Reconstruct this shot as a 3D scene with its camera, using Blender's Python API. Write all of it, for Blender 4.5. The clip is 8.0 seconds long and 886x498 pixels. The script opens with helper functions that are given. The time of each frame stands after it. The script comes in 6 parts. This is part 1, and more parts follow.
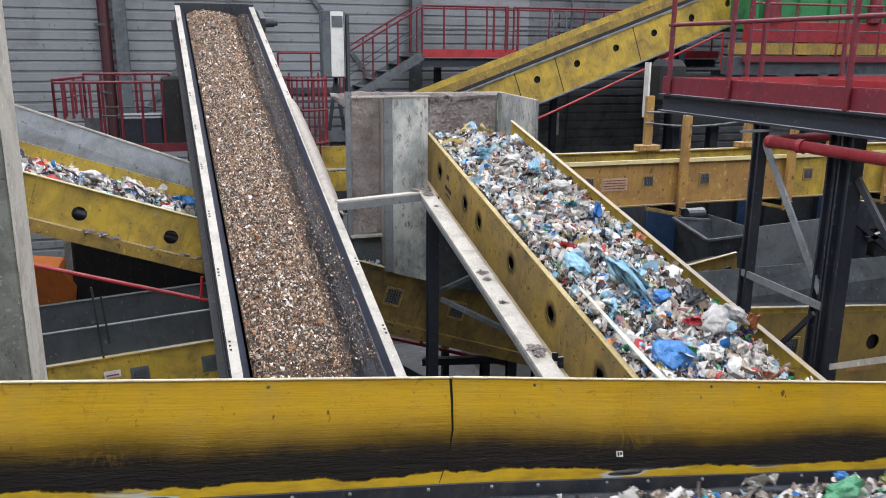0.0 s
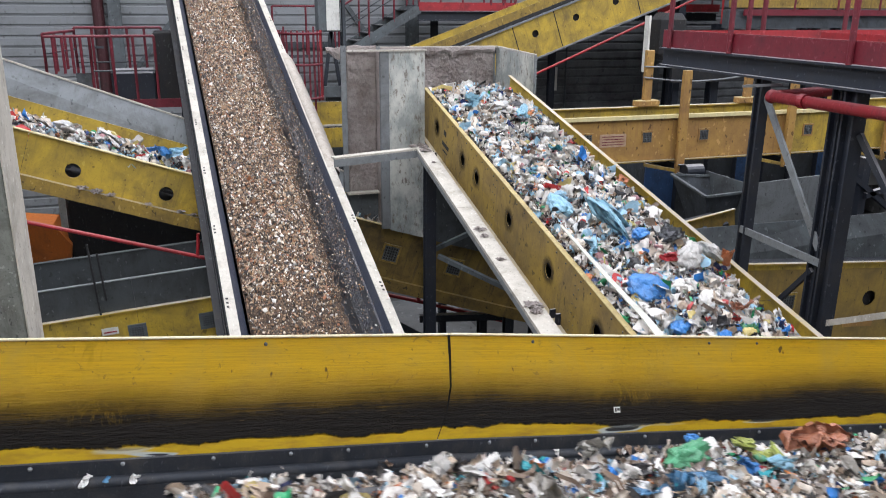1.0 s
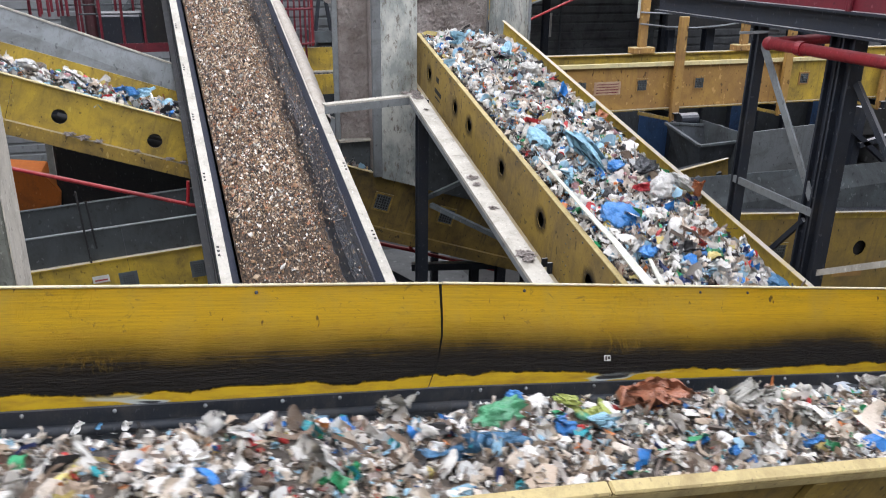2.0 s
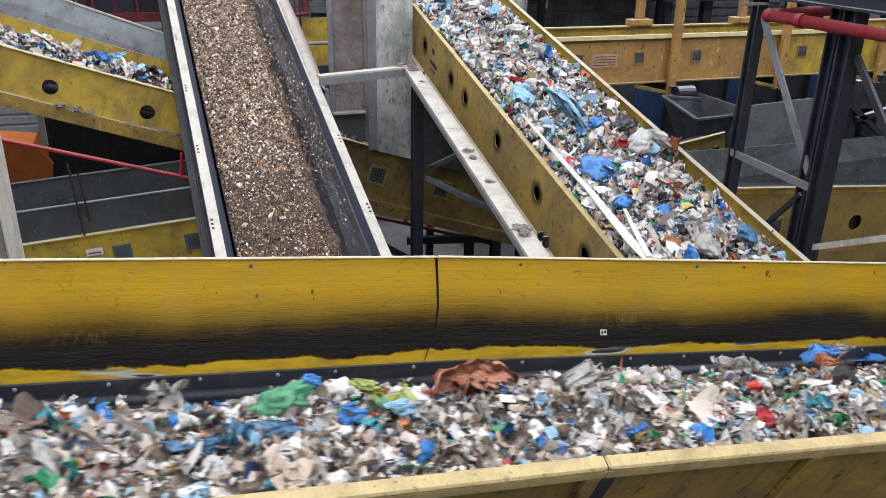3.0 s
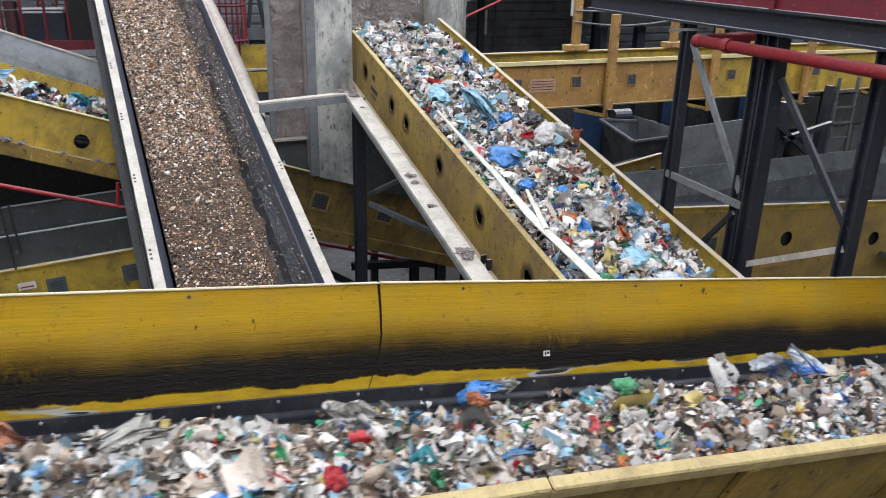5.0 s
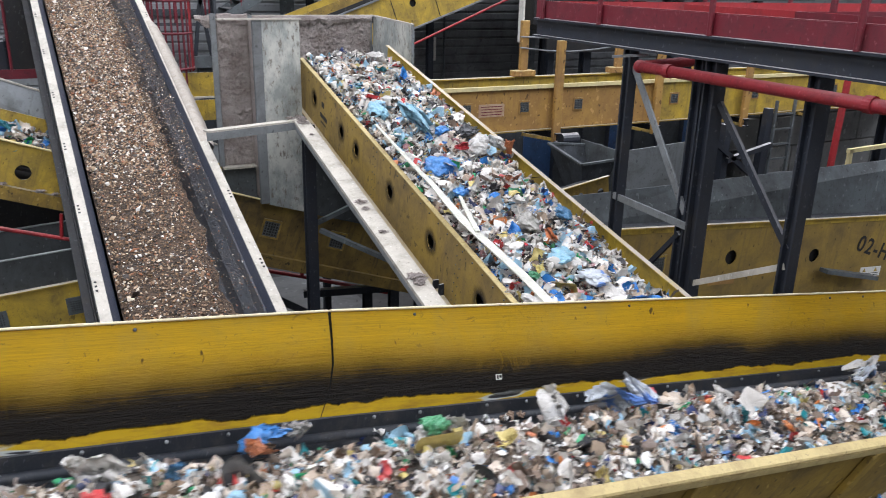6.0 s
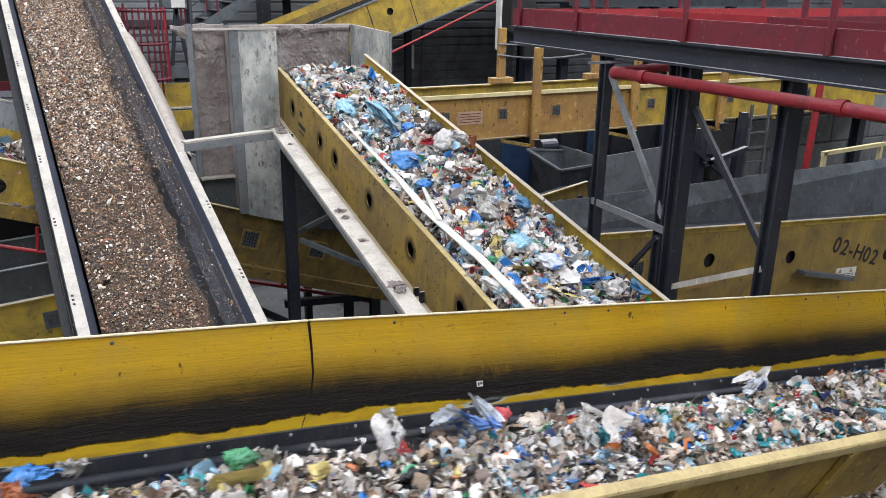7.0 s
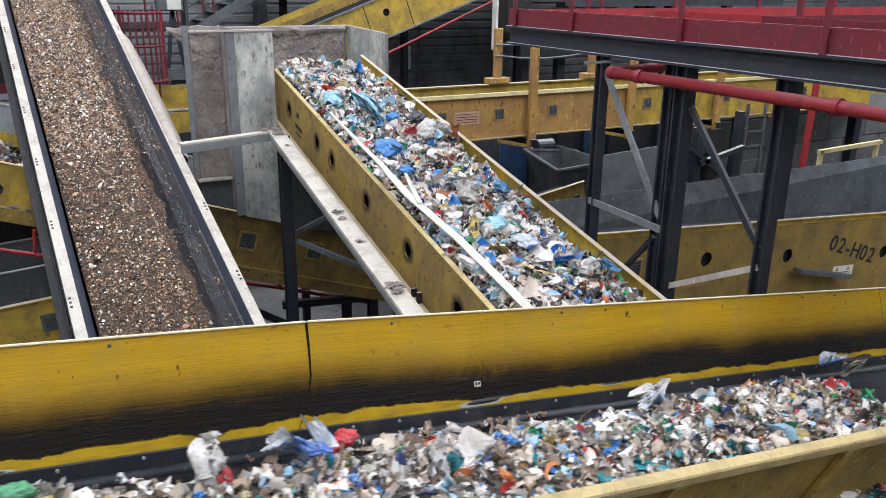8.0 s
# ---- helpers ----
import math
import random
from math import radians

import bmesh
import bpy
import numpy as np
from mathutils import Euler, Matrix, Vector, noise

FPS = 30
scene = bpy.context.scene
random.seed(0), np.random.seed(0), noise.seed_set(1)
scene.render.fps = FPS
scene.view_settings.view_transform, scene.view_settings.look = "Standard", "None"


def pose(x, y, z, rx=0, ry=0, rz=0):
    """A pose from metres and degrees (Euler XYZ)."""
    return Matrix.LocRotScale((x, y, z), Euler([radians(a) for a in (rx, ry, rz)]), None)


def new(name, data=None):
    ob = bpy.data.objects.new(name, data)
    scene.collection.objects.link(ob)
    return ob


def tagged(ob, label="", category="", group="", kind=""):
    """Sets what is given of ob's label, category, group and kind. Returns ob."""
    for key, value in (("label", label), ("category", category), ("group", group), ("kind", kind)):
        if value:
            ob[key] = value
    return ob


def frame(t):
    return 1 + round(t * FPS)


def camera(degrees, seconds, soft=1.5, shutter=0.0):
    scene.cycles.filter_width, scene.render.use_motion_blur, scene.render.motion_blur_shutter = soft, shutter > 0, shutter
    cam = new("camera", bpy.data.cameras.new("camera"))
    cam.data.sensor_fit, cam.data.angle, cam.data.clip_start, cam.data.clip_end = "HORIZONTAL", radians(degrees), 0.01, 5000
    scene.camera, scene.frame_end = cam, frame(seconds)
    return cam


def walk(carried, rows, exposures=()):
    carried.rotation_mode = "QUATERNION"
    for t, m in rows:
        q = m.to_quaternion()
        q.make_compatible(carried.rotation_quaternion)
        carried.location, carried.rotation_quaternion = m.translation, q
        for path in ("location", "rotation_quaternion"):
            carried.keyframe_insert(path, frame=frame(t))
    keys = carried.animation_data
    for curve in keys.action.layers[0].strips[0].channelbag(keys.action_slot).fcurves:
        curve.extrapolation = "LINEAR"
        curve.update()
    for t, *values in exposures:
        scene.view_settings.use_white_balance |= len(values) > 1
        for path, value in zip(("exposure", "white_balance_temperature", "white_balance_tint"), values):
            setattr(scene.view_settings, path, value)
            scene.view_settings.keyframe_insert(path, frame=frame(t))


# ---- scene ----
E = 6.0        # height of the eye above the hall floor
cam = camera(58.0, 8.0, 0.7, 0.5)
PATH = [
    (0, 0.000, 0.000, 0.000, 75.99, -0.41, -17.80),
    (0.5, 0.003, 0.019, -0.006, 74.64, -0.41, -18.01),
    (1, 0.006, 0.034, -0.011, 72.91, -0.42, -18.03),
    (1.5, 0.012, 0.047, -0.018, 71.19, -0.59, -18.32),
    (2, 0.017, 0.057, -0.021, 69.25, -0.76, -18.49),
    (3.5, 0.021, 0.091, -0.034, 67.22, -1.14, -18.97),
    (4, 0.020, 0.091, -0.030, 67.51, -1.25, -19.53),
    (4.5, 0.028, 0.081, -0.026, 68.54, -1.28, -21.23),
    (5, 0.036, 0.073, -0.023, 69.15, -1.23, -22.86),
    (6.5, 0.052, 0.049, -0.009, 71.51, -1.08, -27.49),
    (7, 0.056, 0.045, -0.008, 71.53, -0.85, -27.89),
    (7.5, 0.057, 0.041, -0.003, 71.49, -0.72, -28.05),
    (8, 0.058, 0.038, -0.005, 71.56, -0.58, -28.14),
]
walk(cam, [(t, pose(x, y, E + z, a, b, c)) for t, x, y, z, a, b, c in PATH],
     exposures=[(0, 0.0), (1.0, 0.05), (1.5, 0.09), (2.2, 0.03), (3.5, -0.03), (4.5, -0.06), (5.2, -0.06), (6.5, 0.0), (8, 0.0)])

# ---- light: overcast sky through roof lights, plus an unseen gable lamp added behind the camera ----
world = bpy.data.worlds.new("sky")
scene.world = world
world.use_nodes = True
_wn = world.node_tree.nodes
_sky = _wn.new("ShaderNodeTexSky")
_sky.sky_type, _sky.sun_disc = "NISHITA", False
_sky.sun_elevation, _sky.sun_rotation = radians(48), radians(200)
world.node_tree.links.new(_sky.outputs["Color"], _wn["Background"].inputs["Color"])
_wn["Background"].inputs["Strength"].default_value = 0.06
scene.view_settings.exposure = 0.0

HALL = (-13.0, 27.0, -9.0, 19.6, 12.0)    # x0, x1, y0, y1, roof height
SKYLIGHTS = [(-9.0, -6.0), (-1.5, 1.5), (6.0, 9.0), (13.5, 16.5), (21.0, 24.0)]


def sky_lamp(name, m, sx, sy, watts, colour):
    d = bpy.data.lights.new(name, "AREA")
    d.shape, d.size, d.size_y, d.energy, d.color = "RECTANGLE", sx, sy, watts, colour
    ob = new(name, d)
    ob.matrix_world = m
    return ob


for _a, _b in SKYLIGHTS:
    sky_lamp("skylight_lamp", pose((_a + _b) / 2, 5.0, HALL[4] + 0.05), _b - _a, 24.0, 1560, (0.855, 0.885, 0.99))
# added fill from behind the camera; no such window is seen
sky_lamp("gable_fill_lamp", pose(5.0, HALL[2] + 0.1, 9.2, 90, 0, 0), 22.0, 2.4, 300, (0.95, 0.96, 1.0))


# ---- materials ----
class Nodes:
    """A small helper to wire a principled material."""

    def __init__(self, name, rough=0.6, metal=0.0):
        self.m = bpy.data.materials.new(name)
        self.m.use_nodes = True
        self.t = self.m.node_tree
        self.b = self.t.nodes["Principled BSDF"]
        self.b.inputs["Roughness"].default_value = rough
        self.b.inputs["Metallic"].default_value = metal
        self.co = self.t.nodes.new("ShaderNodeTexCoord")

    def node(self, kind, **kw):
        n = self.t.nodes.new(kind)
        for k, v in kw.items():
            if k in n.inputs:
                n.inputs[k].default_value = v
        return n

    def link(self, a, b):
        self.t.links.new(a, b)

    def coords(self, scale=(1, 1, 1), which="Object"):
        n = self.t.nodes.new("ShaderNodeMapping")
        n.inputs["Scale"].default_value = scale
        self.link(self.co.outputs[which], n.inputs["Vector"])
        return n.outputs["Vector"]

    def noise(self, scale, detail=4.0, rough=0.6, stretch=(1, 1, 1), distort=0.0):
        n = self.node("ShaderNodeTexNoise", Scale=scale, Detail=detail, Roughness=rough, Distortion=distort)
        self.link(self.coords(stretch), n.inputs["Vector"])
        return n.outputs["Fac"]

    def ramp(self, src, stops, mode="LINEAR"):
        n = self.t.nodes.new("ShaderNodeValToRGB")
        r = n.color_ramp
        r.interpolation = mode
        while len(r.elements) < len(stops):
            r.elements.new(0.5)
        for e, (p, c) in zip(r.elements, stops):
            e.position = p
            e.color = (*c, 1) if hasattr(c, "__len__") else (c, c, c, 1)
        self.link(src, n.inputs["Fac"])
        return n.outputs["Color"]

    def mix(self, fac, a, b, mode="MIX"):
        n = self.t.nodes.new("ShaderNodeMix")
        n.data_type, n.blend_type = "RGBA", mode
        for sock, v in ((n.inputs[0], fac), (n.inputs[6], a), (n.inputs[7], b)):
            if isinstance(v, bpy.types.NodeSocket):
                self.link(v, sock)
            elif isinstance(v, (int, float)):
                sock.default_value = v
            else:
                sock.default_value = (*v, 1)
        return n.outputs[2]

    def math(self, op, a, b=0.0):
        n = self.t.nodes.new("ShaderNodeMath")
        n.operation = op
        for sock, v in ((n.inputs[0], a), (n.inputs[1], b)):
            if isinstance(v, bpy.types.NodeSocket):
                self.link(v, sock)
            else:
                sock.default_value = v
        return n.outputs[0]

    def colour(self, c):
        if isinstance(c, bpy.types.NodeSocket):
            self.link(c, self.b.inputs["Base Color"])
        else:
            self.b.inputs["Base Color"].default_value = (*c, 1)
        return self

    def rough(self, c):
        self.link(c, self.b.inputs["Roughness"])
        return self

    def bump(self, src, strength=0.3, dist=0.01):
        n = self.node("ShaderNodeBump", Strength=strength, Distance=dist)
        self.link(src, n.inputs["Height"])
        self.link(n.outputs["Normal"], self.b.inputs["Normal"])
        return self


def painted(name, base, dirt, amount=0.5, scale=3.0, rough=0.5, metal=0.0, dust=None, flecks=0.5):
    """Paint with grime blotches, drips, scratches, pale flecks and slight relief."""
    n = Nodes(name, rough, metal)
    big = n.noise(scale, 6, 0.7, (1, 1, 1), 0.4)
    fine = n.noise(scale * 18, 4, 0.75)
    drip = n.noise(scale * 6, 4, 0.65, (1, 1, 0.1))
    scratch = n.noise(scale * 4, 5, 0.7, (1, 1, 1), 3.0)
    spot = n.noise(scale * 9, 2, 0.45, (1, 1, 0.7))
    c = n.mix(n.ramp(big, [(0.58 - 0.22 * amount, 0.0), (0.72, 0.9)]), base, dirt)
    c = n.mix(n.ramp(drip, [(0.54, 0.0), (0.72, 0.55 * amount + 0.1)]), c, dirt)
    c = n.mix(n.ramp(fine, [(0.57, 0.0), (0.68, 0.55)]), c, dirt)
    c = n.mix(n.ramp(scratch, [(0.66, 0.0), (0.69, 0.5 * amount)]), c, tuple(0.45 * v for v in dirt))
    c = n.mix(n.ramp(spot, [(0.305, 0.75 * amount), (0.325, 0.0)]), c, tuple(0.3 * v for v in dirt))
    pale = tuple(min(0.75, 1.5 * v + 0.07) for v in base)
    c = n.mix(n.ramp(spot, [(0.675, 0.0), (0.69, flecks)]), c, pale)
    if dust:
        geo = n.t.nodes.new("ShaderNodeNewGeometry")
        sep = n.t.nodes.new("ShaderNodeSeparateXYZ")
        n.link(geo.outputs["Normal"], sep.inputs[0])
        up = n.ramp(sep.outputs["Z"], [(0.55, 0.0), (0.9, 1.0)])
        c = n.mix(n.mix(1.0, up, n.ramp(big, [(0.25, 0.35), (0.6, 0.95)]), "MULTIPLY"), c, dust)
    n.colour(c)
    n.rough(n.ramp(big, [(0.3, rough), (0.7, min(1.0, rough + 0.3))]))
    return n.bump(n.math("ADD", fine, n.math("MULTIPLY", big, 0.6)), 0.22, 0.006).m


DUST = (0.55, 0.5, 0.42)
YELLOW = painted("yellow_paint", (0.52, 0.35, 0.04), (0.14, 0.1, 0.04), 0.75, 2.2, 0.42, dust=DUST, flecks=0.25)
# grimy yellow, also darkened to carry the shade of the near panel
YELLOW_DIRTY_SHADED = painted("yellow_paint_grimy_shaded", (0.34, 0.22, 0.035), (0.1, 0.07, 0.035), 0.9, 2.6, 0.55, dust=(0.4, 0.35, 0.25))
# darkest, most blotched yellow, for the cross conveyor's lowest length
YELLOW_DEEP = painted("yellow_paint_deep", (0.24, 0.155, 0.03), (0.035, 0.028, 0.022), 1.0, 2.4, 0.65, flecks=0.05)
YELLOW_TAN = painted("yellow_paint_faded", (0.42, 0.24, 0.06), (0.22, 0.115, 0.05), 0.95, 1.7, 0.55, dust=(0.5, 0.42, 0.22))
# grey paint darkened for the shade under the conveyors above
GREY_SHADED = painted("shaded_grey_paint", (0.05, 0.057, 0.058), (0.025, 0.025, 0.024), 0.6, 2.5, 0.5)
HEAP_DUST = painted("heaped_dust", (0.45, 0.4, 0.34), (0.3, 0.26, 0.21), 0.5, 9.0, 0.95)
CREAM = painted("dusty_flange", (0.52, 0.48, 0.41), (0.3, 0.27, 0.22), 0.55, 4.0, 0.7)
CREAM_LIP = painted("pale_cream_lip", (0.72, 0.64, 0.42), (0.5, 0.42, 0.26), 0.4, 5.0, 0.5)
CREAM_YELLOW = painted("worn_yellow_lip", (0.72, 0.6, 0.3), (0.5, 0.42, 0.25), 0.5, 5.0, 0.45)
GALV = painted("galvanised_sheet", (0.24, 0.255, 0.26), (0.12, 0.12, 0.115), 0.6, 2.2, 0.45, 0.3, flecks=0.08)
GREY = painted("grey_paint", (0.105, 0.12, 0.125), (0.045, 0.045, 0.045), 0.7, 2.0, 0.5)
GREY_DARK = painted("dark_grey_paint", (0.05, 0.058, 0.066), (0.022, 0.022, 0.022), 0.5, 2.5, 0.5, dust=(0.2, 0.195, 0.185))
STEEL_DARK = painted("blue_black_steel", (0.015, 0.019, 0.028), (0.034, 0.033, 0.034), 0.35, 3.5, 0.42, dust=(0.46, 0.45, 0.45))
RED_PIPE = painted("pipe_red_paint", (0.26, 0.013, 0.02), (0.12, 0.012, 0.018), 0.4, 5.0, 0.38, dust=(0.3, 0.1, 0.1))
# darker, browner yellow for the waste belt's left side and the lettered panels
YELLOW_DULL = painted("yellow_paint_dull", (0.33, 0.215, 0.04), (0.13, 0.09, 0.045), 0.9, 2.0, 0.5, flecks=0.1)
BELT_DUSTY = painted("dusty_belt_rubber", (0.16, 0.172, 0.2), (0.27, 0.26, 0.25), 0.6, 9.0, 0.38)
SKIRT_BLUE = painted("blue_skirt_rubber", (0.034, 0.042, 0.066), (0.09, 0.09, 0.1), 0.4, 6.0, 0.4)
WORN_SIGN = painted("worn_sign", (0.5, 0.36, 0.24), (0.36, 0.2, 0.12), 0.7, 9.0, 0.6)
DOWNPIPE = painted("downpipe_brown", (0.06, 0.014, 0.017), (0.04, 0.02, 0.018), 0.4, 3.0, 0.5)
RED = painted("dark_red_paint", (0.155, 0.012, 0.022), (0.09, 0.018, 0.024), 0.5, 4.0, 0.42, dust=(0.3, 0.14, 0.14))
RED_BRIGHT = painted("bright_red_paint", (0.36, 0.02, 0.025), (0.16, 0.02, 0.022), 0.45, 4.0, 0.42, dust=(0.36, 0.14, 0.13))
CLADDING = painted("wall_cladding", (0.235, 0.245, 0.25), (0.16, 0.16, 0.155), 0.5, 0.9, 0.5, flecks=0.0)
# the same cladding darkened: the shade of the far bays is in the colour
CLADDING_SHADED = painted("shaded_wall_cladding", (0.15, 0.155, 0.16), (0.05, 0.05, 0.05), 0.5, 0.9, 0.55, flecks=0.0)
CONCRETE = painted("concrete", (0.16, 0.16, 0.155), (0.08, 0.08, 0.075), 0.6, 0.8, 0.85)
RUBBER = painted("conveyor_rubber", (0.022, 0.026, 0.033), (0.07, 0.065, 0.06), 0.35, 7.0, 0.38)
LIP_TAN = painted("scuffed_yellow_lip", (0.5, 0.39, 0.17), (0.3, 0.22, 0.1), 0.6, 6.0, 0.45, flecks=0.12)
BLACK = painted("black_steel_and_shade", (0.012, 0.012, 0.013), (0.04, 0.035, 0.03), 0.4, 3.0, 0.6)
ORANGE = painted("orange_paint", (0.6, 0.16, 0.02), (0.3, 0.1, 0.03), 0.4, 2.0, 0.5)
GREEN = painted("green_paint", (0.02, 0.17, 0.05), (0.02, 0.06, 0.03), 0.4, 2.0, 0.45)
WHITE = painted("white_panel", (0.7, 0.69, 0.63), (0.45, 0.43, 0.38), 0.4, 3.0, 0.5)
BLUE_CRATE = painted("blue_machine", (0.035, 0.09, 0.22), (0.03, 0.04, 0.07), 0.4, 3.0, 0.5)
FLOOR = painted("hall_floor", (0.075, 0.072, 0.068), (0.035, 0.032, 0.03), 0.7, 0.5, 0.85, flecks=0.1)


def caked_mat():
    n = Nodes("caked_dirt_sheet", 0.95)
    big = n.noise(3.0, 6, 0.7)
    fine = n.noise(26.0, 5, 0.75)
    c = n.mix(n.ramp(big, [(0.35, 0.0), (0.62, 1.0)]), (0.22, 0.18, 0.16), (0.4, 0.35, 0.32))
    c = n.mix(n.ramp(fine, [(0.55, 0.0), (0.75, 0.7)]), c, (0.12, 0.1, 0.09))
    n.colour(c)
    return n.bump(n.math("ADD", fine, big), 0.9, 0.04).m


CAKED = caked_mat()


def galv_stained():
    n = Nodes("stained_zinc_sheet", 0.55, 0.2)
    big = n.noise(3.2, 6, 0.7, (1, 1, 0.6))
    fine = n.noise(17.0, 6, 0.75, (1, 1, 0.4))
    c = n.mix(n.ramp(big, [(0.42, 0.0), (0.62, 1.0)]), (0.3, 0.32, 0.3), (0.6, 0.6, 0.54))
    c = n.mix(n.ramp(fine, [(0.54, 0.0), (0.64, 0.9)]), c, (0.17, 0.14, 0.11))
    n.colour(c)
    return n.bump(fine, 0.35, 0.01).m


ZINC_STAINED = galv_stained()


def trough_panel():
    """Yellow paint, rubbed black along the lower half where the load slides, bare yellow again under the torn lower edge."""
    n = Nodes("rubbed_yellow_paint", 0.45)
    n.b.inputs["Specular IOR Level"].default_value = 0.16
    sep = n.t.nodes.new("ShaderNodeSeparateXYZ")
    n.link(n.co.outputs["Object"], sep.inputs[0])
    h = n.math("MULTIPLY", sep.outputs["Z"], 1.08)
    wide = n.noise(1.1, 3, 0.5, (1, 0, 0.3))
    torn = n.noise(1.9, 11, 0.68, (1, 0, 0.9), 0.6)
    streak = n.noise(5.0, 6, 0.75, (0.35, 0, 30))
    grain = n.noise(14.0, 6, 0.8, (0.9, 0, 9))
    scr = n.noise(9.0, 4, 0.7, (1, 0, 1.5), 2.5)
    blot = n.noise(3.1, 6, 0.65, (1, 0, 0.8), 0.6)
    hi = n.math("ADD", n.math("ADD", n.math("MULTIPLY", wide, 0.2), n.math("MULTIPLY", blot, 0.1)), n.math("ADD", n.math("MULTIPLY", streak, 0.17), n.math("MULTIPLY", grain, 0.12)))
    dark_top = n.ramp(n.math("ADD", h, n.math("SUBTRACT", hi, 0.28)), [(0.14, 1.0), (0.178, 0.95), (0.212, 0.6), (0.25, 0.24), (0.3, 0.06), (0.38, 0.0)])
    dark_bot = n.ramp(n.math("ADD", h, n.math("MULTIPLY", n.math("SUBTRACT", torn, 0.5), 0.15)), [(0.047, 0.0), (0.052, 1.0)])
    dark = n.mix(1.0, dark_top, dark_bot, "MULTIPLY")
    yel = n.mix(n.ramp(streak, [(0.4, 0.0), (0.68, 0.75)]), (0.78, 0.5, 0.022), (0.5, 0.3, 0.03))
    yel = n.mix(n.ramp(grain, [(0.52, 0.0), (0.7, 0.5)]), yel, (0.3, 0.17, 0.035))
    yel = n.mix(n.ramp(scr, [(0.62, 0.0), (0.69, 0.55)]), yel, (0.2, 0.12, 0.05))
    yel = n.mix(n.ramp(blot, [(0.45, 0.0), (0.68, 0.45)]), yel, (0.56, 0.4, 0.1))
    speck = n.noise(21.0, 2, 0.5, (1, 0, 0.55))
    yel = n.mix(n.ramp(speck, [(0.70, 0.0), (0.74, 0.8)]), yel, (0.06, 0.04, 0.03))
    low_brown = n.ramp(n.math("ADD", h, n.math("MULTIPLY", n.math("SUBTRACT", wide, 0.5), 0.12)), [(0.2, 0.85), (0.36, 0.0)])
    yel = n.mix(n.mix(1.0, low_brown, n.ramp(grain, [(0.3, 0.3), (0.6, 1.0)]), "MULTIPLY"), yel, (0.3, 0.17, 0.025))
    blk = n.mix(n.ramp(grain, [(0.58, 0.0), (0.7, 0.6)]), (0.021, 0.018, 0.016), (0.24, 0.15, 0.05))
    # paler streaks: the crackle's small highlights put into the black's colour
    blk = n.mix(n.ramp(streak, [(0.3, 0.6), (0.52, 0.0)]), blk, (0.075, 0.065, 0.055))
    scuff = n.noise(6.5, 7, 0.8, (1.6, 0, 1.1), 1.5)
    patch = n.noise(1.7, 2, 0.5, (1, 0, 0.6))
    rub = n.mix(1.0, n.ramp(scuff, [(0.5, 0.0), (0.6, 1.0)]), n.ramp(patch, [(0.55, 0.0), (0.68, 0.85)]), "MULTIPLY")
    rub = n.mix(1.0, rub, n.ramp(h, [(0.13, 0.0), (0.19, 1.0)]), "MULTIPLY")
    dark = n.mix(rub, dark, (0.1, 0.1, 0.1))
    c = n.mix(dark, yel, blk)
    strip = n.mix(n.ramp(n.noise(5.0, 5, 0.7, (1, 0, 5)), [(0.45, 0.0), (0.7, 0.8)]), (0.6, 0.41, 0.02), (0.34, 0.2, 0.03))
    c = n.mix(dark_bot, strip, c)
    bare = n.noise(1.6, 2, 0.5, (1.2, 0, 9))
    low = n.ramp(h, [(0.02, 1.0), (0.045, 0.0)])
    c = n.mix(n.mix(1.0, low, n.ramp(bare, [(0.62, 0.0), (0.645, 1.0)]), "MULTIPLY"), c, (0.5, 0.53, 0.5))
    c = n.mix(n.mix(1.0, low, n.ramp(bare, [(0.675, 0.0), (0.69, 1.0)]), "MULTIPLY"), c, (0.05, 0.05, 0.05))
    n.colour(c)
    n.rough(n.ramp(grain, [(0.3, 0.38), (0.8, 0.6)]))
    ripple = n.noise(9.0, 3, 0.55, (0.9, 0, 7), 0.8)
    return n.bump(n.math("MULTIPLY", n.math("ADD", grain, n.math("MULTIPLY", ripple, 1.4)), dark), 0.75, 0.016).m


TROUGH = trough_panel()


def soot_mat():
    """Dark soot blown round a hole, thinning outwards."""
    n = Nodes("soot", 0.9)
    n.colour((0.02, 0.016, 0.012))
    ln = n.t.nodes.new("ShaderNodeVectorMath")
    ln.operation = "LENGTH"
    n.link(n.co.outputs["Object"], ln.inputs[0])
    d = n.math("ADD", ln.outputs["Value"], n.math("MULTIPLY", n.math("SUBTRACT", n.noise(14.0, 5, 0.7), 0.5), 0.07))
    n.link(n.ramp(d, [(0.05, 0.85), (0.085, 0.5), (0.135, 0.0)]), n.b.inputs["Alpha"])
    return n.m


SOOT = soot_mat()


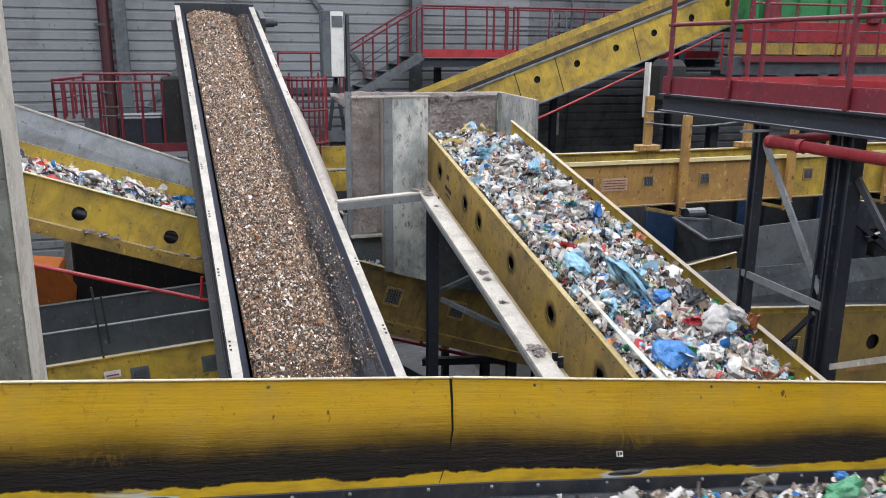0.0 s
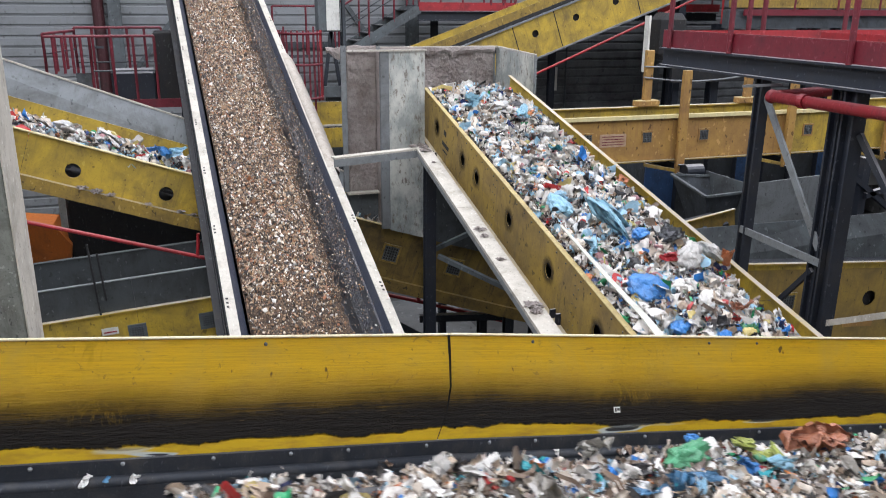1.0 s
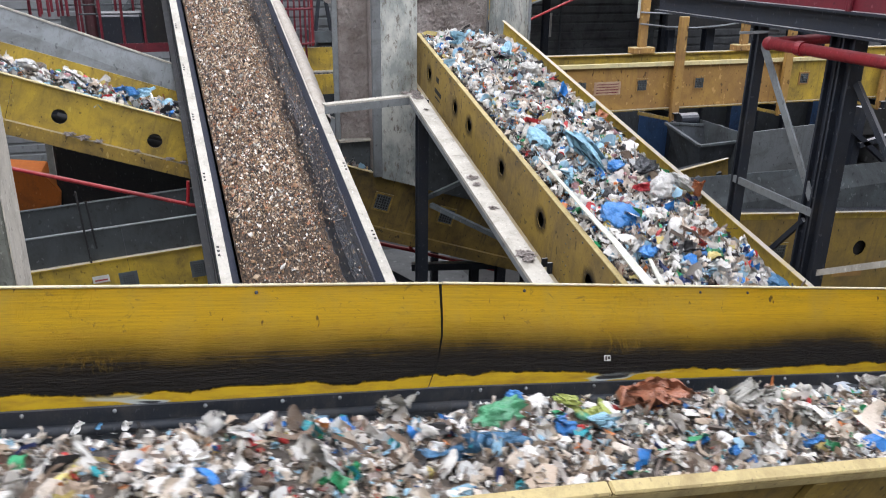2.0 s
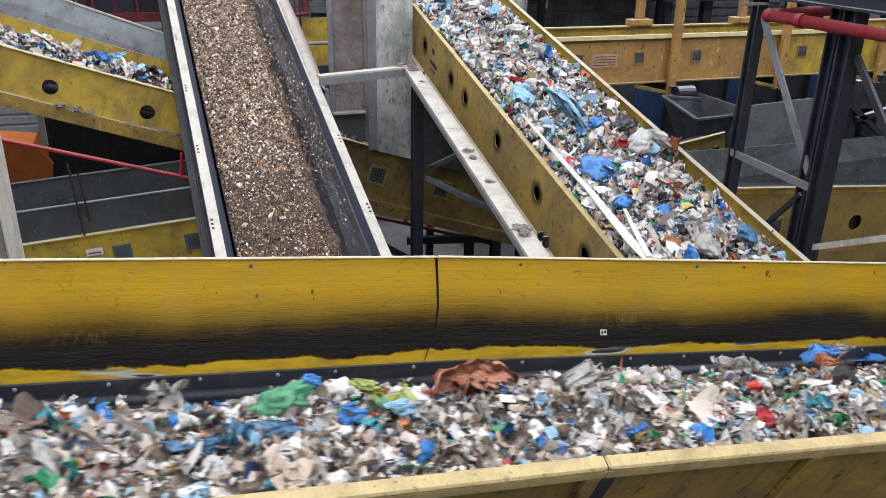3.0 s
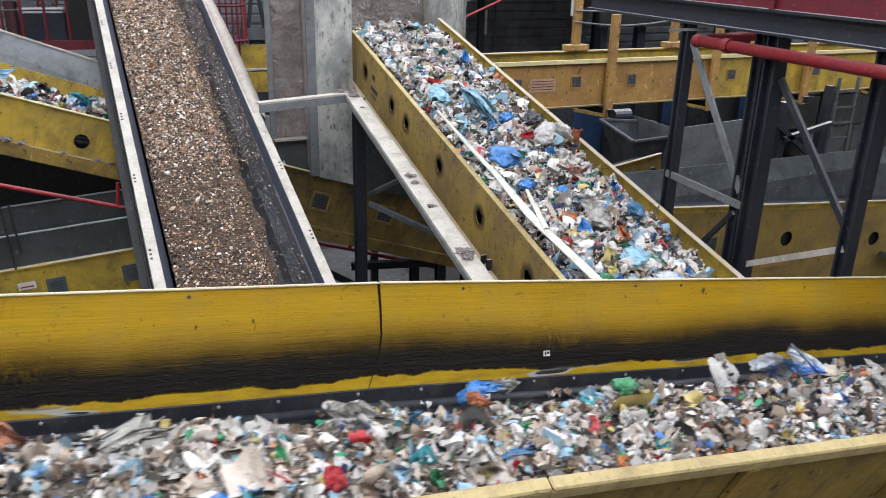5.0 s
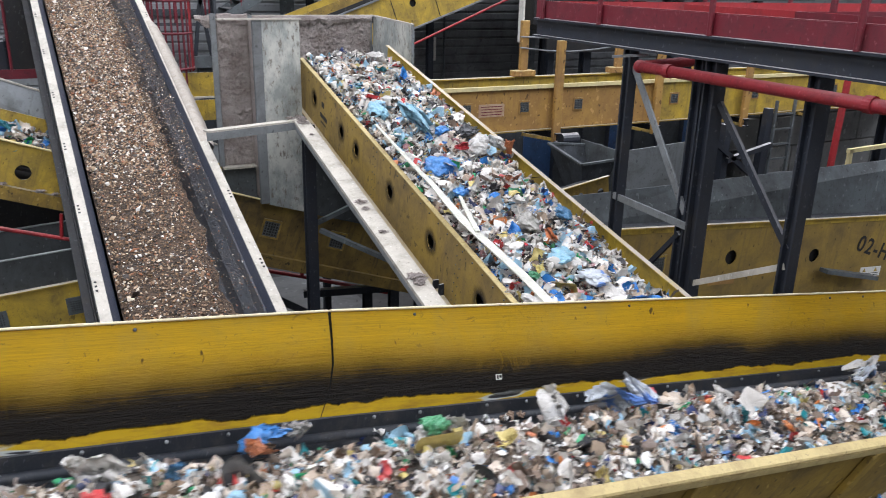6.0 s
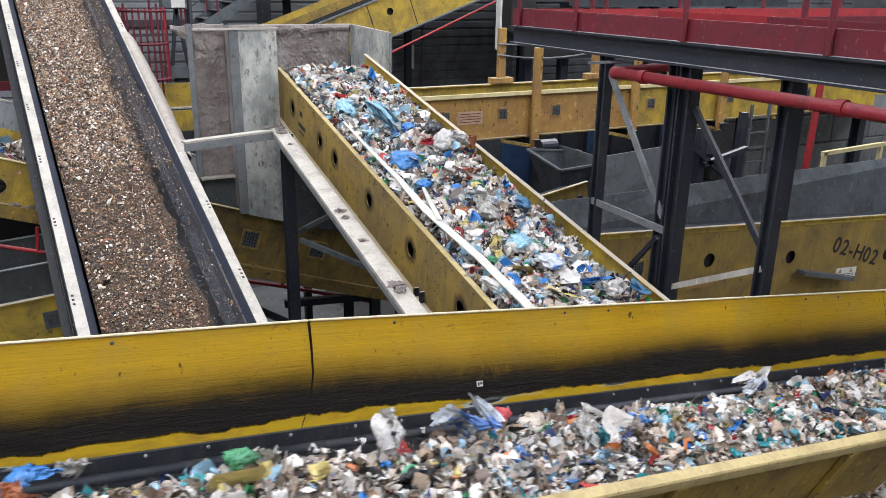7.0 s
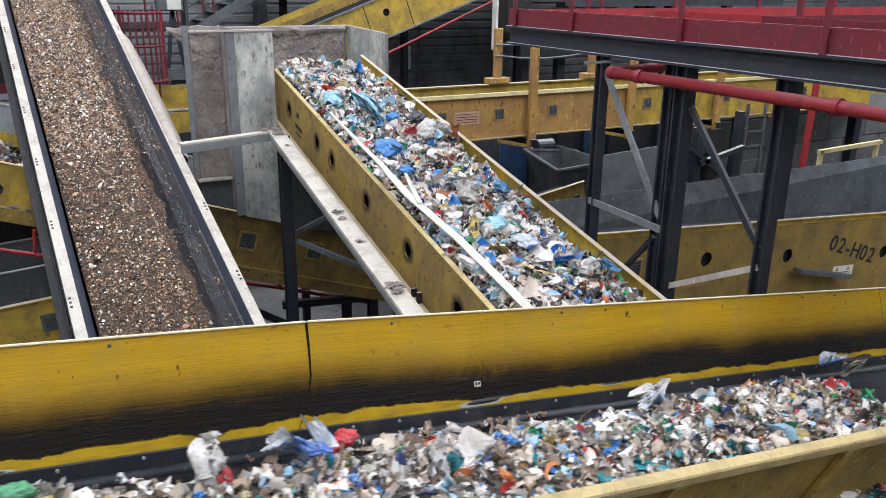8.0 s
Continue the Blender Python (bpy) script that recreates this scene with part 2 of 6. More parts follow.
def waste_mat(name, palette, rough, sheen=0.0, vary=0.3):
    n = Nodes(name, rough)
    geo = n.t.nodes.new("ShaderNodeNewGeometry")
    stops = [(i / len(palette), c) for i, c in enumerate(palette)]
    c = n.ramp(geo.outputs["Random Per Island"], stops, "CONSTANT")
    fine = n.noise(38.0, 4, 0.7)
    mid = n.noise(11.0, 3, 0.6)
    c = n.mix(n.ramp(fine, [(0.45, 0.0), (0.75, vary)]), c, (0.16, 0.13, 0.1))
    c = n.mix(n.ramp(mid, [(0.55, 0.0), (0.6, vary * 0.6)]), c, (0.55, 0.52, 0.47))
    n.colour(c)
    if sheen:
        n.b.inputs["Coat Weight"].default_value = sheen
        n.b.inputs["Coat Roughness"].default_value = 0.25
    crease = n.noise(24.0, 5, 0.65, (1, 1, 1), 1.8)
    return n.bump(n.math("ADD", crease, n.math("MULTIPLY", fine, 0.4)), 0.6, 0.018).m


W, G_, BR, DK = (0.8, 0.76, 0.7), (0.46, 0.41, 0.37), (0.2, 0.14, 0.1), (0.025, 0.024, 0.026)
BG, LB, BL, NV = (0.54, 0.42, 0.31), (0.34, 0.56, 0.7), (0.02, 0.2, 0.58), (0.015, 0.035, 0.14)
RD, OR, GN, TL = (0.55, 0.03, 0.03), (0.62, 0.2, 0.05), (0.03, 0.36, 0.14), (0.01, 0.3, 0.34)
YL, PK = (0.6, 0.48, 0.16), (0.5, 0.26, 0.26)
TP = (0.33, 0.26, 0.22)
WW, TN, GB = (0.7, 0.6, 0.49), (0.36, 0.26, 0.18), (0.24, 0.19, 0.155)
PAL_MIX = [W, BR, TN, TP, DK, BG, LB, W, WW, DK, BL, BG, BR, WW, RD, TN, W, NV, DK, BR, GN, WW, TP, W, TL, TN, BR, WW, W, YL, W, OR]
PAL_CITY = [W, DK, LB, W, BR, W, DK, W, LB, PK, BL, W, WW, DK, W, LB, TN, W, RD, DK, LB, W, NV, W, BR, GN, W, BL, W, OR, DK, YL]
PAL_SOIL = [BR, DK, (0.12, 0.09, 0.07), BG, (0.2, 0.16, 0.13), DK, G_, BR, (0.16, 0.13, 0.11)]
PAL_PALE = [W, (0.7, 0.7, 0.68), BG, WW, W, (0.6, 0.57, 0.52), LB, W, WW, (0.78, 0.76, 0.72), W, (0.5, 0.46, 0.41)]
WASTE = waste_mat("mixed_waste", PAL_MIX, 0.45, 0.2, 0.2)
WASTE_CITY = waste_mat("mixed_household_waste", PAL_CITY, 0.42, 0.25, 0.16)
WASTE_SOIL = waste_mat("brown_waste_bits", PAL_SOIL, 0.85)
WASTE_PALE = waste_mat("pale_waste_film", PAL_PALE, 0.34, 0.35, 0.14)
FINES = waste_mat("crushed_fines", [(0.15, 0.08, 0.04), (0.32, 0.19, 0.1), (0.03, 0.02, 0.015), (0.5, 0.36, 0.23), (0.07, 0.045, 0.03), (0.3, 0.16, 0.08), (0.85, 0.81, 0.74), (0.36, 0.14, 0.06),
                                    (0.02, 0.015, 0.013), (0.45, 0.3, 0.18), (0.74, 0.64, 0.5), (0.1, 0.065, 0.045), (0.04, 0.028, 0.02), (0.22, 0.14, 0.08), (0.52, 0.38, 0.24), (0.36, 0.21, 0.1), (0.03, 0.022, 0.018)], 0.5, 0.2, 0.15)


def bed_mat(name, a, b, c2, scale):
    n = Nodes(name, 0.9)
    v = n.node("ShaderNodeTexVoronoi", Scale=scale)
    n.link(n.coords(), v.inputs["Vector"])
    big = n.noise(3.0, 4, 0.6)
    c = n.mix(n.ramp(v.outputs["Color"], [(0.2, 0.0), (0.8, 1.0)]), a, b)
    c = n.mix(n.ramp(big, [(0.4, 0.0), (0.7, 0.6)]), c, c2)
    n.colour(c)
    return n.bump(v.outputs["Distance"], 0.7, 0.03).m


BED_WASTE = bed_mat("waste_bed", (0.05, 0.04, 0.033), (0.2, 0.165, 0.13), (0.03, 0.027, 0.024), 30.0)
BED_FINES = bed_mat("fines_bed", (0.025, 0.017, 0.012), (0.16, 0.1, 0.06), (0.05, 0.035, 0.025), 60.0)


def film_mat(name, c, rough=0.3, spots=None):
    n = Nodes(name, rough)
    fine = n.noise(9.0, 5, 0.65)
    col = n.mix(n.ramp(fine, [(0.4, 0.0), (0.75, 0.55)]), c, tuple(0.35 * v + 0.05 for v in c))
    if spots:
        col = n.mix(n.ramp(n.noise(6.0, 3, 0.5), [(0.57, 0.0), (0.61, 1.0)]), col, spots)
    n.colour(col)
    n.b.inputs["Coat Weight"].default_value = 0.3
    n.b.inputs["Coat Roughness"].default_value = 0.2
    return n.bump(n.math("ADD", n.noise(16.0, 5, 0.65, (1, 1, 1), 1.6), n.noise(40.0, 4, 0.6)), 0.7, 0.02).m


# ---- shapes ----
def link_mesh(name, bm, mat, m=None, smooth=False):
    me = bpy.data.meshes.new(name)
    bmesh.ops.recalc_face_normals(bm, faces=bm.faces)
    bm.to_mesh(me)
    bm.free()
    me.materials.append(mat)
    if smooth:
        for p in me.polygons:
            p.use_smooth = True
    ob = new(name, me)
    if m is not None:
        ob.matrix_world = m
    return ob


def part(name, bm, mat, parent, label="", smooth=False):
    ob = link_mesh(name, bm, mat, None, smooth)
    ob.parent = parent
    if label:
        tagged(ob, label)
    return ob


def thing(name, label, category, m=None, group="", kind=""):
    ob = new(name)
    ob.empty_display_size = 0.2
    if m is not None:
        ob.matrix_world = m
    return tagged(ob, label, category, group, kind)


def whole(name, bm, mat, label, category="", m=None, group="", kind="", smooth=False):
    return tagged(link_mesh(name, bm, mat, m, smooth), label, category, group, kind)


def box(x0, x1, y0, y1, z0, z1, bevel=0.0, bm=None):
    bm = bm or bmesh.new()
    vs = [bm.verts.new((x, y, z)) for x in (x0, x1) for y in (y0, y1) for z in (z0, z1)]
    fs = [bm.faces.new([vs[i] for i in q]) for q in ((0, 1, 3, 2), (4, 6, 7, 5), (0, 4, 5, 1), (2, 3, 7, 6), (0, 2, 6, 4), (1, 5, 7, 3))]
    if bevel:
        es = list({e for f in fs for e in f.edges})
        bmesh.ops.bevel(bm, geom=es, offset=bevel, segments=1, affect="EDGES")
    return bm


def frame_axes(a, b, up=(0, 0, 1)):
    a, b = Vector(a), Vector(b)
    u = (b - a).normalized()
    up = Vector(up)
    if abs(u.dot(up)) > 0.98:
        up = Vector((0, 1, 0))
    s = up.cross(u).normalized()
    return a, b, u, s, u.cross(s)


def bar(a, b, w, h, bm=None, up=(0, 0, 1)):
    """A rectangular bar from a to b, w wide and h deep."""
    bm = bm or bmesh.new()
    a, b, u, s, n = frame_axes(a, b, up)
    ring = [(-w / 2, -h / 2), (w / 2, -h / 2), (w / 2, h / 2), (-w / 2, h / 2)]
    return sweep(bm, a, b, s, n, ring)


def sweep(bm, a, b, s, n, ring):
    va = [bm.verts.new(a + s * p + n * q) for p, q in ring]
    vb = [bm.verts.new(b + s * p + n * q) for p, q in ring]
    k = len(ring)
    for i in range(k):
        bm.faces.new((va[i], va[(i + 1) % k], vb[(i + 1) % k], vb[i]))
    bm.faces.new(va[::-1])
    bm.faces.new(vb)
    return bm


def ibeam(a, b, w, h, bm=None, up=(0, 0, 1), t=0.018):
    """A rolled I section."""
    bm = bm or bmesh.new()
    a, b, u, s, n = frame_axes(a, b, up)
    x, y = w / 2, h / 2
    q = t / 2
    ring = [(-x, -y), (x, -y), (x, -y + t), (q, -y + t), (q, y - t), (x, y - t), (x, y), (-x, y), (-x, y - t), (-q, y - t), (-q, -y + t), (-x, -y + t)]
    return sweep(bm, a, b, s, n, ring)


def tube(a, b, r, n=10, bm=None):
    bm = bm or bmesh.new()
    a, b, u, s, w = frame_axes(a, b)
    return sweep(bm, a, b, s, w, [(r * math.cos(6.28319 * i / n), r * math.sin(6.28319 * i / n)) for i in range(n)])


def pipe(points, r, n=10, bm=None):
    """One continuous bent tube through the points."""
    bm = bm or bmesh.new()
    pts = [Vector(p) for p in points]
    rings = []
    s = None
    for i, p in enumerate(pts):
        u = (pts[min(i + 1, len(pts) - 1)] - pts[max(i - 1, 0)]).normalized()
        if s is None:
            s = frame_axes(pts[0], pts[1])[3]
        s = (s - u * s.dot(u)).normalized()
        w = u.cross(s)
        rings.append([bm.verts.new(p + (s * math.cos(6.28319 * k / n) + w * math.sin(6.28319 * k / n)) * r) for k in range(n)])
    for a, b in zip(rings, rings[1:]):
        for k in range(n):
            bm.faces.new((a[k], a[(k + 1) % n], b[(k + 1) % n], b[k]))
    bm.faces.new(rings[0][::-1])
    bm.faces.new(rings[-1])
    return bm


def plate(pts, thick, axis):
    """A flat polygon given as points, thickened along axis."""
    bm = bmesh.new()
    d = Vector(axis).normalized() * thick
    a = [bm.verts.new(Vector(p)) for p in pts]
    b = [bm.verts.new(Vector(p) + d) for p in pts]
    k = len(pts)
    bm.faces.new(a[::-1])
    bm.faces.new(b)
    for i in range(k):
        bm.faces.new((a[i], a[(i + 1) % k], b[(i + 1) % k], b[i]))
    return bm


def holed_panel(u0, u1, z0, z1, y, thick, holes, n=20):
    """An upright sheet in the plane y with round holes cut through it: holes are (u, z, radius)."""
    bm = bmesh.new()
    cuts = sorted(holes)
    cells, last = [], u0
    for u, z, r in cuts:
        a, b = max(last, u - r * 1.6), min(u1, u + r * 1.6)
        if a > last + 1e-4:
            cells.append((last, a, None))
        cells.append((a, b, (u, z, r)))
        last = b
    if last < u1 - 1e-4:
        cells.append((last, u1, None))
    for side in (y, y + thick):
        for a, b, h in cells:
            if not h:
                vs = [bm.verts.new((p, side, q)) for p, q in ((a, z0), (b, z0), (b, z1), (a, z1))]
                bm.faces.new(vs)
                continue
            u, z, r = h
            inner, outer = [], []
            for i in range(n):
                t = 6.2831853 * (i + 0.5) / n
                c, s = math.cos(t), math.sin(t)
                k = min(((b - u) / c if c > 0 else (a - u) / c) if abs(c) > 1e-6 else 1e9, ((z1 - z) / s if s > 0 else (z0 - z) / s) if abs(s) > 1e-6 else 1e9)
                inner.append((u + r * c, z + r * s))
                outer.append((u + k * c, z + k * s))
            corners = [(b, z1), (a, z1), (a, z0), (b, z0)]
            vi = [bm.verts.new((p, side, q)) for p, q in inner]
            vo = [bm.verts.new((p, side, q)) for p, q in outer]
            for i in range(n):
                j = (i + 1) % n
                f = [vi[i], vo[i], vo[j], vi[j]]
                (p, q), (p2, q2) = outer[i], outer[j]
                if abs(p - p2) > 1e-5 and abs(q - q2) > 1e-5:
                    best = min(corners, key=lambda c: (c[0] - (p + p2) / 2) ** 2 + (c[1] - (q + q2) / 2) ** 2)
                    f.insert(2, bm.verts.new((best[0], side, best[1])))
                bm.faces.new(f)
    for u, z, r in holes:                     # the cut edge
        va = [bm.verts.new((u + r * math.cos(6.2831853 * i / n), y, z + r * math.sin(6.2831853 * i / n))) for i in range(n)]
        vb = [bm.verts.new((v.co.x, y + thick, v.co.z)) for v in va]
        for i in range(n):
            bm.faces.new((va[i], vb[i], vb[(i + 1) % n], va[(i + 1) % n]))
    for z in (z0, z1):                        # top and bottom edges
        vs = [bm.verts.new(p) for p in ((u0, y, z), (u1, y, z), (u1, y + thick, z), (u0, y + thick, z))]
        bm.faces.new(vs)
    bmesh.ops.remove_doubles(bm, verts=bm.verts, dist=0.0003)
    return bm


def along(origin, slope, axis):
    """The pose of a conveyor: local x runs along it, local z stands square on its belt."""
    c, s = math.cos(radians(slope)), math.sin(radians(slope))
    if axis == "y":
        u, v, w = (0, c, s), (-1, 0, 0), (0, -s, c)
    else:
        u, v, w = (c, 0, s), (0, 1, 0), (-s, 0, c)
    return Matrix(((u[0], v[0], w[0], origin[0]), (u[1], v[1], w[1], origin[1]), (u[2], v[2], w[2], origin[2]), (0, 0, 0, 1)))


# ---- the hall ----
X0, X1, Y0, Y1, ROOF = HALL


def build_hall():
    whole("floor", box(X0 - 0.2, X1 + 0.2, Y0 - 0.2, Y1 + 0.4, -0.3, 0.0), FLOOR, "dusty grey concrete floor of the hall", kind="structure")
    bm = bmesh.new()
    edges = [X0 - 0.3]
    for a, b in SKYLIGHTS:
        edges += [a, b]
    edges.append(X1 + 0.3)
    for a, b in zip(edges[::2], edges[1::2]):
        box(a, b, Y0 - 0.3, Y1 + 0.4, ROOF, ROOF + 0.25, 0, bm)
    box(edges[0], edges[-1], Y0 - 0.3, -7.0, ROOF + 0.26, ROOF + 0.4, 0, bm)
    box(edges[0], edges[-1], 17.0, Y1 + 0.4, ROOF + 0.26, ROOF + 0.4, 0, bm)
    whole("ceiling", bm, CLADDING, "light grey sheet roof with long roof lights", kind="structure")
    # back wall: horizontal profiled sheeting, shade painted in beyond the bright bays
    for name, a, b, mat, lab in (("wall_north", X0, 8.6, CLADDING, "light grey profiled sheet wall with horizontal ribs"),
                                 ("wall_north_shaded", 8.6, X1, CLADDING_SHADED, "grey profiled sheet wall with horizontal ribs, shade painted in")):
        bm = bmesh.new()
        z = 0.0
        prev = None
        while z < ROOF:
            for dz, dy in ((0.0, 0.0), (0.145, 0.0), (0.165, 0.035), (0.2, 0.035)):
                cur = (bm.verts.new((a, Y1 + dy, z + dz)), bm.verts.new((b, Y1 + dy, z + dz)))
                if prev:
                    bm.faces.new((prev[0], prev[1], cur[1], cur[0]))
                prev = cur
            z += 0.22
        box(a, b, Y1 + 0.06, Y1 + 0.25, 0, ROOF, 0, bm)
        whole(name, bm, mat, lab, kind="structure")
    whole("wall_west", box(X0 - 0.2, X0, Y0, Y1, 0, ROOF), CLADDING, "grey sheet wall of the hall", kind="structure")
    whole("wall_east", box(X1, X1 + 0.2, Y0, Y1, 0, ROOF), CLADDING_SHADED, "sheet wall of the hall with shade painted in", kind="structure")
    # unseen gable, its high opening added to let the fill lamp in
    bm = box(X0, -6.0, Y0 - 0.2, Y0, 0, ROOF)
    box(16.0, X1, Y0 - 0.2, Y0, 0, ROOF, 0, bm)
    box(-6.0, 16.0, Y0 - 0.2, Y0, 10.5, ROOF, 0, bm)
    box(-6.0, 16.0, Y0 - 0.2, Y0, 0, 7.9, 0, bm)
    whole("wall_south", bm, CLADDING, "grey sheet gable wall with a gap added for the fill lamp", kind="structure")
    # columns and wind bracing before the back wall
    for x in (-7.9, -1.17, 5.52, 12.3):
        whole("hall_column", ibeam((x, Y1 - 0.22, 0), (x, Y1 - 0.22, ROOF), 0.26, 0.3, up=(0, 1, 0)), GREY, "grey painted steel hall column before the sheet wall", "column", group="hall columns")
    for a, b in (((-1.2, 4.1), (2.2, 8.3)), ((5.5, 3.8), (2.2, 8.3)), ((-1.2, 12.0), (2.2, 8.3)), ((5.5, 12.0), (2.2, 8.3))):
        whole("wind_brace", bar((a[0], Y1 - 0.1, a[1]), (b[0], Y1 - 0.1, b[1]), 0.1, 0.1), GREY, "grey steel diagonal brace on the hall wall", "brace", group="wall braces")
    whole("wall_rail", box(1.5, 4.5, Y1 - 0.12, Y1 - 0.02, E - 1.05, E - 0.9), GREY_DARK, "dark horizontal rail along the sheet wall", "rail")
    t = thing("downpipe", "dark red brown downpipe beside the hall column", "pipe")
    part("pipe", tube((-1.5, Y1 - 0.2, 0), (-1.5, Y1 - 0.2, ROOF), 0.12, 12), DOWNPIPE, t)
    for z in (E - 1.0, E + 0.45):
        part("clamp", box(-1.7, -1.46, Y1 - 0.32, Y1 - 0.02, z, z + 0.05), GREY_DARK, t)
    whole("thin_downpipe", tube((9.75, Y1 - 0.12, 0), (9.75, Y1 - 0.12, ROOF), 0.03, 8), GREY, "thin grey conduit on the sheet wall", "conduit")


# ---- the wide trough conveyor in front ----
FRONT_SEAM = 1.06
FRONT_L, FRONT_R = math.degrees(math.atan(0.113)), math.degrees(math.atan(0.136))
SEAM_SKEW = (-0.103, -0.052, -0.029, -0.030, -0.036)     # how the butt joint runs along the panel, from its foot up
PANEL_BEND = (0.0, 0.008, 0.010, 0.006, 0.0)             # how the sheet is dished


def front_pose(y, z, right):
    """Along the trough from its seam: to the right of the seam, or to the left."""
    return along((FRONT_SEAM, y, E + z), -(FRONT_R if right else FRONT_L), "x")


def dished_panel(a, b, high, thick, gap=0.0):
    """A long sheet, dished in section, both its ends cut along the skewed joint."""
    bm = bmesh.new()
    cols = []
    n = max(2, int((b - a) / 0.35))
    for i in range(n + 1):
        u = a + gap + (b - a - 2 * gap) * i / n
        wave = 0.0025 * noise.noise((u * 1.7, 4.0, 0.0))
        cols.append([bm.verts.new((u + SEAM_SKEW[k], PANEL_BEND[k] + wave * (k > 0), high * k / 4)) for k in range(5)])
    for p, q in zip(cols, cols[1:]):
        for k in range(4):
            bm.faces.new((p[k], q[k], q[k + 1], p[k + 1]))
    bmesh.ops.solidify(bm, geom=bm.faces[:], thickness=-thick)
    return bm


def panel_surface(z, high):
    """How far the dished sheet stands back at a height."""
    k = min(3.999, max(0.0, 4 * z / high))
    i = int(k)
    return PANEL_BEND[i] + (PANEL_BEND[i + 1] - PANEL_BEND[i]) * (k - i)


def build_front():
    t = thing("trough_conveyor", "wide yellow trough conveyor with rubbed black side panels", "conveyor")
    zf = -0.412 * 3.2 - 0.113 * FRONT_SEAM - 0.012   # far sheet's top at the seam
    zb = -0.58 * 3.0 - 0.113 * FRONT_SEAM           # foot of the far panel
    zn = -0.786 * 1.667 - 0.113 * FRONT_SEAM        # near lip
    lean = math.degrees(math.atan2(0.2, zf - zb))
    high = math.hypot(0.2, zf - zb)
    tilt = Matrix.Rotation(radians(-lean), 4, "X")
    for right, uj in ((False, 0.0), (True, 4.2)):
        p = part("joint_strip", dished_panel(uj - 0.03, uj + 0.03, high, 0.003), BLACK, t)
        p.matrix_local = front_pose(3.012, zb - 0.002, right) @ tilt
    for right in (False, True):
        spans = [(0.0, 4.2), (4.2, 9.5)] if right else [(-4.2, 0.0), (-10.5, -4.2)]
        for a, b in spans:
            p = part("side_panel", dished_panel(a, b, high, 0.006, 0.0022), TROUGH, t, "yellow sheet panel rubbed black along its lower half")
            p.matrix_local = front_pose(3.0, zb, right) @ tilt
            sk = SEAM_SKEW[4]
            bm = box(a + sk + 0.002, b + sk - 0.002, -0.012, 0.055, high + 0.001, high + 0.012, 0.003)
            box(a + sk + 0.002, b + sk - 0.002, 0.045, 0.055, high - 0.05, high, 0, bm)
            part("lip", bm, CREAM_LIP, p, "pale worn folded lip")
            for k in range(int((b - a) / 0.33)):
                if random.random() < 0.6:
                    bm = bmesh.new()
                    x = a + 0.03 + k * 0.33 + random.uniform(-0.03, 0.03)
                    bmesh.ops.create_uvsphere(bm, u_segments=8, v_segments=5, radius=0.008, matrix=Matrix.Translation((x, panel_surface(high - 0.025, high) - 0.003, high - 0.025)) @ Matrix.Diagonal((1, 0.5, 1, 1)))
                    part("rivet", bm, GREY_DARK, p)
            # black rubber skirt with its bolts
            s = part("skirt", box(a, b, -0.014, 0.0, -0.062, 0.004), RUBBER, t, "black rubber skirt strip")
            s.matrix_local = front_pose(2.995, zb, right)
            for k in range(int((b - a) / 0.3)):
                bm = bmesh.new()
                x = a + 0.1 + k * 0.3 + random.uniform(-0.06, 0.06)
                bmesh.ops.create_uvsphere(bm, u_segments=8, v_segments=5, radius=0.009, matrix=Matrix.Translation((x, -0.016, -0.012)))
                part("bolt", bm, GALV, s)
            # near panel: leaning the other way, seen from outside
            # the shade on this down-facing side is put into the darker yellow
            q = part("near_panel", box(a + 0.002, b - 0.002, -0.006, 0.0, -high, 0.0), YELLOW_DIRTY_SHADED, t, "yellow outer side panel with bolted ribs")
            q.matrix_local = front_pose(1.667, zn, right) @ Matrix.Rotation(radians(lean * 0.8), 4, "X")
            bm = box(a + 0.002, b - 0.002, -0.034, 0.012, 0.001, 0.016, 0.006)
            box(a + 0.002, b - 0.002, -0.034, -0.026, -0.032, 0.0, 0, bm)
            part("lip", bm, LIP_TAN, q, "scuffed yellow folded lip")
            for x in ((a + 0.02, a + 0.78, a + 1.7, a + 2.7) if right else (b - 0.03, b - 0.85, b - 1.7)):
                if a < x < b:
                    bm = box(x - 0.025, x + 0.025, -0.034, -0.0065, -high, -0.037, 0.004)
                    part("rib", bm, STEEL_DARK if x < a + 0.1 else YELLOW_DIRTY_SHADED, q)
        # the belt: troughed, its edge rolling up to the skirt
        a, b = (0.0, 9.5) if right else (-10.5, 0.0)
        bm = bmesh.new()
        prof = [(2.99, -0.055), (2.97, -0.075), (2.93, -0.088), (2.86, -0.1), (2.7, -0.12), (2.35, -0.13), (2.0, -0.12), (1.85, -0.1), (1.74, -0.07), (1.71, -0.05)]
        m = front_pose(0, zb, right)
        rows = [[bm.verts.new((u, y, z)) for y, z in prof] for u in (a, b)]
        for i in range(len(prof) - 1):
            bm.faces.new((rows[0][i], rows[0][i + 1], rows[1][i + 1], rows[1][i]))
        bmesh.ops.solidify(bm, geom=bm.faces[:], thickness=0.012)
        p = part("belt", bm, RUBBER, t, "black rubber conveyor belt", True)
        p.matrix_local = m
        # the black tube running along under the skirt
        p = part("edge_roll", tube((a, 2.965, -0.082), (b, 2.965, -0.082), 0.026, 12), RUBBER, t, "rounded black rubber edge seal", True)
        p.matrix_local = m
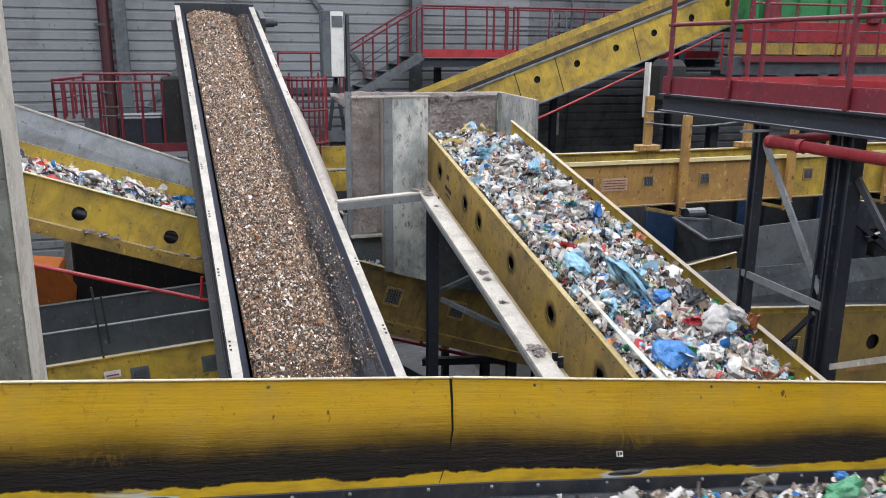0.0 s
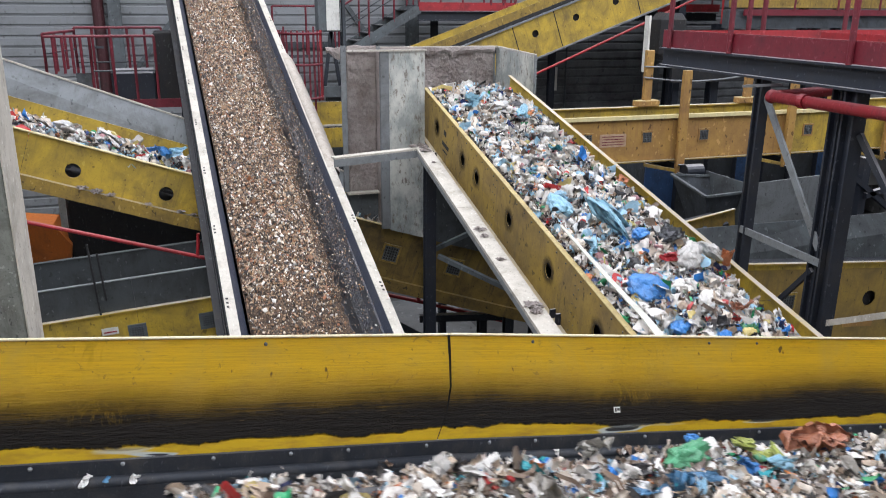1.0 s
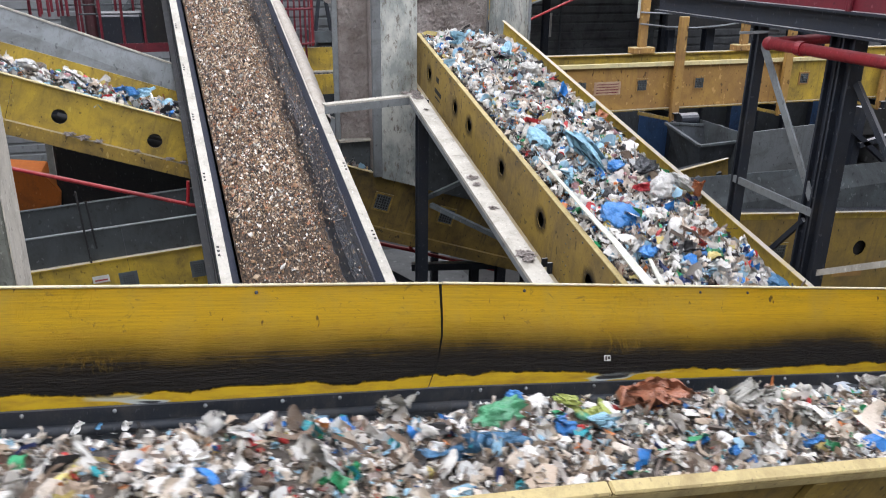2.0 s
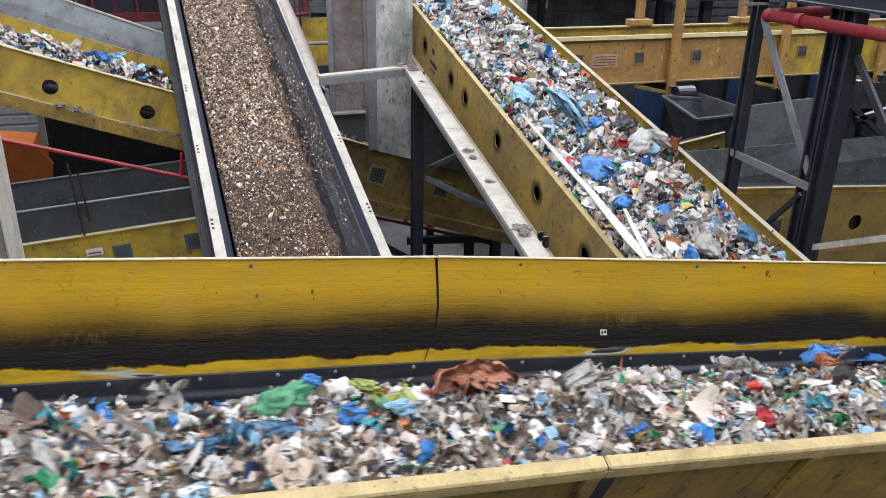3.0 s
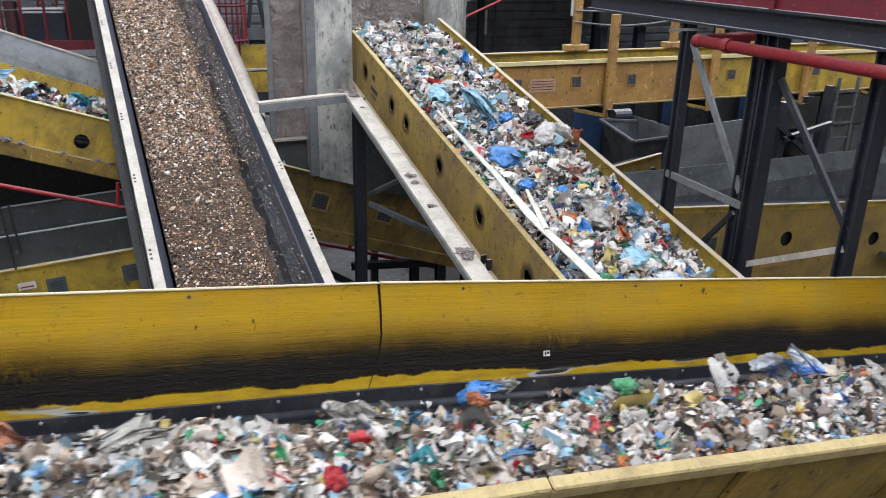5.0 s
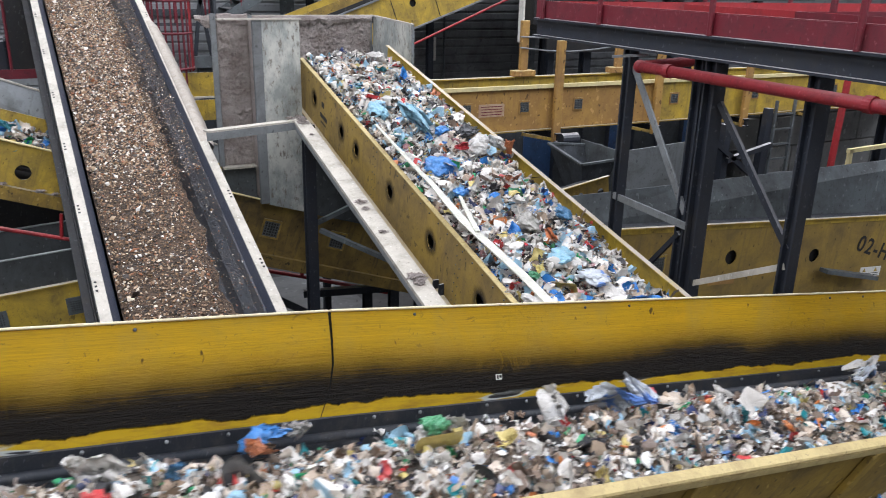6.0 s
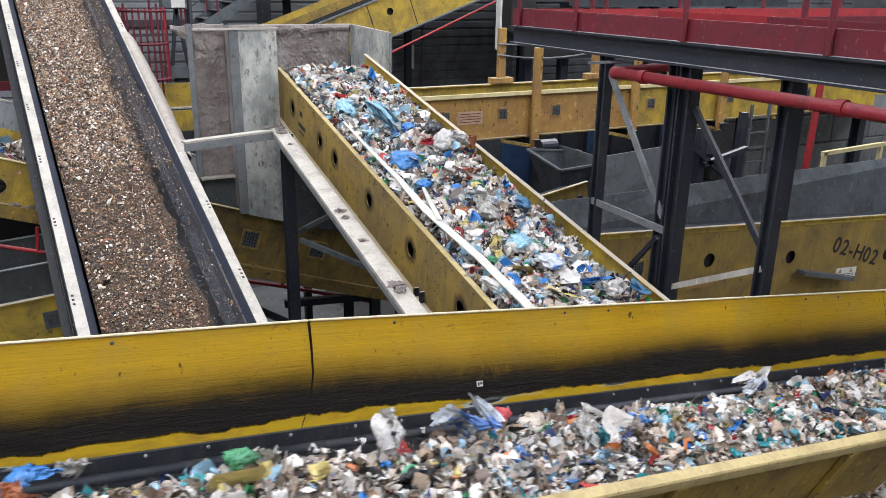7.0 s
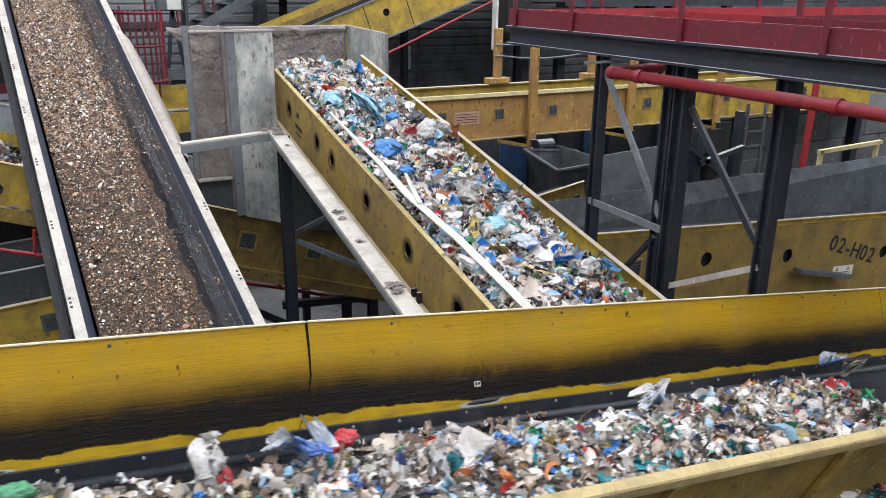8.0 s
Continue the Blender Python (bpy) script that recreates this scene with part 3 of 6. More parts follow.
        for y in (1.8, 2.95):
            p = part("beam", ibeam((a, y, -0.26), (b, y, -0.26), 0.1, 0.18), YELLOW_DIRTY_SHADED, t)
            p.matrix_local = m
    for x in (-7.0, -3.0, 5.6, 9.0):
        for y in (1.8, 2.95):
            z = E + zb - 0.34 - 0.12 * (x - FRONT_SEAM)
            part("leg", ibeam((x, y, 0), (x, y, z), 0.14, 0.14), STEEL_DARK, t)
    # a small white tag stuck to the rubbed panel
    m = front_pose(3.0, zb, True) @ Matrix.Rotation(radians(-lean), 4, "X")
    o = panel_surface(0.11, high) - 0.002
    bm = box(0.80, 0.835, o - 0.003, o - 0.001, 0.095, 0.122)
    ob = whole("paper_tag", bm, WHITE, "small torn white tag stuck on the black panel", "tag")
    ob.matrix_world = m
    ob2 = part("print", box(0.806, 0.814, o - 0.005, o - 0.0035, 0.099, 0.117), BLACK, ob)
    ob3 = part("print", box(0.819, 0.831, o - 0.005, o - 0.0035, 0.104, 0.117), BLACK, ob)
    return zb


# ---- the steep belt with crushed fines ----
M1 = pose(1.098, 0.0, E - 4.77, 0, 0, 1.48) @ along((0, 0, 0), 19.07, "y")
FINES_HEAD = 16.8


def build_fines_conveyor():
    t = thing("fines_conveyor", "steep belt conveyor with pale dusty side flanges", "conveyor", M1)
    u0, u1, w = 2.0, 16.85, 0.70
    for s in (1, -1):
        lo, hi = sorted((s * w, s * (w - 0.008)))
        p = part("side_panel", box(u0, u1, lo, hi, -0.36, 0.0), GREY, t, "grey sheet side panel")
        lo, hi = sorted((s * (w + 0.004), s * (w - 0.086)))
        part("flange", box(u0, u1, lo, hi, 0.001, 0.012, 0.003), CREAM, p, "pale flange thick with dust")
        for k in range(14):
            for d in range(3):
                uu = u0 + 0.5 + k * 1.12 + d * 0.055
                y = s * (w - 0.022)
                part("slot", box(uu, uu + 0.022, y - 0.01, y + 0.01, 0.0125, 0.0145), BLACK, p)
        foot = 0.16 if s > 0 else 0.125
        part("inner_skirt", plate([(u0, s * (w - 0.088), -0.004), (u1, s * (w - 0.088), -0.004), (u1, s * (w - foot), -0.155), (u0, s * (w - foot), -0.155)], 0.008, (0, s, 1)), SKIRT_BLUE, t, "blue black rubber skirt")
        lo, hi = sorted((s * (w + 0.02), s * (w + 0.085)))
        bm = box(u0, u1, lo, hi, -0.3, -0.28)
        box(u0, u1, *sorted((s * (w + 0.008), s * (w + 0.02))), -0.36, -0.2, 0, bm)
        part("outer_angle", bm, BLACK, t)
        for k in range(30):
            uu = u0 + 0.3 + k * 0.5
            bm = bmesh.new()
            bmesh.ops.create_cone(bm, cap_ends=True, segments=6, radius1=0.012, radius2=0.012, depth=0.012, matrix=Matrix.Translation((uu, s * (w + 0.008), -0.04)) @ Matrix.Rotation(1.5708, 4, "X"))
            part("bolt", bm, GREY_DARK, p)
    bm = bmesh.new()
    prof = [(-0.612, -0.1), (-0.57, -0.125), (-0.42, -0.17), (-0.2, -0.195), (0.2, -0.2), (0.42, -0.185), (0.57, -0.165), (0.612, -0.15)]
    rows = [[bm.verts.new((u, y, z)) for y, z in prof] for u in (u0, u1)]
    for i in range(len(prof) - 1):
        bm.faces.new((rows[0][i], rows[0][i + 1], rows[1][i + 1], rows[1][i]))
    bmesh.ops.solidify(bm, geom=bm.faces[:], thickness=0.012)
    part("belt", bm, BELT_DUSTY, t, "dusty dark rubber belt", True)
    part("head_plate", box(u1, u1 + 0.02, -0.7, 0.7, -0.4, 0.06), GREY_DARK, t, "dark plate across the head")
    part("head_pulley", tube((u1 - 0.2, -0.66, -0.36), (u1 - 0.2, 0.66, -0.36), 0.16, 20), STEEL_DARK, t)
    bm = tube((u1 - 0.55, -0.74, -0.1), (u1 - 0.55, -1.0, -0.1), 0.09, 14)
    tube((u1 - 0.55, -1.0, -0.1), (u1 - 0.55, -1.06, -0.1), 0.06, 14, bm)
    box(u1 - 0.8, u1 - 0.3, -0.82, -0.72, -0.2, 0.05, 0.01, bm)
    part("drive_motor", bm, GREY_DARK, t, "dark geared drive motor")
    part("return_frame", box(u0, u1, -0.66, 0.66, -0.37, -0.345), GREY_DARK, t)
    # dust heaped on one flange
    bm = bmesh.new()
    rng = np.random.default_rng(3)
    pv = None
    for i in range(91):
        uu = 9.2 + i * 0.036
        h = 0.042 * max(0.0, math.sin(math.pi * i / 90)) ** 0.5 * (0.45 + 0.75 * noise.noise((uu * 2.3, 1.1, 0)) ** 2 + 0.6 * rng.random() * 0.5 + 0.3)
        ring = [bm.verts.new((uu, y, z)) for y, z in ((-0.628, 0.012), (-0.645, 0.012 + h * 0.6), (-0.68, 0.012 + h), (-0.72, 0.0 + h * 0.7), (-0.77 - h * 0.8, -0.06), (-0.74 - h, -0.2))]
        if pv:
            for k in range(5):
                bm.faces.new((pv[k], pv[k + 1], ring[k + 1], ring[k]))
        pv = ring
    whole("dust_heap", bm, HEAP_DUST, "pale beige dust heaped along the conveyor flange", "dust", M1, kind="stuff", smooth=True)
    for uu in (7.4, 12.2, 15.8):
        p = M1 @ Vector((uu, 0.62, -0.38)), M1 @ Vector((uu, -0.62, -0.38))
        for q in p:
            part("leg", ibeam((q.x, q.y, 0), q, 0.12, 0.12), STEEL_DARK, t).matrix_parent_inverse = M1.inverted()


# ---- the loaded belt with mixed waste ----
M2 = pose(3.205, 0.0, E - 2.951, 0, 0, -1.91) @ along((0, 0, 0), 11.48, "y")
WASTE_HEAD = 9.72


def build_waste_conveyor():
    t = thing("waste_conveyor", "rising yellow belt conveyor heaped with mixed waste", "conveyor", M2)
    u0, u1, w = 0.6, 9.75, 0.644
    holes = [(u, -0.265, 0.064) for u in (9.087, 8.068, 7.582, 6.615, 5.667, 4.75, 3.8, 2.85, 1.9)]
    for s, lab in ((1, "yellow panel with round sooty holes"), (-1, "yellow side panel")):
        y = w if s > 0 else -w - 0.006
        cuts = (u0, 3.2, 5.15, 7.05, u1 if s > 0 else 10.2)
        for a, b in zip(cuts, cuts[1:]):
            hs = [h for h in holes if a + 0.1 < h[0] < b - 0.1]
            p = part("side_panel", holed_panel(a + 0.002, b - 0.002, -0.56, 0.0, y, 0.006, hs if s > 0 else []), YELLOW_DULL if s > 0 else YELLOW, t, lab)
            lo, hi = sorted((s * (w + 0.012), s * (w - 0.035)))
            part("lip", box(a, b, lo, hi, 0.001, 0.011, 0.003), LIP_TAN if s > 0 else YELLOW, p, "worn dusty lip")
            lo, hi = sorted((s * (w + 0.006), s * (w + 0.05)))
            part("foot_flange", box(a, b, lo, hi, -0.575, -0.562), YELLOW_DIRTY_SHADED, p)
            n = int((b - a) / 0.16)
            for k in range(n):
                uu = a + 0.05 + k * (b - a - 0.1) / max(1, n - 1)
                bm = bmesh.new()
                bmesh.ops.create_uvsphere(bm, u_segments=6, v_segments=4, radius=0.008, matrix=Matrix.Translation((uu, s * (w + 0.007), -0.04)))
                part("rivet", bm, GREY_DARK, p)
            for uu in (a + 0.03, b - 0.03):
                for zz in (-0.12, -0.2, -0.28, -0.36, -0.44, -0.52):
                    bm = bmesh.new()
                    bmesh.ops.create_uvsphere(bm, u_segments=6, v_segments=4, radius=0.006, matrix=Matrix.Translation((uu, s * (w + 0.007), zz)))
                    part("rivet", bm, GREY_DARK, p)
        lo, hi = sorted((s * (w - 0.07), s * (w - 0.05)))
        part("inner_skirt", box(u0, u1, lo, hi, -0.3, -0.13), RUBBER, t)
        lo, hi = sorted((s * (w - 0.2), s * (w - 0.02)))
        # black strip added for the darkness seen through the holes
        part("shade_backing", box(u0, u1, lo, hi, -0.4, -0.36), BLACK, t)
    for uu, zz, r in holes[:7]:
        bm = bmesh.new()
        inner = [bm.verts.new((0.0625 * math.cos(k * 0.2618), 0, 0.0625 * math.sin(k * 0.2618))) for k in range(24)]
        outer = [bm.verts.new((0.16 * math.cos(k * 0.2618), 0, 0.16 * math.sin(k * 0.2618))) for k in range(24)]
        for k in range(24):
            bm.faces.new((inner[k], inner[(k + 1) % 24], outer[(k + 1) % 24], outer[k]))
        so = part("soot_mark", bm, SOOT, t, "soot round a hole")
        so.matrix_local = Matrix.Translation((uu, w + 0.0075, zz))
    part("belt", box(u0, u1, -0.56, 0.56, -0.34, -0.32), RUBBER, t, "black rubber belt")
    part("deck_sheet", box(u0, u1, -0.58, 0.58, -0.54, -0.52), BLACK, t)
    part("head_pulley", tube((u1 - 0.1, -0.57, -0.43), (u1 - 0.1, 0.57, -0.43), 0.1, 18), STEEL_DARK, t)
    # small unreadable stencil near the head
    for k, (a, b, z0, z1) in enumerate(((8.62, 8.8, -0.44, -0.42), (8.58, 8.84, -0.38, -0.33), (8.7, 8.8, -0.25, -0.19))):
        part("stencil", box(a, b, w + 0.007, w + 0.008, z0, z1), BLACK, t)
    for uu in (3.1, 6.0):
        for y in (-0.52, 0.52):
            q = M2 @ Vector((uu, y, -0.57))
            part("leg", ibeam((q.x, q.y, 0), q, 0.12, 0.12), STEEL_DARK, t).matrix_parent_inverse = M2.inverted()
    # cable tray with its cross beam and post
    tray = thing("cable_tray", "pale grey dusty steel tray beside the conveyor", "tray")
    a, b = Vector((2.56, 8.55, E - 1.575)), Vector((2.42, 4.3, E - 2.44))
    mid = a.lerp(b, 0.36)
    part("cover", bar(a, mid, 0.16, 0.03), CREAM, tray, "dusty tray cover")
    part("cover", bar(mid + (b - a).normalized() * 0.006, b, 0.16, 0.03), CREAM, tray, "dusty tray cover")
    part("side", bar(a + Vector((-0.076, 0, -0.045)), b + Vector((-0.076, 0, -0.045)), 0.006, 0.05), GALV, tray)
    part("side", bar(a + Vector((0.076, 0, -0.045)), b + Vector((0.076, 0, -0.045)), 0.006, 0.05), GALV, tray)
    cross = thing("cross_beam", "pale grey angle beam between the two conveyors", "beam")
    part("top", bar((1.5, 8.35, E - 1.585), (2.56, 8.6, E - 1.57), 0.11, 0.02), CREAM, cross, "dusty top")
    part("web", bar((1.5, 8.3, E - 1.63), (2.56, 8.55, E - 1.615), 0.012, 0.09), GALV, cross)
    whole("support_post", ibeam((2.62, 8.5, 0), (2.62, 8.5, E - 1.6), 0.12, 0.12), STEEL_DARK, "dark steel post under the cable tray", "post", group="dark posts")
    whole("support_post", ibeam((2.75, 5.4, 0), (2.75, 5.4, E - 2.35), 0.12, 0.12), STEEL_DARK, "dark steel post under the cable tray", "post", group="dark posts")
    for a, b in (((2.66, 8.5, E - 2.75), (3.6, 8.5, E - 2.4)), ((2.7, 8.4, E - 2.8), (3.7, 7.0, E - 3.15))):
        whole("strut", bar(a, b, 0.05, 0.05), GREY, "grey steel strut under the conveyor", "strut", group="grey struts")


# ---- the chute where the waste drops ----
def build_chute():
    t = thing("transfer_chute", "sheet steel transfer chute caked with fibrous dirt", "chute")
    part("caked_panel", caked_sheet(1.93, 2.3, 9.7, E - 2.27, E - 0.52, 0.035), CAKED, t, "panel caked with brown dust", True)
    part("left_sheet", box(1.9, 2.36, 9.71, 9.73, E - 2.27, E - 0.52), GALV, t)
    part("edge_angle", box(1.87, 1.93, 9.66, 9.7, E - 2.27, E - 0.5), GALV, t)
    part("lower_box", box(1.93, 2.36, 9.68, 9.9, E - 2.72, E - 2.3, 0.01), GREY, t, "grey sheet box")
    part("ledge", box(1.9, 2.36, 9.6, 9.72, E - 2.3, E - 2.275), CREAM, t)
    part("front_panel", plate([(2.36, 9.3, E - 2.7), (2.8, 9.3, E - 2.84), (2.8, 9.3, E - 0.55), (2.36, 9.3, E - 0.55)], 0.01, (0, 1, 0)), ZINC_STAINED, t, "stained zinc coloured panel")
    part("corner_angle", box(2.26, 2.36, 9.29, 9.36, E - 2.68, E - 0.53), GALV, t)
    part("side_panel", box(2.3, 2.31, 9.36, 9.7, E - 2.66, E - 0.55), CAKED, t)
    bm = plate([(2.8, 9.3, E - 0.55), (2.8, 9.3, E - 2.85), (3.9, 9.3, E - 3.2), (3.9, 9.3, E - 1.75), (2.8, 9.3, E - 1.75)][1:], 0.012, (0, 1, 0))
    # the shade on the chute's lower front is in this darker grey
    part("lower_front", bm, GREY_SHADED, t, "grey lower front sheet with shade painted in")
    part("back_panel", box(2.2, 4.33, 10.9, 10.92, E - 3.0, E - 0.6), GALV, t)
    part("caked_back", caked_sheet(2.82, 4.3, 10.895, E - 1.7, E - 0.61, 0.05), CAKED, t, "back sheet caked with dust", True)
    part("back_edge", box(2.2, 4.35, 10.86, 10.93, E - 0.6, E - 0.58), CREAM, t)
    bm = plate([(4.34, 10.9, E - 2.6), (4.34, 10.9, E - 0.6), (4.49, 9.9, E - 0.66), (4.49, 9.9, E - 2.6)], 0.012, (1, 0.15, 0))
    part("wing_panel", bm, ZINC_STAINED, t, "bright zinc sheet")
    part("wing_edge", bar((4.35, 10.9, E - 0.59), (4.5, 9.9, E - 0.65), 0.03, 0.02), CREAM, t)
    part("wing_end", bar((4.5, 9.89, E - 0.65), (4.5, 9.89, E - 2.4), 0.03, 0.03), GALV, t)
    part("top_rim", box(1.87, 2.82, 9.28, 9.33, E - 0.55, E - 0.53), CREAM, t)
    part("rim_dust", caked_lump(1.9, 4.3, 10.86, E - 0.6), CAKED, t)
    part("rim_dust", caked_lump(1.95, 2.3, 9.69, E - 0.52), CAKED, t)


def caked_sheet(x0, x1, y, z0, z1, depth):
    """A sheet thick with fibrous dirt: an uneven crust with bare patches."""
    bm = bmesh.new()
    nx, nz = int((x1 - x0) / 0.012), int((z1 - z0) / 0.012)
    grid = []
    for i in range(nx + 1):
        col = []
        for k in range(nz + 1):
            x, z = x0 + (x1 - x0) * i / nx, z0 + (z1 - z0) * k / nz
            d = 0.5 * noise.noise((x * 5, z * 4, y)) + 0.35 * noise.noise((x * 13, z * 10, y)) + 0.6 * noise.noise((x * 34, z * 26, y))
            d = max(0.0, d + 0.12) * depth + 0.004
            if i in (0, nx) or k in (0, nz):
                d = 0.0
            col.append(bm.verts.new((x, y - d, z)))
        grid.append(col)
    for i in range(nx):
        for k in range(nz):
            bm.faces.new((grid[i][k], grid[i + 1][k], grid[i + 1][k + 1], grid[i][k + 1]))
    return bm


def caked_lump(x0, x1, y, z):
    bm = bmesh.new()
    pv = None
    n = int((x1 - x0) / 0.03)
    for i in range(n + 1):
        x = x0 + (x1 - x0) * i / n
        d = 0.05 + 0.16 * abs(noise.noise((x * 3.1, y, 2.0))) + 0.05 * noise.noise((x * 14, y, 5.0))
        h = 0.012 + 0.03 * abs(noise.noise((x * 7, y, 8.0)))
        ring = [bm.verts.new(p) for p in ((x, y + 0.05, z), (x, y + 0.02, z + h), (x, y - 0.012, z + h * 0.6), (x, y - 0.03, z - d * 0.4), (x, y - 0.01, z - d))]
        if pv:
            for k in range(4):
                bm.faces.new((pv[k], pv[k + 1], ring[k + 1], ring[k]))
        pv = ring
    return bm


def grate(parent, u, z, y, size=0.17, mat=None):
    """A square vent grid on a panel facing the camera."""
    h = size / 2
    g = part("vent", box(u - h, u + h, y - 0.004, y, z - h, z + h), BLACK, parent, "dark square vent grid")
    bm = bmesh.new()
    for i in range(6):
        p = -h * 0.9 + i * h * 0.36
        box(u + p - 0.005, u + p + 0.005, y - 0.014, y - 0.006, z - h, z + h, 0, bm)
        box(u - h, u + h, y - 0.018, y - 0.0145, z + p - 0.005, z + p + 0.005, 0, bm)
    part("grid", bm, GREY, g)
    bm = bmesh.new()
    for a, b, c2, d in ((-h - 0.025, h + 0.025, h, h + 0.025), (-h - 0.025, h + 0.025, -h - 0.025, -h), (-h - 0.025, -h, -h, h), (h, h + 0.025, -h, h)):
        box(u + a, u + b, y - 0.012, y, z + c2, z + d, 0, bm)
    part("rim", bm, mat or YELLOW, g)


# ---- the cross conveyor that takes the waste up behind the steep belt ----
M3 = along((0.0, 9.4, E - 1.87), -19.05, "x")


def build_cross_conveyor():
    t = thing("cross_conveyor", "yellow inclined conveyor with round holes and dusty ledges", "conveyor", M3)
    u0, u1 = -6.0, 5.6
    holes = [(-0.14 - 0.985 * k, -0.29, 0.08) for k in range(-1, 5) if not k == -1]
    for a, b in ((u0, -1.62), (-1.616, 1.98), (1.984, u1)):
        hs = [h for h in holes if a + 0.15 < h[0] < b - 0.15]
        p = part("side_panel", holed_panel(a, b, -0.58 if b < 2 else -0.8, 0.0, 0.0, 0.008, hs), YELLOW if b < 2 else YELLOW_DEEP, t, "yellow sheet panel with round holes")
        part("lip", box(a, b, -0.03, 0.02, 0.001, 0.013), CREAM_YELLOW, p, "pale worn lip")
        zl = -0.47 if b < 2 else -0.66
        bm = box(a, b, -0.07, -0.001, zl, zl + 0.015)
        box(a, b, -0.075, -0.06, zl - 0.13, zl + 0.014, 0, bm)
        part("ledge", bm, YELLOW_DIRTY_SHADED if b < 2 else YELLOW_DEEP, p, "dusty yellow ledge")
    for u, z in ((2.63, -0.33), (3.52, -0.3), (4.7, -0.33)):
        grate(t, u, z, -0.001, 0.19, YELLOW_DIRTY_SHADED)
    part("far_panel", box(u0, u1, 1.2, 1.21, -0.3, 0.13), YELLOW, t, "inner yellow panel rubbed dark")
    q = part("tall_skirt", plate([(u0, 1.3, -0.05), (u1 - 3.0, 1.3, -0.1), (u1 - 3.0, 1.42, 0.3), (u0, 1.42, 0.64)], 0.012, (0, 1, 0)), GALV, t, "tall grey sheet skirt")
    part("lip", bar((u0, 1.42, 0.65), (u1 - 3.0, 1.42, 0.31), 0.03, 0.02), CREAM, q)
    for k in (-4.0, -1.7, 0.6):
        part("joint", bar((k, 1.29, -0.06), (k, 1.405, 0.56 - 0.04 * (k + 6)), 0.02, 0.004), GREY_DARK, q)
    part("belt", box(u0, u1, 0.05, 1.18, -0.26, -0.24), RUBBER, t)
    part("under_sheet", box(u0, u1, 0.02, 1.2, -0.56, -0.54), BLACK, t)
    for u in (-5.0, -2.6, 4.5):
        for y in (0.1, 1.1):
            qv = M3 @ Vector((u, y, -0.58))
            part("leg", ibeam((qv.x, qv.y, 0), qv, 0.12, 0.12), STEEL_DARK, t).matrix_parent_inverse = M3.inverted()


# ---- the low conveyor beneath ----
M4 = along((0.0, 8.3, E - 2.668), 3.9, "x")


def build_low_conveyor():
    t = thing("low_conveyor", "low conveyor with grey sheet skirts over yellow panels", "conveyor", M4)
    for a, b in ((-6.0, -3.2), (-3.196, -0.62), (-0.616, 0.9)):
        # skirts carry the shade of what hangs above in their colour
        p = part("grey_skirt", box(a, b, 0.0, 0.01, -0.31, 0.0), GREY_SHADED, t, "grey steel skirt with scratches")
        part("lip", box(a, b, -0.01, 0.03, 0.001, 0.012), GALV, p)
        q = part("yellow_panel", box(a, b, -0.04, -0.03, -0.85, -0.33), YELLOW, t, "yellow side panel")
        part("ledge", box(a, b, -0.06, 0.0, -0.33, -0.315), YELLOW, q)
    for u in (-0.64, 0.064, -2.0):
        grate(t, u, -0.565, -0.041, 0.13, GREY)
    bm = box(-0.98, -0.82, -0.044, -0.041, -0.545, -0.47)
    part("warning_sign", bm, WHITE, t, "small white sign")
    part("sign_print", box(-0.96, -0.84, -0.047, -0.045, -0.525, -0.51), RED_BRIGHT, t)
    p = part("far_skirt", box(-6.0, 0.9, 1.1, 1.11, -0.4, -0.02), GREY_SHADED, t, "far grey skirt")
    part("lip", box(-6.0, 0.9, 1.08, 1.12, -0.019, -0.008), GALV, p)
    part("belt", box(-6.0, 0.9, 0.02, 1.08, -0.34, -0.32), RUBBER, t)
    for u in (-4.0, 0.45):
        qv = M4 @ Vector((u, 0.1, -0.85))
        part("leg", ibeam((qv.x, qv.y, 0), qv, 0.14, 0.14), STEEL_DARK, t).matrix_parent_inverse = M4.inverted()


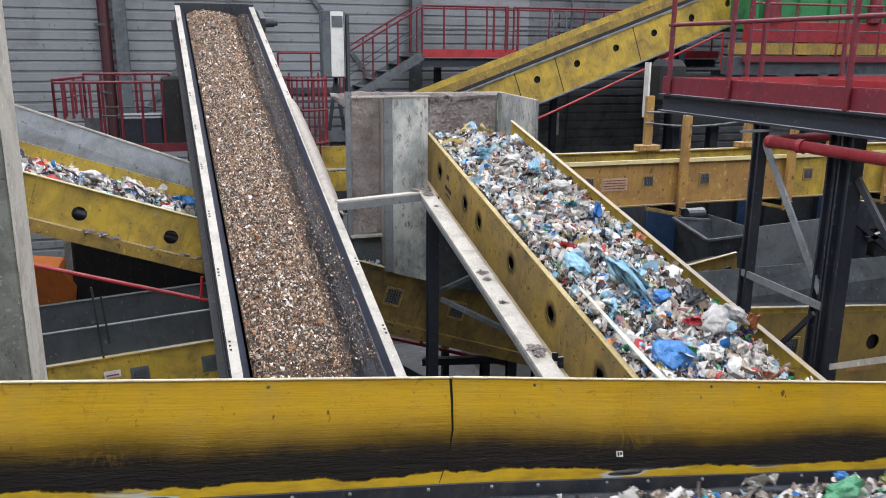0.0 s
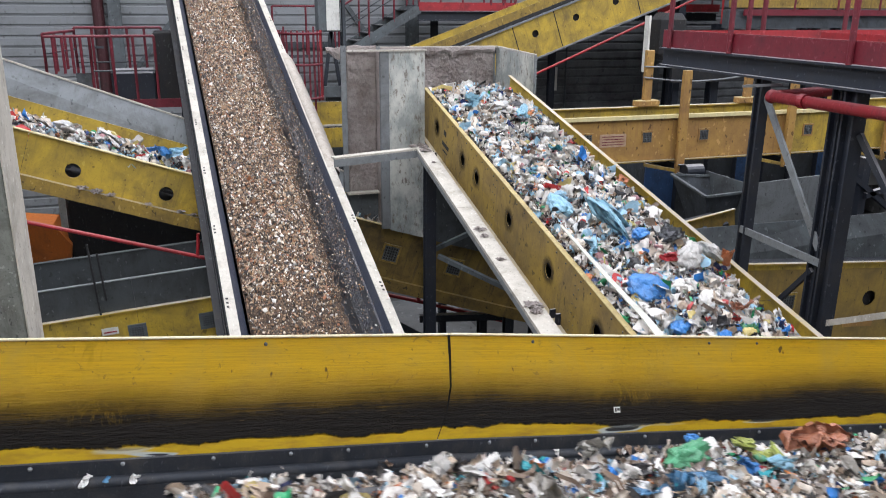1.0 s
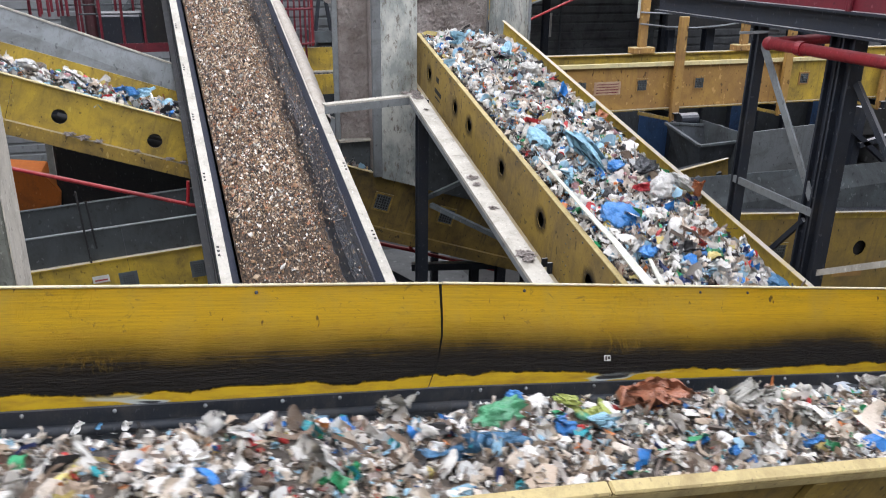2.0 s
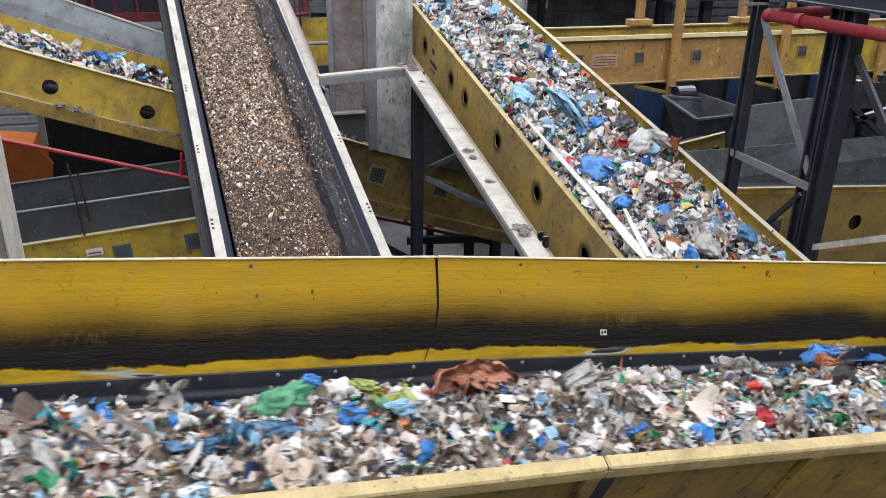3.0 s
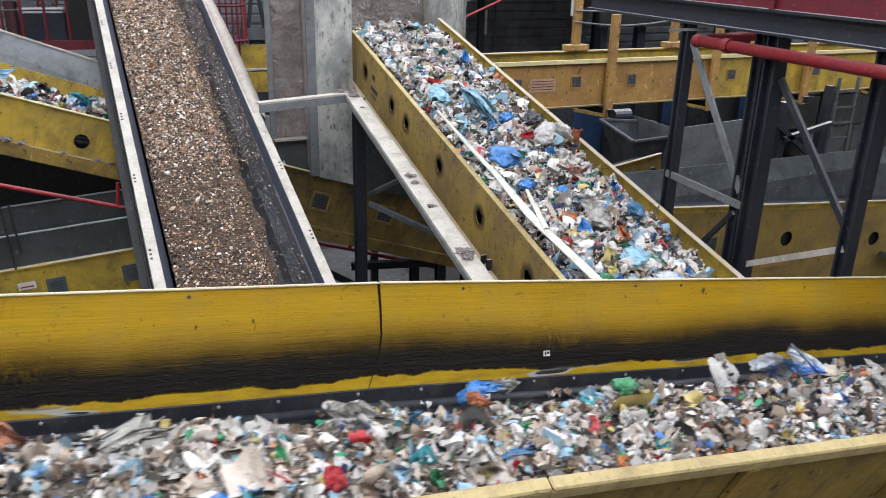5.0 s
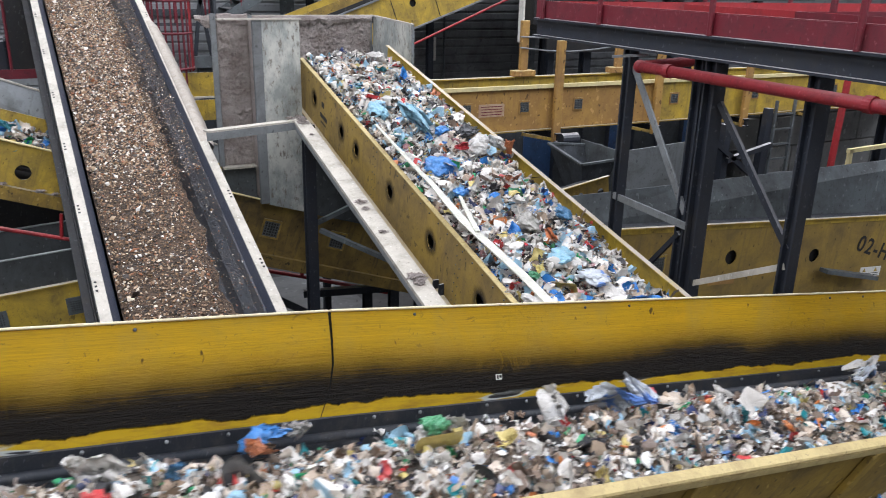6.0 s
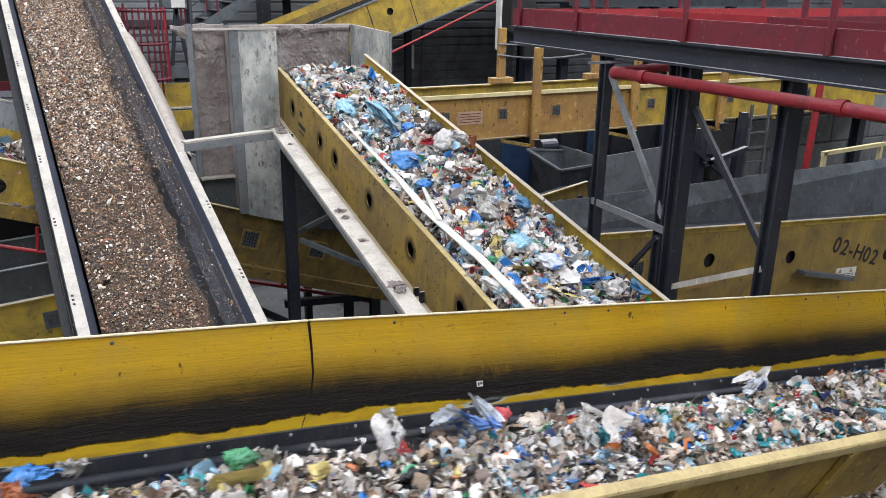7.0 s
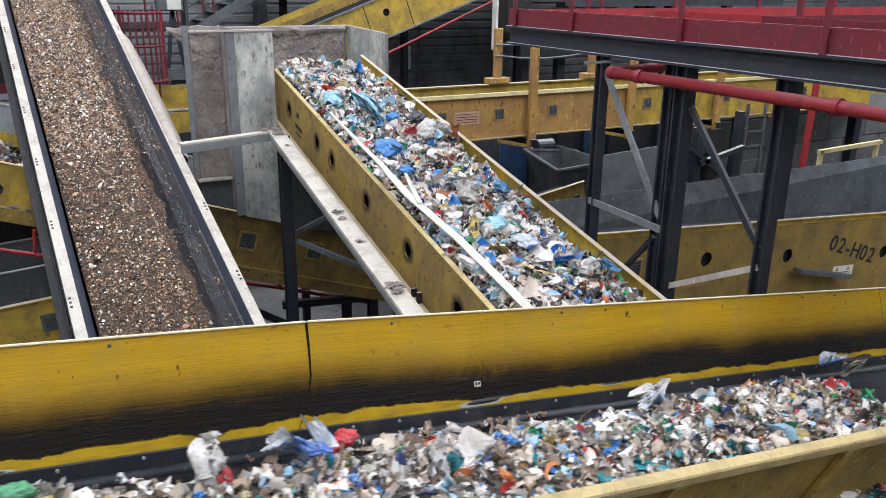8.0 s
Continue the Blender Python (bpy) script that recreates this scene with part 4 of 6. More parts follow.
# ---- the level bridge conveyor ----
def build_bridge_conveyor():
    t = thing("bridge_conveyor", "level yellow bridge conveyor with clamp posts", "conveyor")
    for a, b in ((4.55, 7.2), (7.204, 9.18), (9.184, 11.2), (11.204, 13.2), (13.204, 17.5)):
        p = part("side_panel", box(a, b, 10.5, 10.51, E - 2.27, E - 1.59), YELLOW_TAN if a < 9.1 else YELLOW, t, "faded yellow side panel")
        bm = box(a, b, 10.44, 10.5, E - 1.6, E - 1.585)
        box(a, b, 10.44, 10.452, E - 1.64, E - 1.6, 0, bm)
        part("upper_lip", bm, CREAM_YELLOW, p, "pale yellow lip")
        part("lower_lip", box(a, b, 10.43, 10.5, E - 2.29, E - 2.272), YELLOW_DIRTY_SHADED, p)
        part("far_panel", box(a, b, 11.5, 11.51, E - 2.27, E - 1.61), YELLOW, t)
        part("far_lip", box(a, b, 11.44, 11.56, E - 1.608, E - 1.59), YELLOW, t)
    for x in (6.66, 7.66, 9.63, 11.5, 13.55, 5.65):
        grate(t, x, E - 1.92, 10.5, 0.15, YELLOW_TAN)
    part("belt", box(4.55, 17.5, 10.52, 11.5, E - 1.85, E - 1.83), RUBBER, t)
    part("under_sheet", box(4.55, 17.5, 10.52, 11.5, E - 2.26, E - 2.24), BLACK, t)
    for x in (7.2, 9.18, 11.2, 13.2):
        bm = box(x - 0.07, x + 0.07, 10.36, 10.43, E - 2.48, E - 0.93 if x < 8 else E - 1.1, 0.008)
        part("clamp_post", bm, YELLOW_TAN, t, "yellow wooden looking post")
        part("under_beam", ibeam((x, 10.3, E - 2.4), (x, 11.7, E - 2.4), 0.1, 0.14), STEEL_DARK, t)
        part("hanger", bar((x - 0.6, 10.42, E - 2.32), (x, 10.42, E - 2.45), 0.05, 0.05), YELLOW_DIRTY_SHADED, t)
    for x in (7.22, 9.17, 11.15):
        part("top_post", box(x - 0.07, x + 0.07, 11.45, 11.53, E - 1.588, E - 0.7, 0.008), YELLOW_TAN, t)
        part("top_foot", box(x - 0.2, x + 0.2, 11.4, 11.58, E - 1.588, E - 1.49, 0.01), YELLOW_TAN, t)
    # dusty cables strung between the posts
    for k, (z, sag) in enumerate(((E - 0.95, 0.03), (E - 1.12, 0.08))):
        pts = [(7.1 + 1.0 * i / 2, 11.42, z - sag * math.sin(math.pi * (i % 4) / 4.0)) for i in range(9)]
        whole("dusty_cable", pipe(pts, 0.014, 6), GALV, "grey dusty cable strung between posts", "cable", group="dusty cables")
    sg = thing("warning_plate", "worn tan warning plate with faded red print", "sign")
    part("plate", box(5.86, 6.3, 10.492, 10.497, E - 2.04, E - 1.85), WORN_SIGN, sg)
    for z in (1.88, 1.92, 1.96, 2.0):
        part("print", box(5.9, 6.26, 10.489, 10.4915, E - z - 0.012, E - z), RED, sg)
    for x in (5.2, 12.5, 16.0):
        part("leg", ibeam((x, 11.0, 0), (x, 11.0, E - 2.3), 0.2, 0.2), STEEL_DARK, t)


# ---- the lettered conveyor below the platform ----
M5 = along((5.0, 6.2, E - 2.43), -4.4, "x")


def build_lettered_conveyor():
    t = thing("lettered_conveyor", "yellow conveyor with grey skirt and a stencilled number", "conveyor", M5)
    holes = [(1.83, -0.4, 0.085), (3.22, -0.46, 0.085), (5.16, -0.55, 0.085), (6.6, -0.6, 0.085)]
    for a, b in ((0.0, 2.6), (2.604, 6.0), (6.004, 10.0)):
        hs = [h for h in holes if a + 0.15 < h[0] < b - 0.15]
        p = part("side_panel", holed_panel(a, b, -1.1, 0.0, 0.0, 0.01, hs), YELLOW_DULL, t, "yellow panel with round holes")
        bm = box(a, b, -0.05, 0.0, 0.001, 0.015)
        box(a, b, -0.012, -0.001, -0.06, 0.0, 0, bm)
        part("lip", bm, YELLOW, p)
    grate(t, 0.75, -0.42, -0.001, 0.17)
    # black sheet added behind the panel so the holes look dark
    part("shade_backing", box(0.02, 9.98, 0.06, 0.07, -1.05, -0.1), BLACK, t)
    part("rust_patch", box(1.55, 1.95, -0.004, -0.001, -0.72, -0.62), YELLOW_TAN, t)
    q = part("skirt", plate([(0.1, 1.05, -0.33), (10.0, 1.05, -0.33), (10.0, 1.25, 0.75), (5.5, 1.25, 0.40), (2.3, 1.25, 0.16), (0.1, 1.2, 0.02)], 0.012, (0, 1, 0)), GREY, t, "tall grey sheet skirt")
    part("belt", box(0.0, 10.0, 0.02, 1.05, -0.3, -0.28), RUBBER, t)
    part("under_sheet", box(0.0, 10.0, 0.02, 1.05, -0.95, -0.93), BLACK, t)
    x = 0.0
    for ch in "02-H02":
        cu = bpy.data.curves.new("stencil_character", "FONT")
        cu.body, cu.size, cu.extrude, cu.offset = ch, 0.285, 0.001, 0.005
        ob = new("stencil_character", cu)
        dg = bpy.context.evaluated_depsgraph_get()
        me = bpy.data.meshes.new_from_object(ob.evaluated_get(dg))
        bpy.data.objects.remove(ob)
        me.materials.clear()
        me.materials.append(BLACK)
        ob = new("stencil_character", me)
        ob.parent = t
        ob.matrix_local = pose(3.97, -0.004, -0.43, 90, 15, 0) @ Matrix.Translation((x, 0, 0))
        tagged(ob, "black stencilled character")
        x += {"-": 0.115, "H": 0.215}.get(ch, 0.175)
    sg = thing("caution_sign", "small white caution plate on the yellow panel", "sign")
    sg.matrix_world = M5
    part("plate", box(4.16, 4.56, -0.008, -0.002, -0.81, -0.68), WHITE, sg)
    for a in (4.2, 4.42):
        part("pictogram", plate([(a, -0.009, -0.745), (a + 0.07, -0.009, -0.745), (a + 0.035, -0.009, -0.69)], 0.002, (0, -1, 0)), YELLOW, sg)
    for zz in (-0.765, -0.79):
        part("print", box(4.2, 4.52, -0.011, -0.009, zz - 0.004, zz + 0.004), BLACK, sg)
    part("tray", bar((3.3, -0.12, -0.62), (4.3, -0.12, -0.78), 0.12, 0.05), GREY, t)
    for u in (1.0, 6.0):
        qv = M5 @ Vector((u, 0.5, -1.0))
        part("leg", ibeam((qv.x, qv.y, 0), qv, 0.14, 0.14), STEEL_DARK, t).matrix_parent_inverse = M5.inverted()


# ---- the red platform on dark columns ----
def build_platform():
    t = thing("red_platform", "raised walkway with red toe boards on dark beams", "platform")
    x, yf, yn = 4.6, 7.15, 1.2
    zt, zb = E - 0.412, E - 0.592
    part("edge_beam", ibeam((x + 0.05, yf, (zt + zb) / 2), (x + 0.05, yn, (zt + zb) / 2), 0.13, 0.18), STEEL_DARK, t, "blue black edge beam")
    part("edge_beam", ibeam((x + 0.12, yf - 0.07, (zt + zb) / 2), (x + 7.0, yf - 0.07, (zt + zb) / 2), 0.13, 0.18), STEEL_DARK, t)
    part("inner_beam", ibeam((x + 1.45, yf - 0.15, (zt + zb) / 2), (x + 1.45, yn, (zt + zb) / 2), 0.13, 0.18), STEEL_DARK, t)
    for y in (5.9, 4.7, 3.5, 2.2):
        part("cross_beam", ibeam((x + 0.12, y, (zt + zb) / 2 - 0.02), (x + 1.38, y, (zt + zb) / 2 - 0.02), 0.1, 0.14), STEEL_DARK, t)
    # toe boards
    cuts = (yf, 6.08, 4.72, 3.46, 2.2, yn)
    for a, b in zip(cuts, cuts[1:]):
        part("toe_board", box(x + 0.02, x + 0.03, b + 0.004, a - 0.004, zt + 0.004, zt + 0.16), RED, t, "dark red toe board")
        part("toe_rim", box(x + 0.02, x + 0.045, b + 0.004, a - 0.004, zt + 0.161, zt + 0.168), RED, t)
    part("toe_board", box(x + 0.05, x + 7.0, yf - 0.03, yf - 0.02, zt + 0.004, zt + 0.16), RED_BRIGHT, t, "red toe board")
    part("toe_board", box(x + 1.4, x + 1.41, 4.75, yf - 0.6, zt + 0.004, zt + 0.16), RED_BRIGHT, t)
    part("toe_board", box(x + 1.05, x + 7.0, 4.86, 4.87, zt + 0.004, zt + 0.17), RED, t)
    part("toe_board", box(x + 1.05, x + 1.06, 2.0, 4.85, zt + 0.004, zt + 0.17), RED, t)
    # grating
    bm = bmesh.new()
    for k in range(70):
        yy = 4.95 + k * 0.03
        box(x + 0.06, x + 1.38, yy, yy + 0.006, zt + 0.0, zt + 0.028, 0, bm)
    for k in range(13):
        xx = x + 0.1 + k * 0.1
        box(xx, xx + 0.005, 4.95, 7.05, zt + 0.022, zt + 0.03, 0, bm)
    tagged(part("grating", bm, GALV, t, "steel walkway grating"), kind="stuff")
    part("deck", box(x + 0.06, x + 1.0, yn, 4.84, zt, zt + 0.012), RED, t, "red chequer deck")
    part("deck", box(x + 1.5, x + 7.0, 4.9, yf - 0.05, zt, zt + 0.012), GREY_DARK, t)
    # handrail
    for y in (7.0, 6.08, 4.72, 3.46, 2.2):
        part("rail_post", tube((x - 0.0, y, zt + 0.0), (x - 0.0, y, zt + 1.1), 0.024, 12), RED, t)
    part("knee_rail", tube((x, yf - 0.1, zt + 0.66), (x, yn, zt + 0.66), 0.019, 12), RED, t, "red knee rail")
    part("hand_rail", tube((x, yf - 0.1, zt + 1.1), (x, yn, zt + 1.1), 0.022, 12), RED, t)
    for xx in (5.62, 5.8, 6.85, 8.2, 9.6):
        part("rail_post", tube((xx, yf, zt), (xx, yf, zt + 1.1), 0.026, 12), RED, t)
    part("hand_rail", tube((x, yf, zt + 1.1), (x + 7, yf, zt + 1.1), 0.022, 12), RED_BRIGHT, t)
    for y in (4.87,):
        for xx in (6.1, 7.4, 8.8):
            part("rail_post", tube((xx, y, zt), (xx, y, zt + 1.1), 0.03, 12), RED, t)
    # columns and bracing
    cx = 4.68
    cols = ((5.69, 0.09, ""), (4.68, 0.12, "thick dark steel column"), (3.755, 0.095, ""))
    for y, w, lab in cols:
        part("column", ibeam((cx, y, 0), (cx, y, zb), w, w, up=(0, 1, 0)), STEEL_DARK, t, lab)
    part("column", ibeam((cx + 0.03, 4.85, 0), (cx + 0.03, 4.85, zb), 0.1, 0.1, up=(0, 1, 0)), STEEL_DARK, t)
    for xx, y in ((8.8, 6.95), (11.4, 6.95)):
        part("column", ibeam((xx, y, 0), (xx, y, zb), 0.15, 0.15), STEEL_DARK, t)
    for a, b, w, mat, lab in (((cx, 5.64, E - 0.73), (cx, 4.82, E - 1.84), 0.06, GREY, "grey flat diagonal brace"), ((cx - 0.03, 5.72, E - 1.905), (cx - 0.03, 4.74, E - 1.93), 0.06, GREY, "grey flat horizontal brace"),
                         ((cx, 4.6, E - 0.9), (cx, 3.78, E - 1.82), 0.06, STEEL_DARK, "dark diagonal brace"), ((cx, 4.66, E - 2.4), (cx, 3.77, E - 1.945), 0.06, CREAM, "pale grey brace bar"),
                         ((cx, 5.45, E - 2.72), (cx, 4.86, E - 2.02), 0.05, STEEL_DARK, "dark diagonal brace")):
        part("brace", bar(a, b, 0.02 if mat is GREY else 0.03, w * (1.0 if mat is GREY else 0.8)), GALV if mat is GREY else mat, t, lab)
    # sprinkler pipe
    p = thing("red_pipe", "thick red painted water pipe below the platform", "pipe")
    part("run", pipe([(4.56, 5.42, E - 0.71), (4.56, 1.0, E - 0.715)], 0.045, 16), RED_PIPE, p, smooth=True)
    part("branch", pipe([(4.56, 5.42, E - 0.71), (6.0, 5.55, E - 0.66)], 0.045, 16), RED_PIPE, p, smooth=True)
    for q in ((4.56, 5.42, E - 0.71),):
        bm = bmesh.new()
        bmesh.ops.create_uvsphere(bm, u_segments=16, v_segments=10, radius=0.056, matrix=Matrix.Translation(q))
        part("elbow", bm, RED_PIPE, p, smooth=True)
    for y in (5.1, 3.3):
        part("coupling", tube((4.56, y, E - 0.71), (4.56, y - 0.06, E - 0.71), 0.056, 16), RED_PIPE, p)
    part("pipe_clamp", bar((4.56, 3.0, E - 0.6), (4.56, 3.0, E - 0.76), 0.03, 0.11), GALV, p)
    br = thing("pipe_bracket", "perforated zinc bracket above the pipe", "bracket")
    part("rail", bar((4.42, 5.62, E - 0.645), (4.72, 5.52, E - 0.63), 0.03, 0.02), GALV, br)


# ---- the back of the hall ----
def railing(t, a, b, height, n, mat, mid=True, r=0.022):
    a, b = Vector(a), Vector(b)
    up = Vector((0, 0, height))
    for i in range(n + 1):
        p = a.lerp(b, i / n)
        part("rail_post", tube(p, p + up, r, 8), mat, t)
    part("hand_rail", tube(a + up, b + up, r, 8), mat, t)
    if mid:
        part("knee_rail", tube(a + up * 0.5, b + up * 0.5, r * 0.6, 8), GREY_DARK, t)


def build_back():
    t = thing("rear_walkway", "rear steel walkway with red railings and stairs", "walkway")
    zd = E - 0.05
    part("deck", box(5.2, 13.0, 17.7, 18.9, zd - 0.03, zd), GREY_DARK, t)
    part("fascia", box(5.2, 13.0, 17.68, 17.7, zd - 0.12, zd + 0.06), RED_BRIGHT, t, "red fascia board")
    part("beam", ibeam((5.2, 17.8, zd - 0.24), (13.0, 17.8, zd - 0.24), 0.14, 0.2), STEEL_DARK, t)
    railing(t, (5.2, 17.72, zd), (7.25, 17.72, zd), 1.0, 4, RED)
    railing(t, (7.4, 17.72, zd), (12.8, 17.72, zd), 1.0, 6, RED)
    for x in (6.9, 7.2, 7.5):
        part("gate_post", tube((x, 17.7, zd), (x, 17.7, zd + 1.0), 0.03, 8), RED, t)
    railing(t, (5.4, 18.85, zd), (12.8, 18.85, zd), 1.0, 6, RED)
    a, b = Vector((5.2, 17.7, zd - 0.03)), Vector((3.5, 17.7, zd - 1.02))
    for y in (17.7, 18.7):
        part("stringer", bar((a.x, y, a.z - 0.05), (b.x, y, b.z - 0.05), 0.04, 0.2), GREY, t, "grey stair stringer")
        lo, hi = Vector((b.x, y, b.z)), Vector((a.x, y, a.z))
        railing(t, lo, hi, 1.0, 3, RED)
    for k in range(6):
        x, z = 5.05 - k * 0.28, zd - 0.1 - k * 0.165
        part("tread", box(x - 0.14, x + 0.14, 17.72, 18.68, z - 0.02, z), GREY_DARK, t)
    part("landing", box(1.9, 3.6, 17.7, 18.9, zd - 1.1, zd - 1.04), GREY_DARK, t)
    railing(t, (2.0, 17.7, zd - 1.04), (3.4, 17.7, zd - 1.04), 1.0, 2, RED)
    for x, y in ((5.9, 18.8), (9.0, 18.8), (12.4, 18.8), (6.7, 17.8), (2.2, 18.5)):
        part("leg", ibeam((x, y, 0), (x, y, zd - (0.35 if x > 3 else 1.1)), 0.15, 0.15), STEEL_DARK, t)
    lad = thing("step_ladder", "grey aluminium ladder leaning at the rear walkway", "ladder")
    for x in (8.85, 9.2):
        part("stile", bar((x - 0.12, 18.3, zd), (x, 18.75, zd + 1.1), 0.03, 0.06), GREY, lad)
    for k in range(5):
        part("rung", bar((8.78 + k * 0.02, 18.4 + k * 0.08, zd + 0.15 + k * 0.2), (9.13 + k * 0.02, 18.4 + k * 0.08, zd + 0.15 + k * 0.2), 0.02, 0.05), GREY, lad)
    # rising yellow conveyor with holes
    m = along((7.03, 15.5, E - 0.59), 19.8, "x")
    t = thing("rising_conveyor", "long rising yellow conveyor with round holes", "conveyor", m)
    holes = [(k * 0.955, 0.0, 0.075) for k in range(-2, 9)]
    for a, b in ((-3.6, -0.45), (-0.446, 0.5), (0.504, 2.4), (2.404, 6.0), (6.004, 10.0)):
        hs = [h for h in holes if a + 0.15 < h[0] < b - 0.15]
        p = part("side_panel", holed_panel(a, b, -0.46, 0.3, 0.0, 0.01, hs), YELLOW, t, "yellow panel with round holes")
        bm = box(a, b, -0.05, 0.0, 0.3, 0.33)
        part("ledge", bm, GALV, p)
        part("foot", box(a, b, -0.05, 0.02, -0.49, -0.46), GALV, p)
        part("joint", box(a - 0.009, a + 0.009, -0.004, -0.001, -0.45, 0.29), BLACK, p)
    # added black sheet stands in for the dark inside of the conveyor
    part("shade_backing", box(-3.55, 9.95, 0.08, 0.09, -0.42, 0.28), BLACK, t)
    part("belt_edge", box(-3.6, 10.0, 0.02, 0.04, 0.31, 0.4), BLACK, t)
    part("upper_panel", box(-3.6, 10.0, 0.06, 0.07, 0.3, 0.56), YELLOW_DIRTY_SHADED, t)
    part("belt", box(-3.6, 10.0, 0.1, 1.3, 0.3, 0.32), RUBBER, t)
    part("far_panel", box(-3.6, 10.0, 1.32, 1.33, -0.4, 0.5), YELLOW, t)
    part("patch", box(5.25, 5.6, -0.006, -0.002, 0.05, 0.3), WHITE, t, "whitish worn patch")
    part("pipe", pipe([(-2.2, -0.3, -0.78), (4.3, -0.3, -0.5)], 0.024, 10), RED_BRIGHT, t, "red pipe along the conveyor")
    part("pipe", pipe([(4.3, -0.3, -0.5), (4.05, -0.3, -1.25)], 0.026, 10), RED_BRIGHT, t)
    for u in (-1.0, 3.5, 8.0):
        for y in (0.1, 1.2):
            q = m @ Vector((u, y, -0.46))
            part("leg", ibeam((q.x, q.y, 0), q, 0.16, 0.16), STEEL_DARK, t).matrix_parent_inverse = m.inverted()
    # low railed platform beside the steep belt
    t = thing("side_platform", "small platform enclosed by a dark red railing", "platform")
    zp = E - 1.6
    part("deck", box(-2.0, 0.4, 13.9, 15.3, zp - 0.06, zp), GREY_DARK, t)
    part("fascia", box(-1.3, 0.4, 13.88, 13.9, zp - 0.06, zp + 0.08), RED, t)
    railing(t, (-1.25, 13.9, zp), (-0.3, 13.9, zp), 1.06, 3, RED)
    railing(t, (-1.9, 13.9, zp + 0.5), (-1.25, 13.9, zp + 0.5), 0.56, 5, RED, False)
    railing(t, (-1.9, 13.9, zp + 0.5), (-1.6, 15.3, zp + 0.5), 0.6, 3, RED)
    railing(t, (-1.6, 15.3, zp), (-0.2, 15.3, zp), 1.15, 5, RED)
    part("kick_plate", box(-1.5, -1.25, 13.95, 14.0, zp, zp + 0.5), GREY, t)
    part("leg", ibeam((-1.8, 14.0, 0), (-1.8, 14.0, zp - 0.06), 0.14, 0.14), STEEL_DARK, t)
    part("leg", ibeam((0.2, 15.1, 0), (0.2, 15.1, zp - 0.06), 0.14, 0.14), STEEL_DARK, t)
    bm = box(-1.0, -0.34, 14.1, 14.9, zp, zp + 0.5, 0.03)
    whole("drive_housing", bm, STEEL_DARK, "blue black boxed machine drive on the side platform", "machine")
    bm = box(-0.32, 0.3, 14.2, 14.8, zp, zp + 1.12, 0.03)
    whole("control_box", bm, BLACK, "black upright control box", "cabinet")
    # caged ladder
    t = thing("ladder_cage", "dark red round cage of a vertical ladder", "ladder")
    cx, cy = 2.0, 13.9
    for k in range(13):
        a = math.pi * k / 12 + math.pi
        p = Vector((cx + 0.36 * math.cos(a), cy + 0.4 * math.sin(a), 0))
        part("cage_bar", bar(p + Vector((0, 0, E - 1.6)), p + Vector((0, 0, E - 0.45)), 0.03, 0.012), RED if k != 10 else RED_BRIGHT, t)
    for z in (E - 1.55, E - 1.0, E - 0.5):
        pts = [(cx + 0.36 * math.cos(math.pi * k / 12 + math.pi), cy + 0.4 * math.sin(math.pi * k / 12 + math.pi), z) for k in range(13)]
        part("hoop", pipe(pts, 0.022, 6), RED, t)
    for x in (1.75, 2.25):
        part("stile", bar((x, 14.0, 1.0), (x, 14.0, E - 0.4), 0.03, 0.05), RED, t)
    # tall switch cabinet on a frame
    t = thing("switch_cabinet", "tall narrow white switch cabinet on a dark frame", "cabinet")
    part("body", box(2.5, 2.92, 15.0, 15.3, E - 0.52, E + 0.68, 0.02), GREY, t)
    part("door", box(2.66, 2.9, 14.985, 15.0, E - 0.5, E + 0.66, 0.01), WHITE, t, "dirty white door")
    part("plate", box(2.68, 2.88, 14.975, 14.984, E + 0.38, E + 0.58), GREY, t)
    part("handle", box(2.52, 2.58, 14.97, 14.998, E + 0.5, E + 0.56), BLUE_CRATE, t)
    part("side_rail", box(2.95, 3.0, 14.95, 15.1, E - 1.5, E + 0.6), GREY_DARK, t)
    for a, b in (((2.6, 15.1, E - 1.55), (2.75, 15.1, E - 0.52)), ((2.9, 15.1, E - 1.55), (2.75, 15.1, E - 0.52)), ((2.95, 15.1, 0), (2.95, 15.1, E - 0.52))):
        part("strut", bar(a, b, 0.06, 0.06), STEEL_DARK, t)
    part("foot", box(2.5, 3.1, 15.0, 15.4, E - 1.7, E - 1.5), GREY, t)
    part("post", box(2.65, 2.95, 15.1, 15.3, 0, E - 1.7), GREY_DARK, t)
    t = thing("short_conveyor", "short yellow conveyor end behind the steep belt", "conveyor")
    part("upper_panel", box(2.1, 3.3, 14.3, 14.32, E - 2.1, E - 1.7), YELLOW, t)
    part("lip", box(2.1, 3.3, 14.25, 14.35, E - 2.13, E - 2.1), CREAM, t)
    part("lower_panel", plate([(2.1, 14.2, E - 2.5), (2.9, 14.2, E - 2.5), (3.3, 14.2, E - 2.15), (2.1, 14.2, E - 2.15)], 0.02, (0, 1, 0)), YELLOW, t)
    part("leg", ibeam((2.3, 14.5, 0), (2.3, 14.5, E - 2.5), 0.15, 0.15), STEEL_DARK, t)


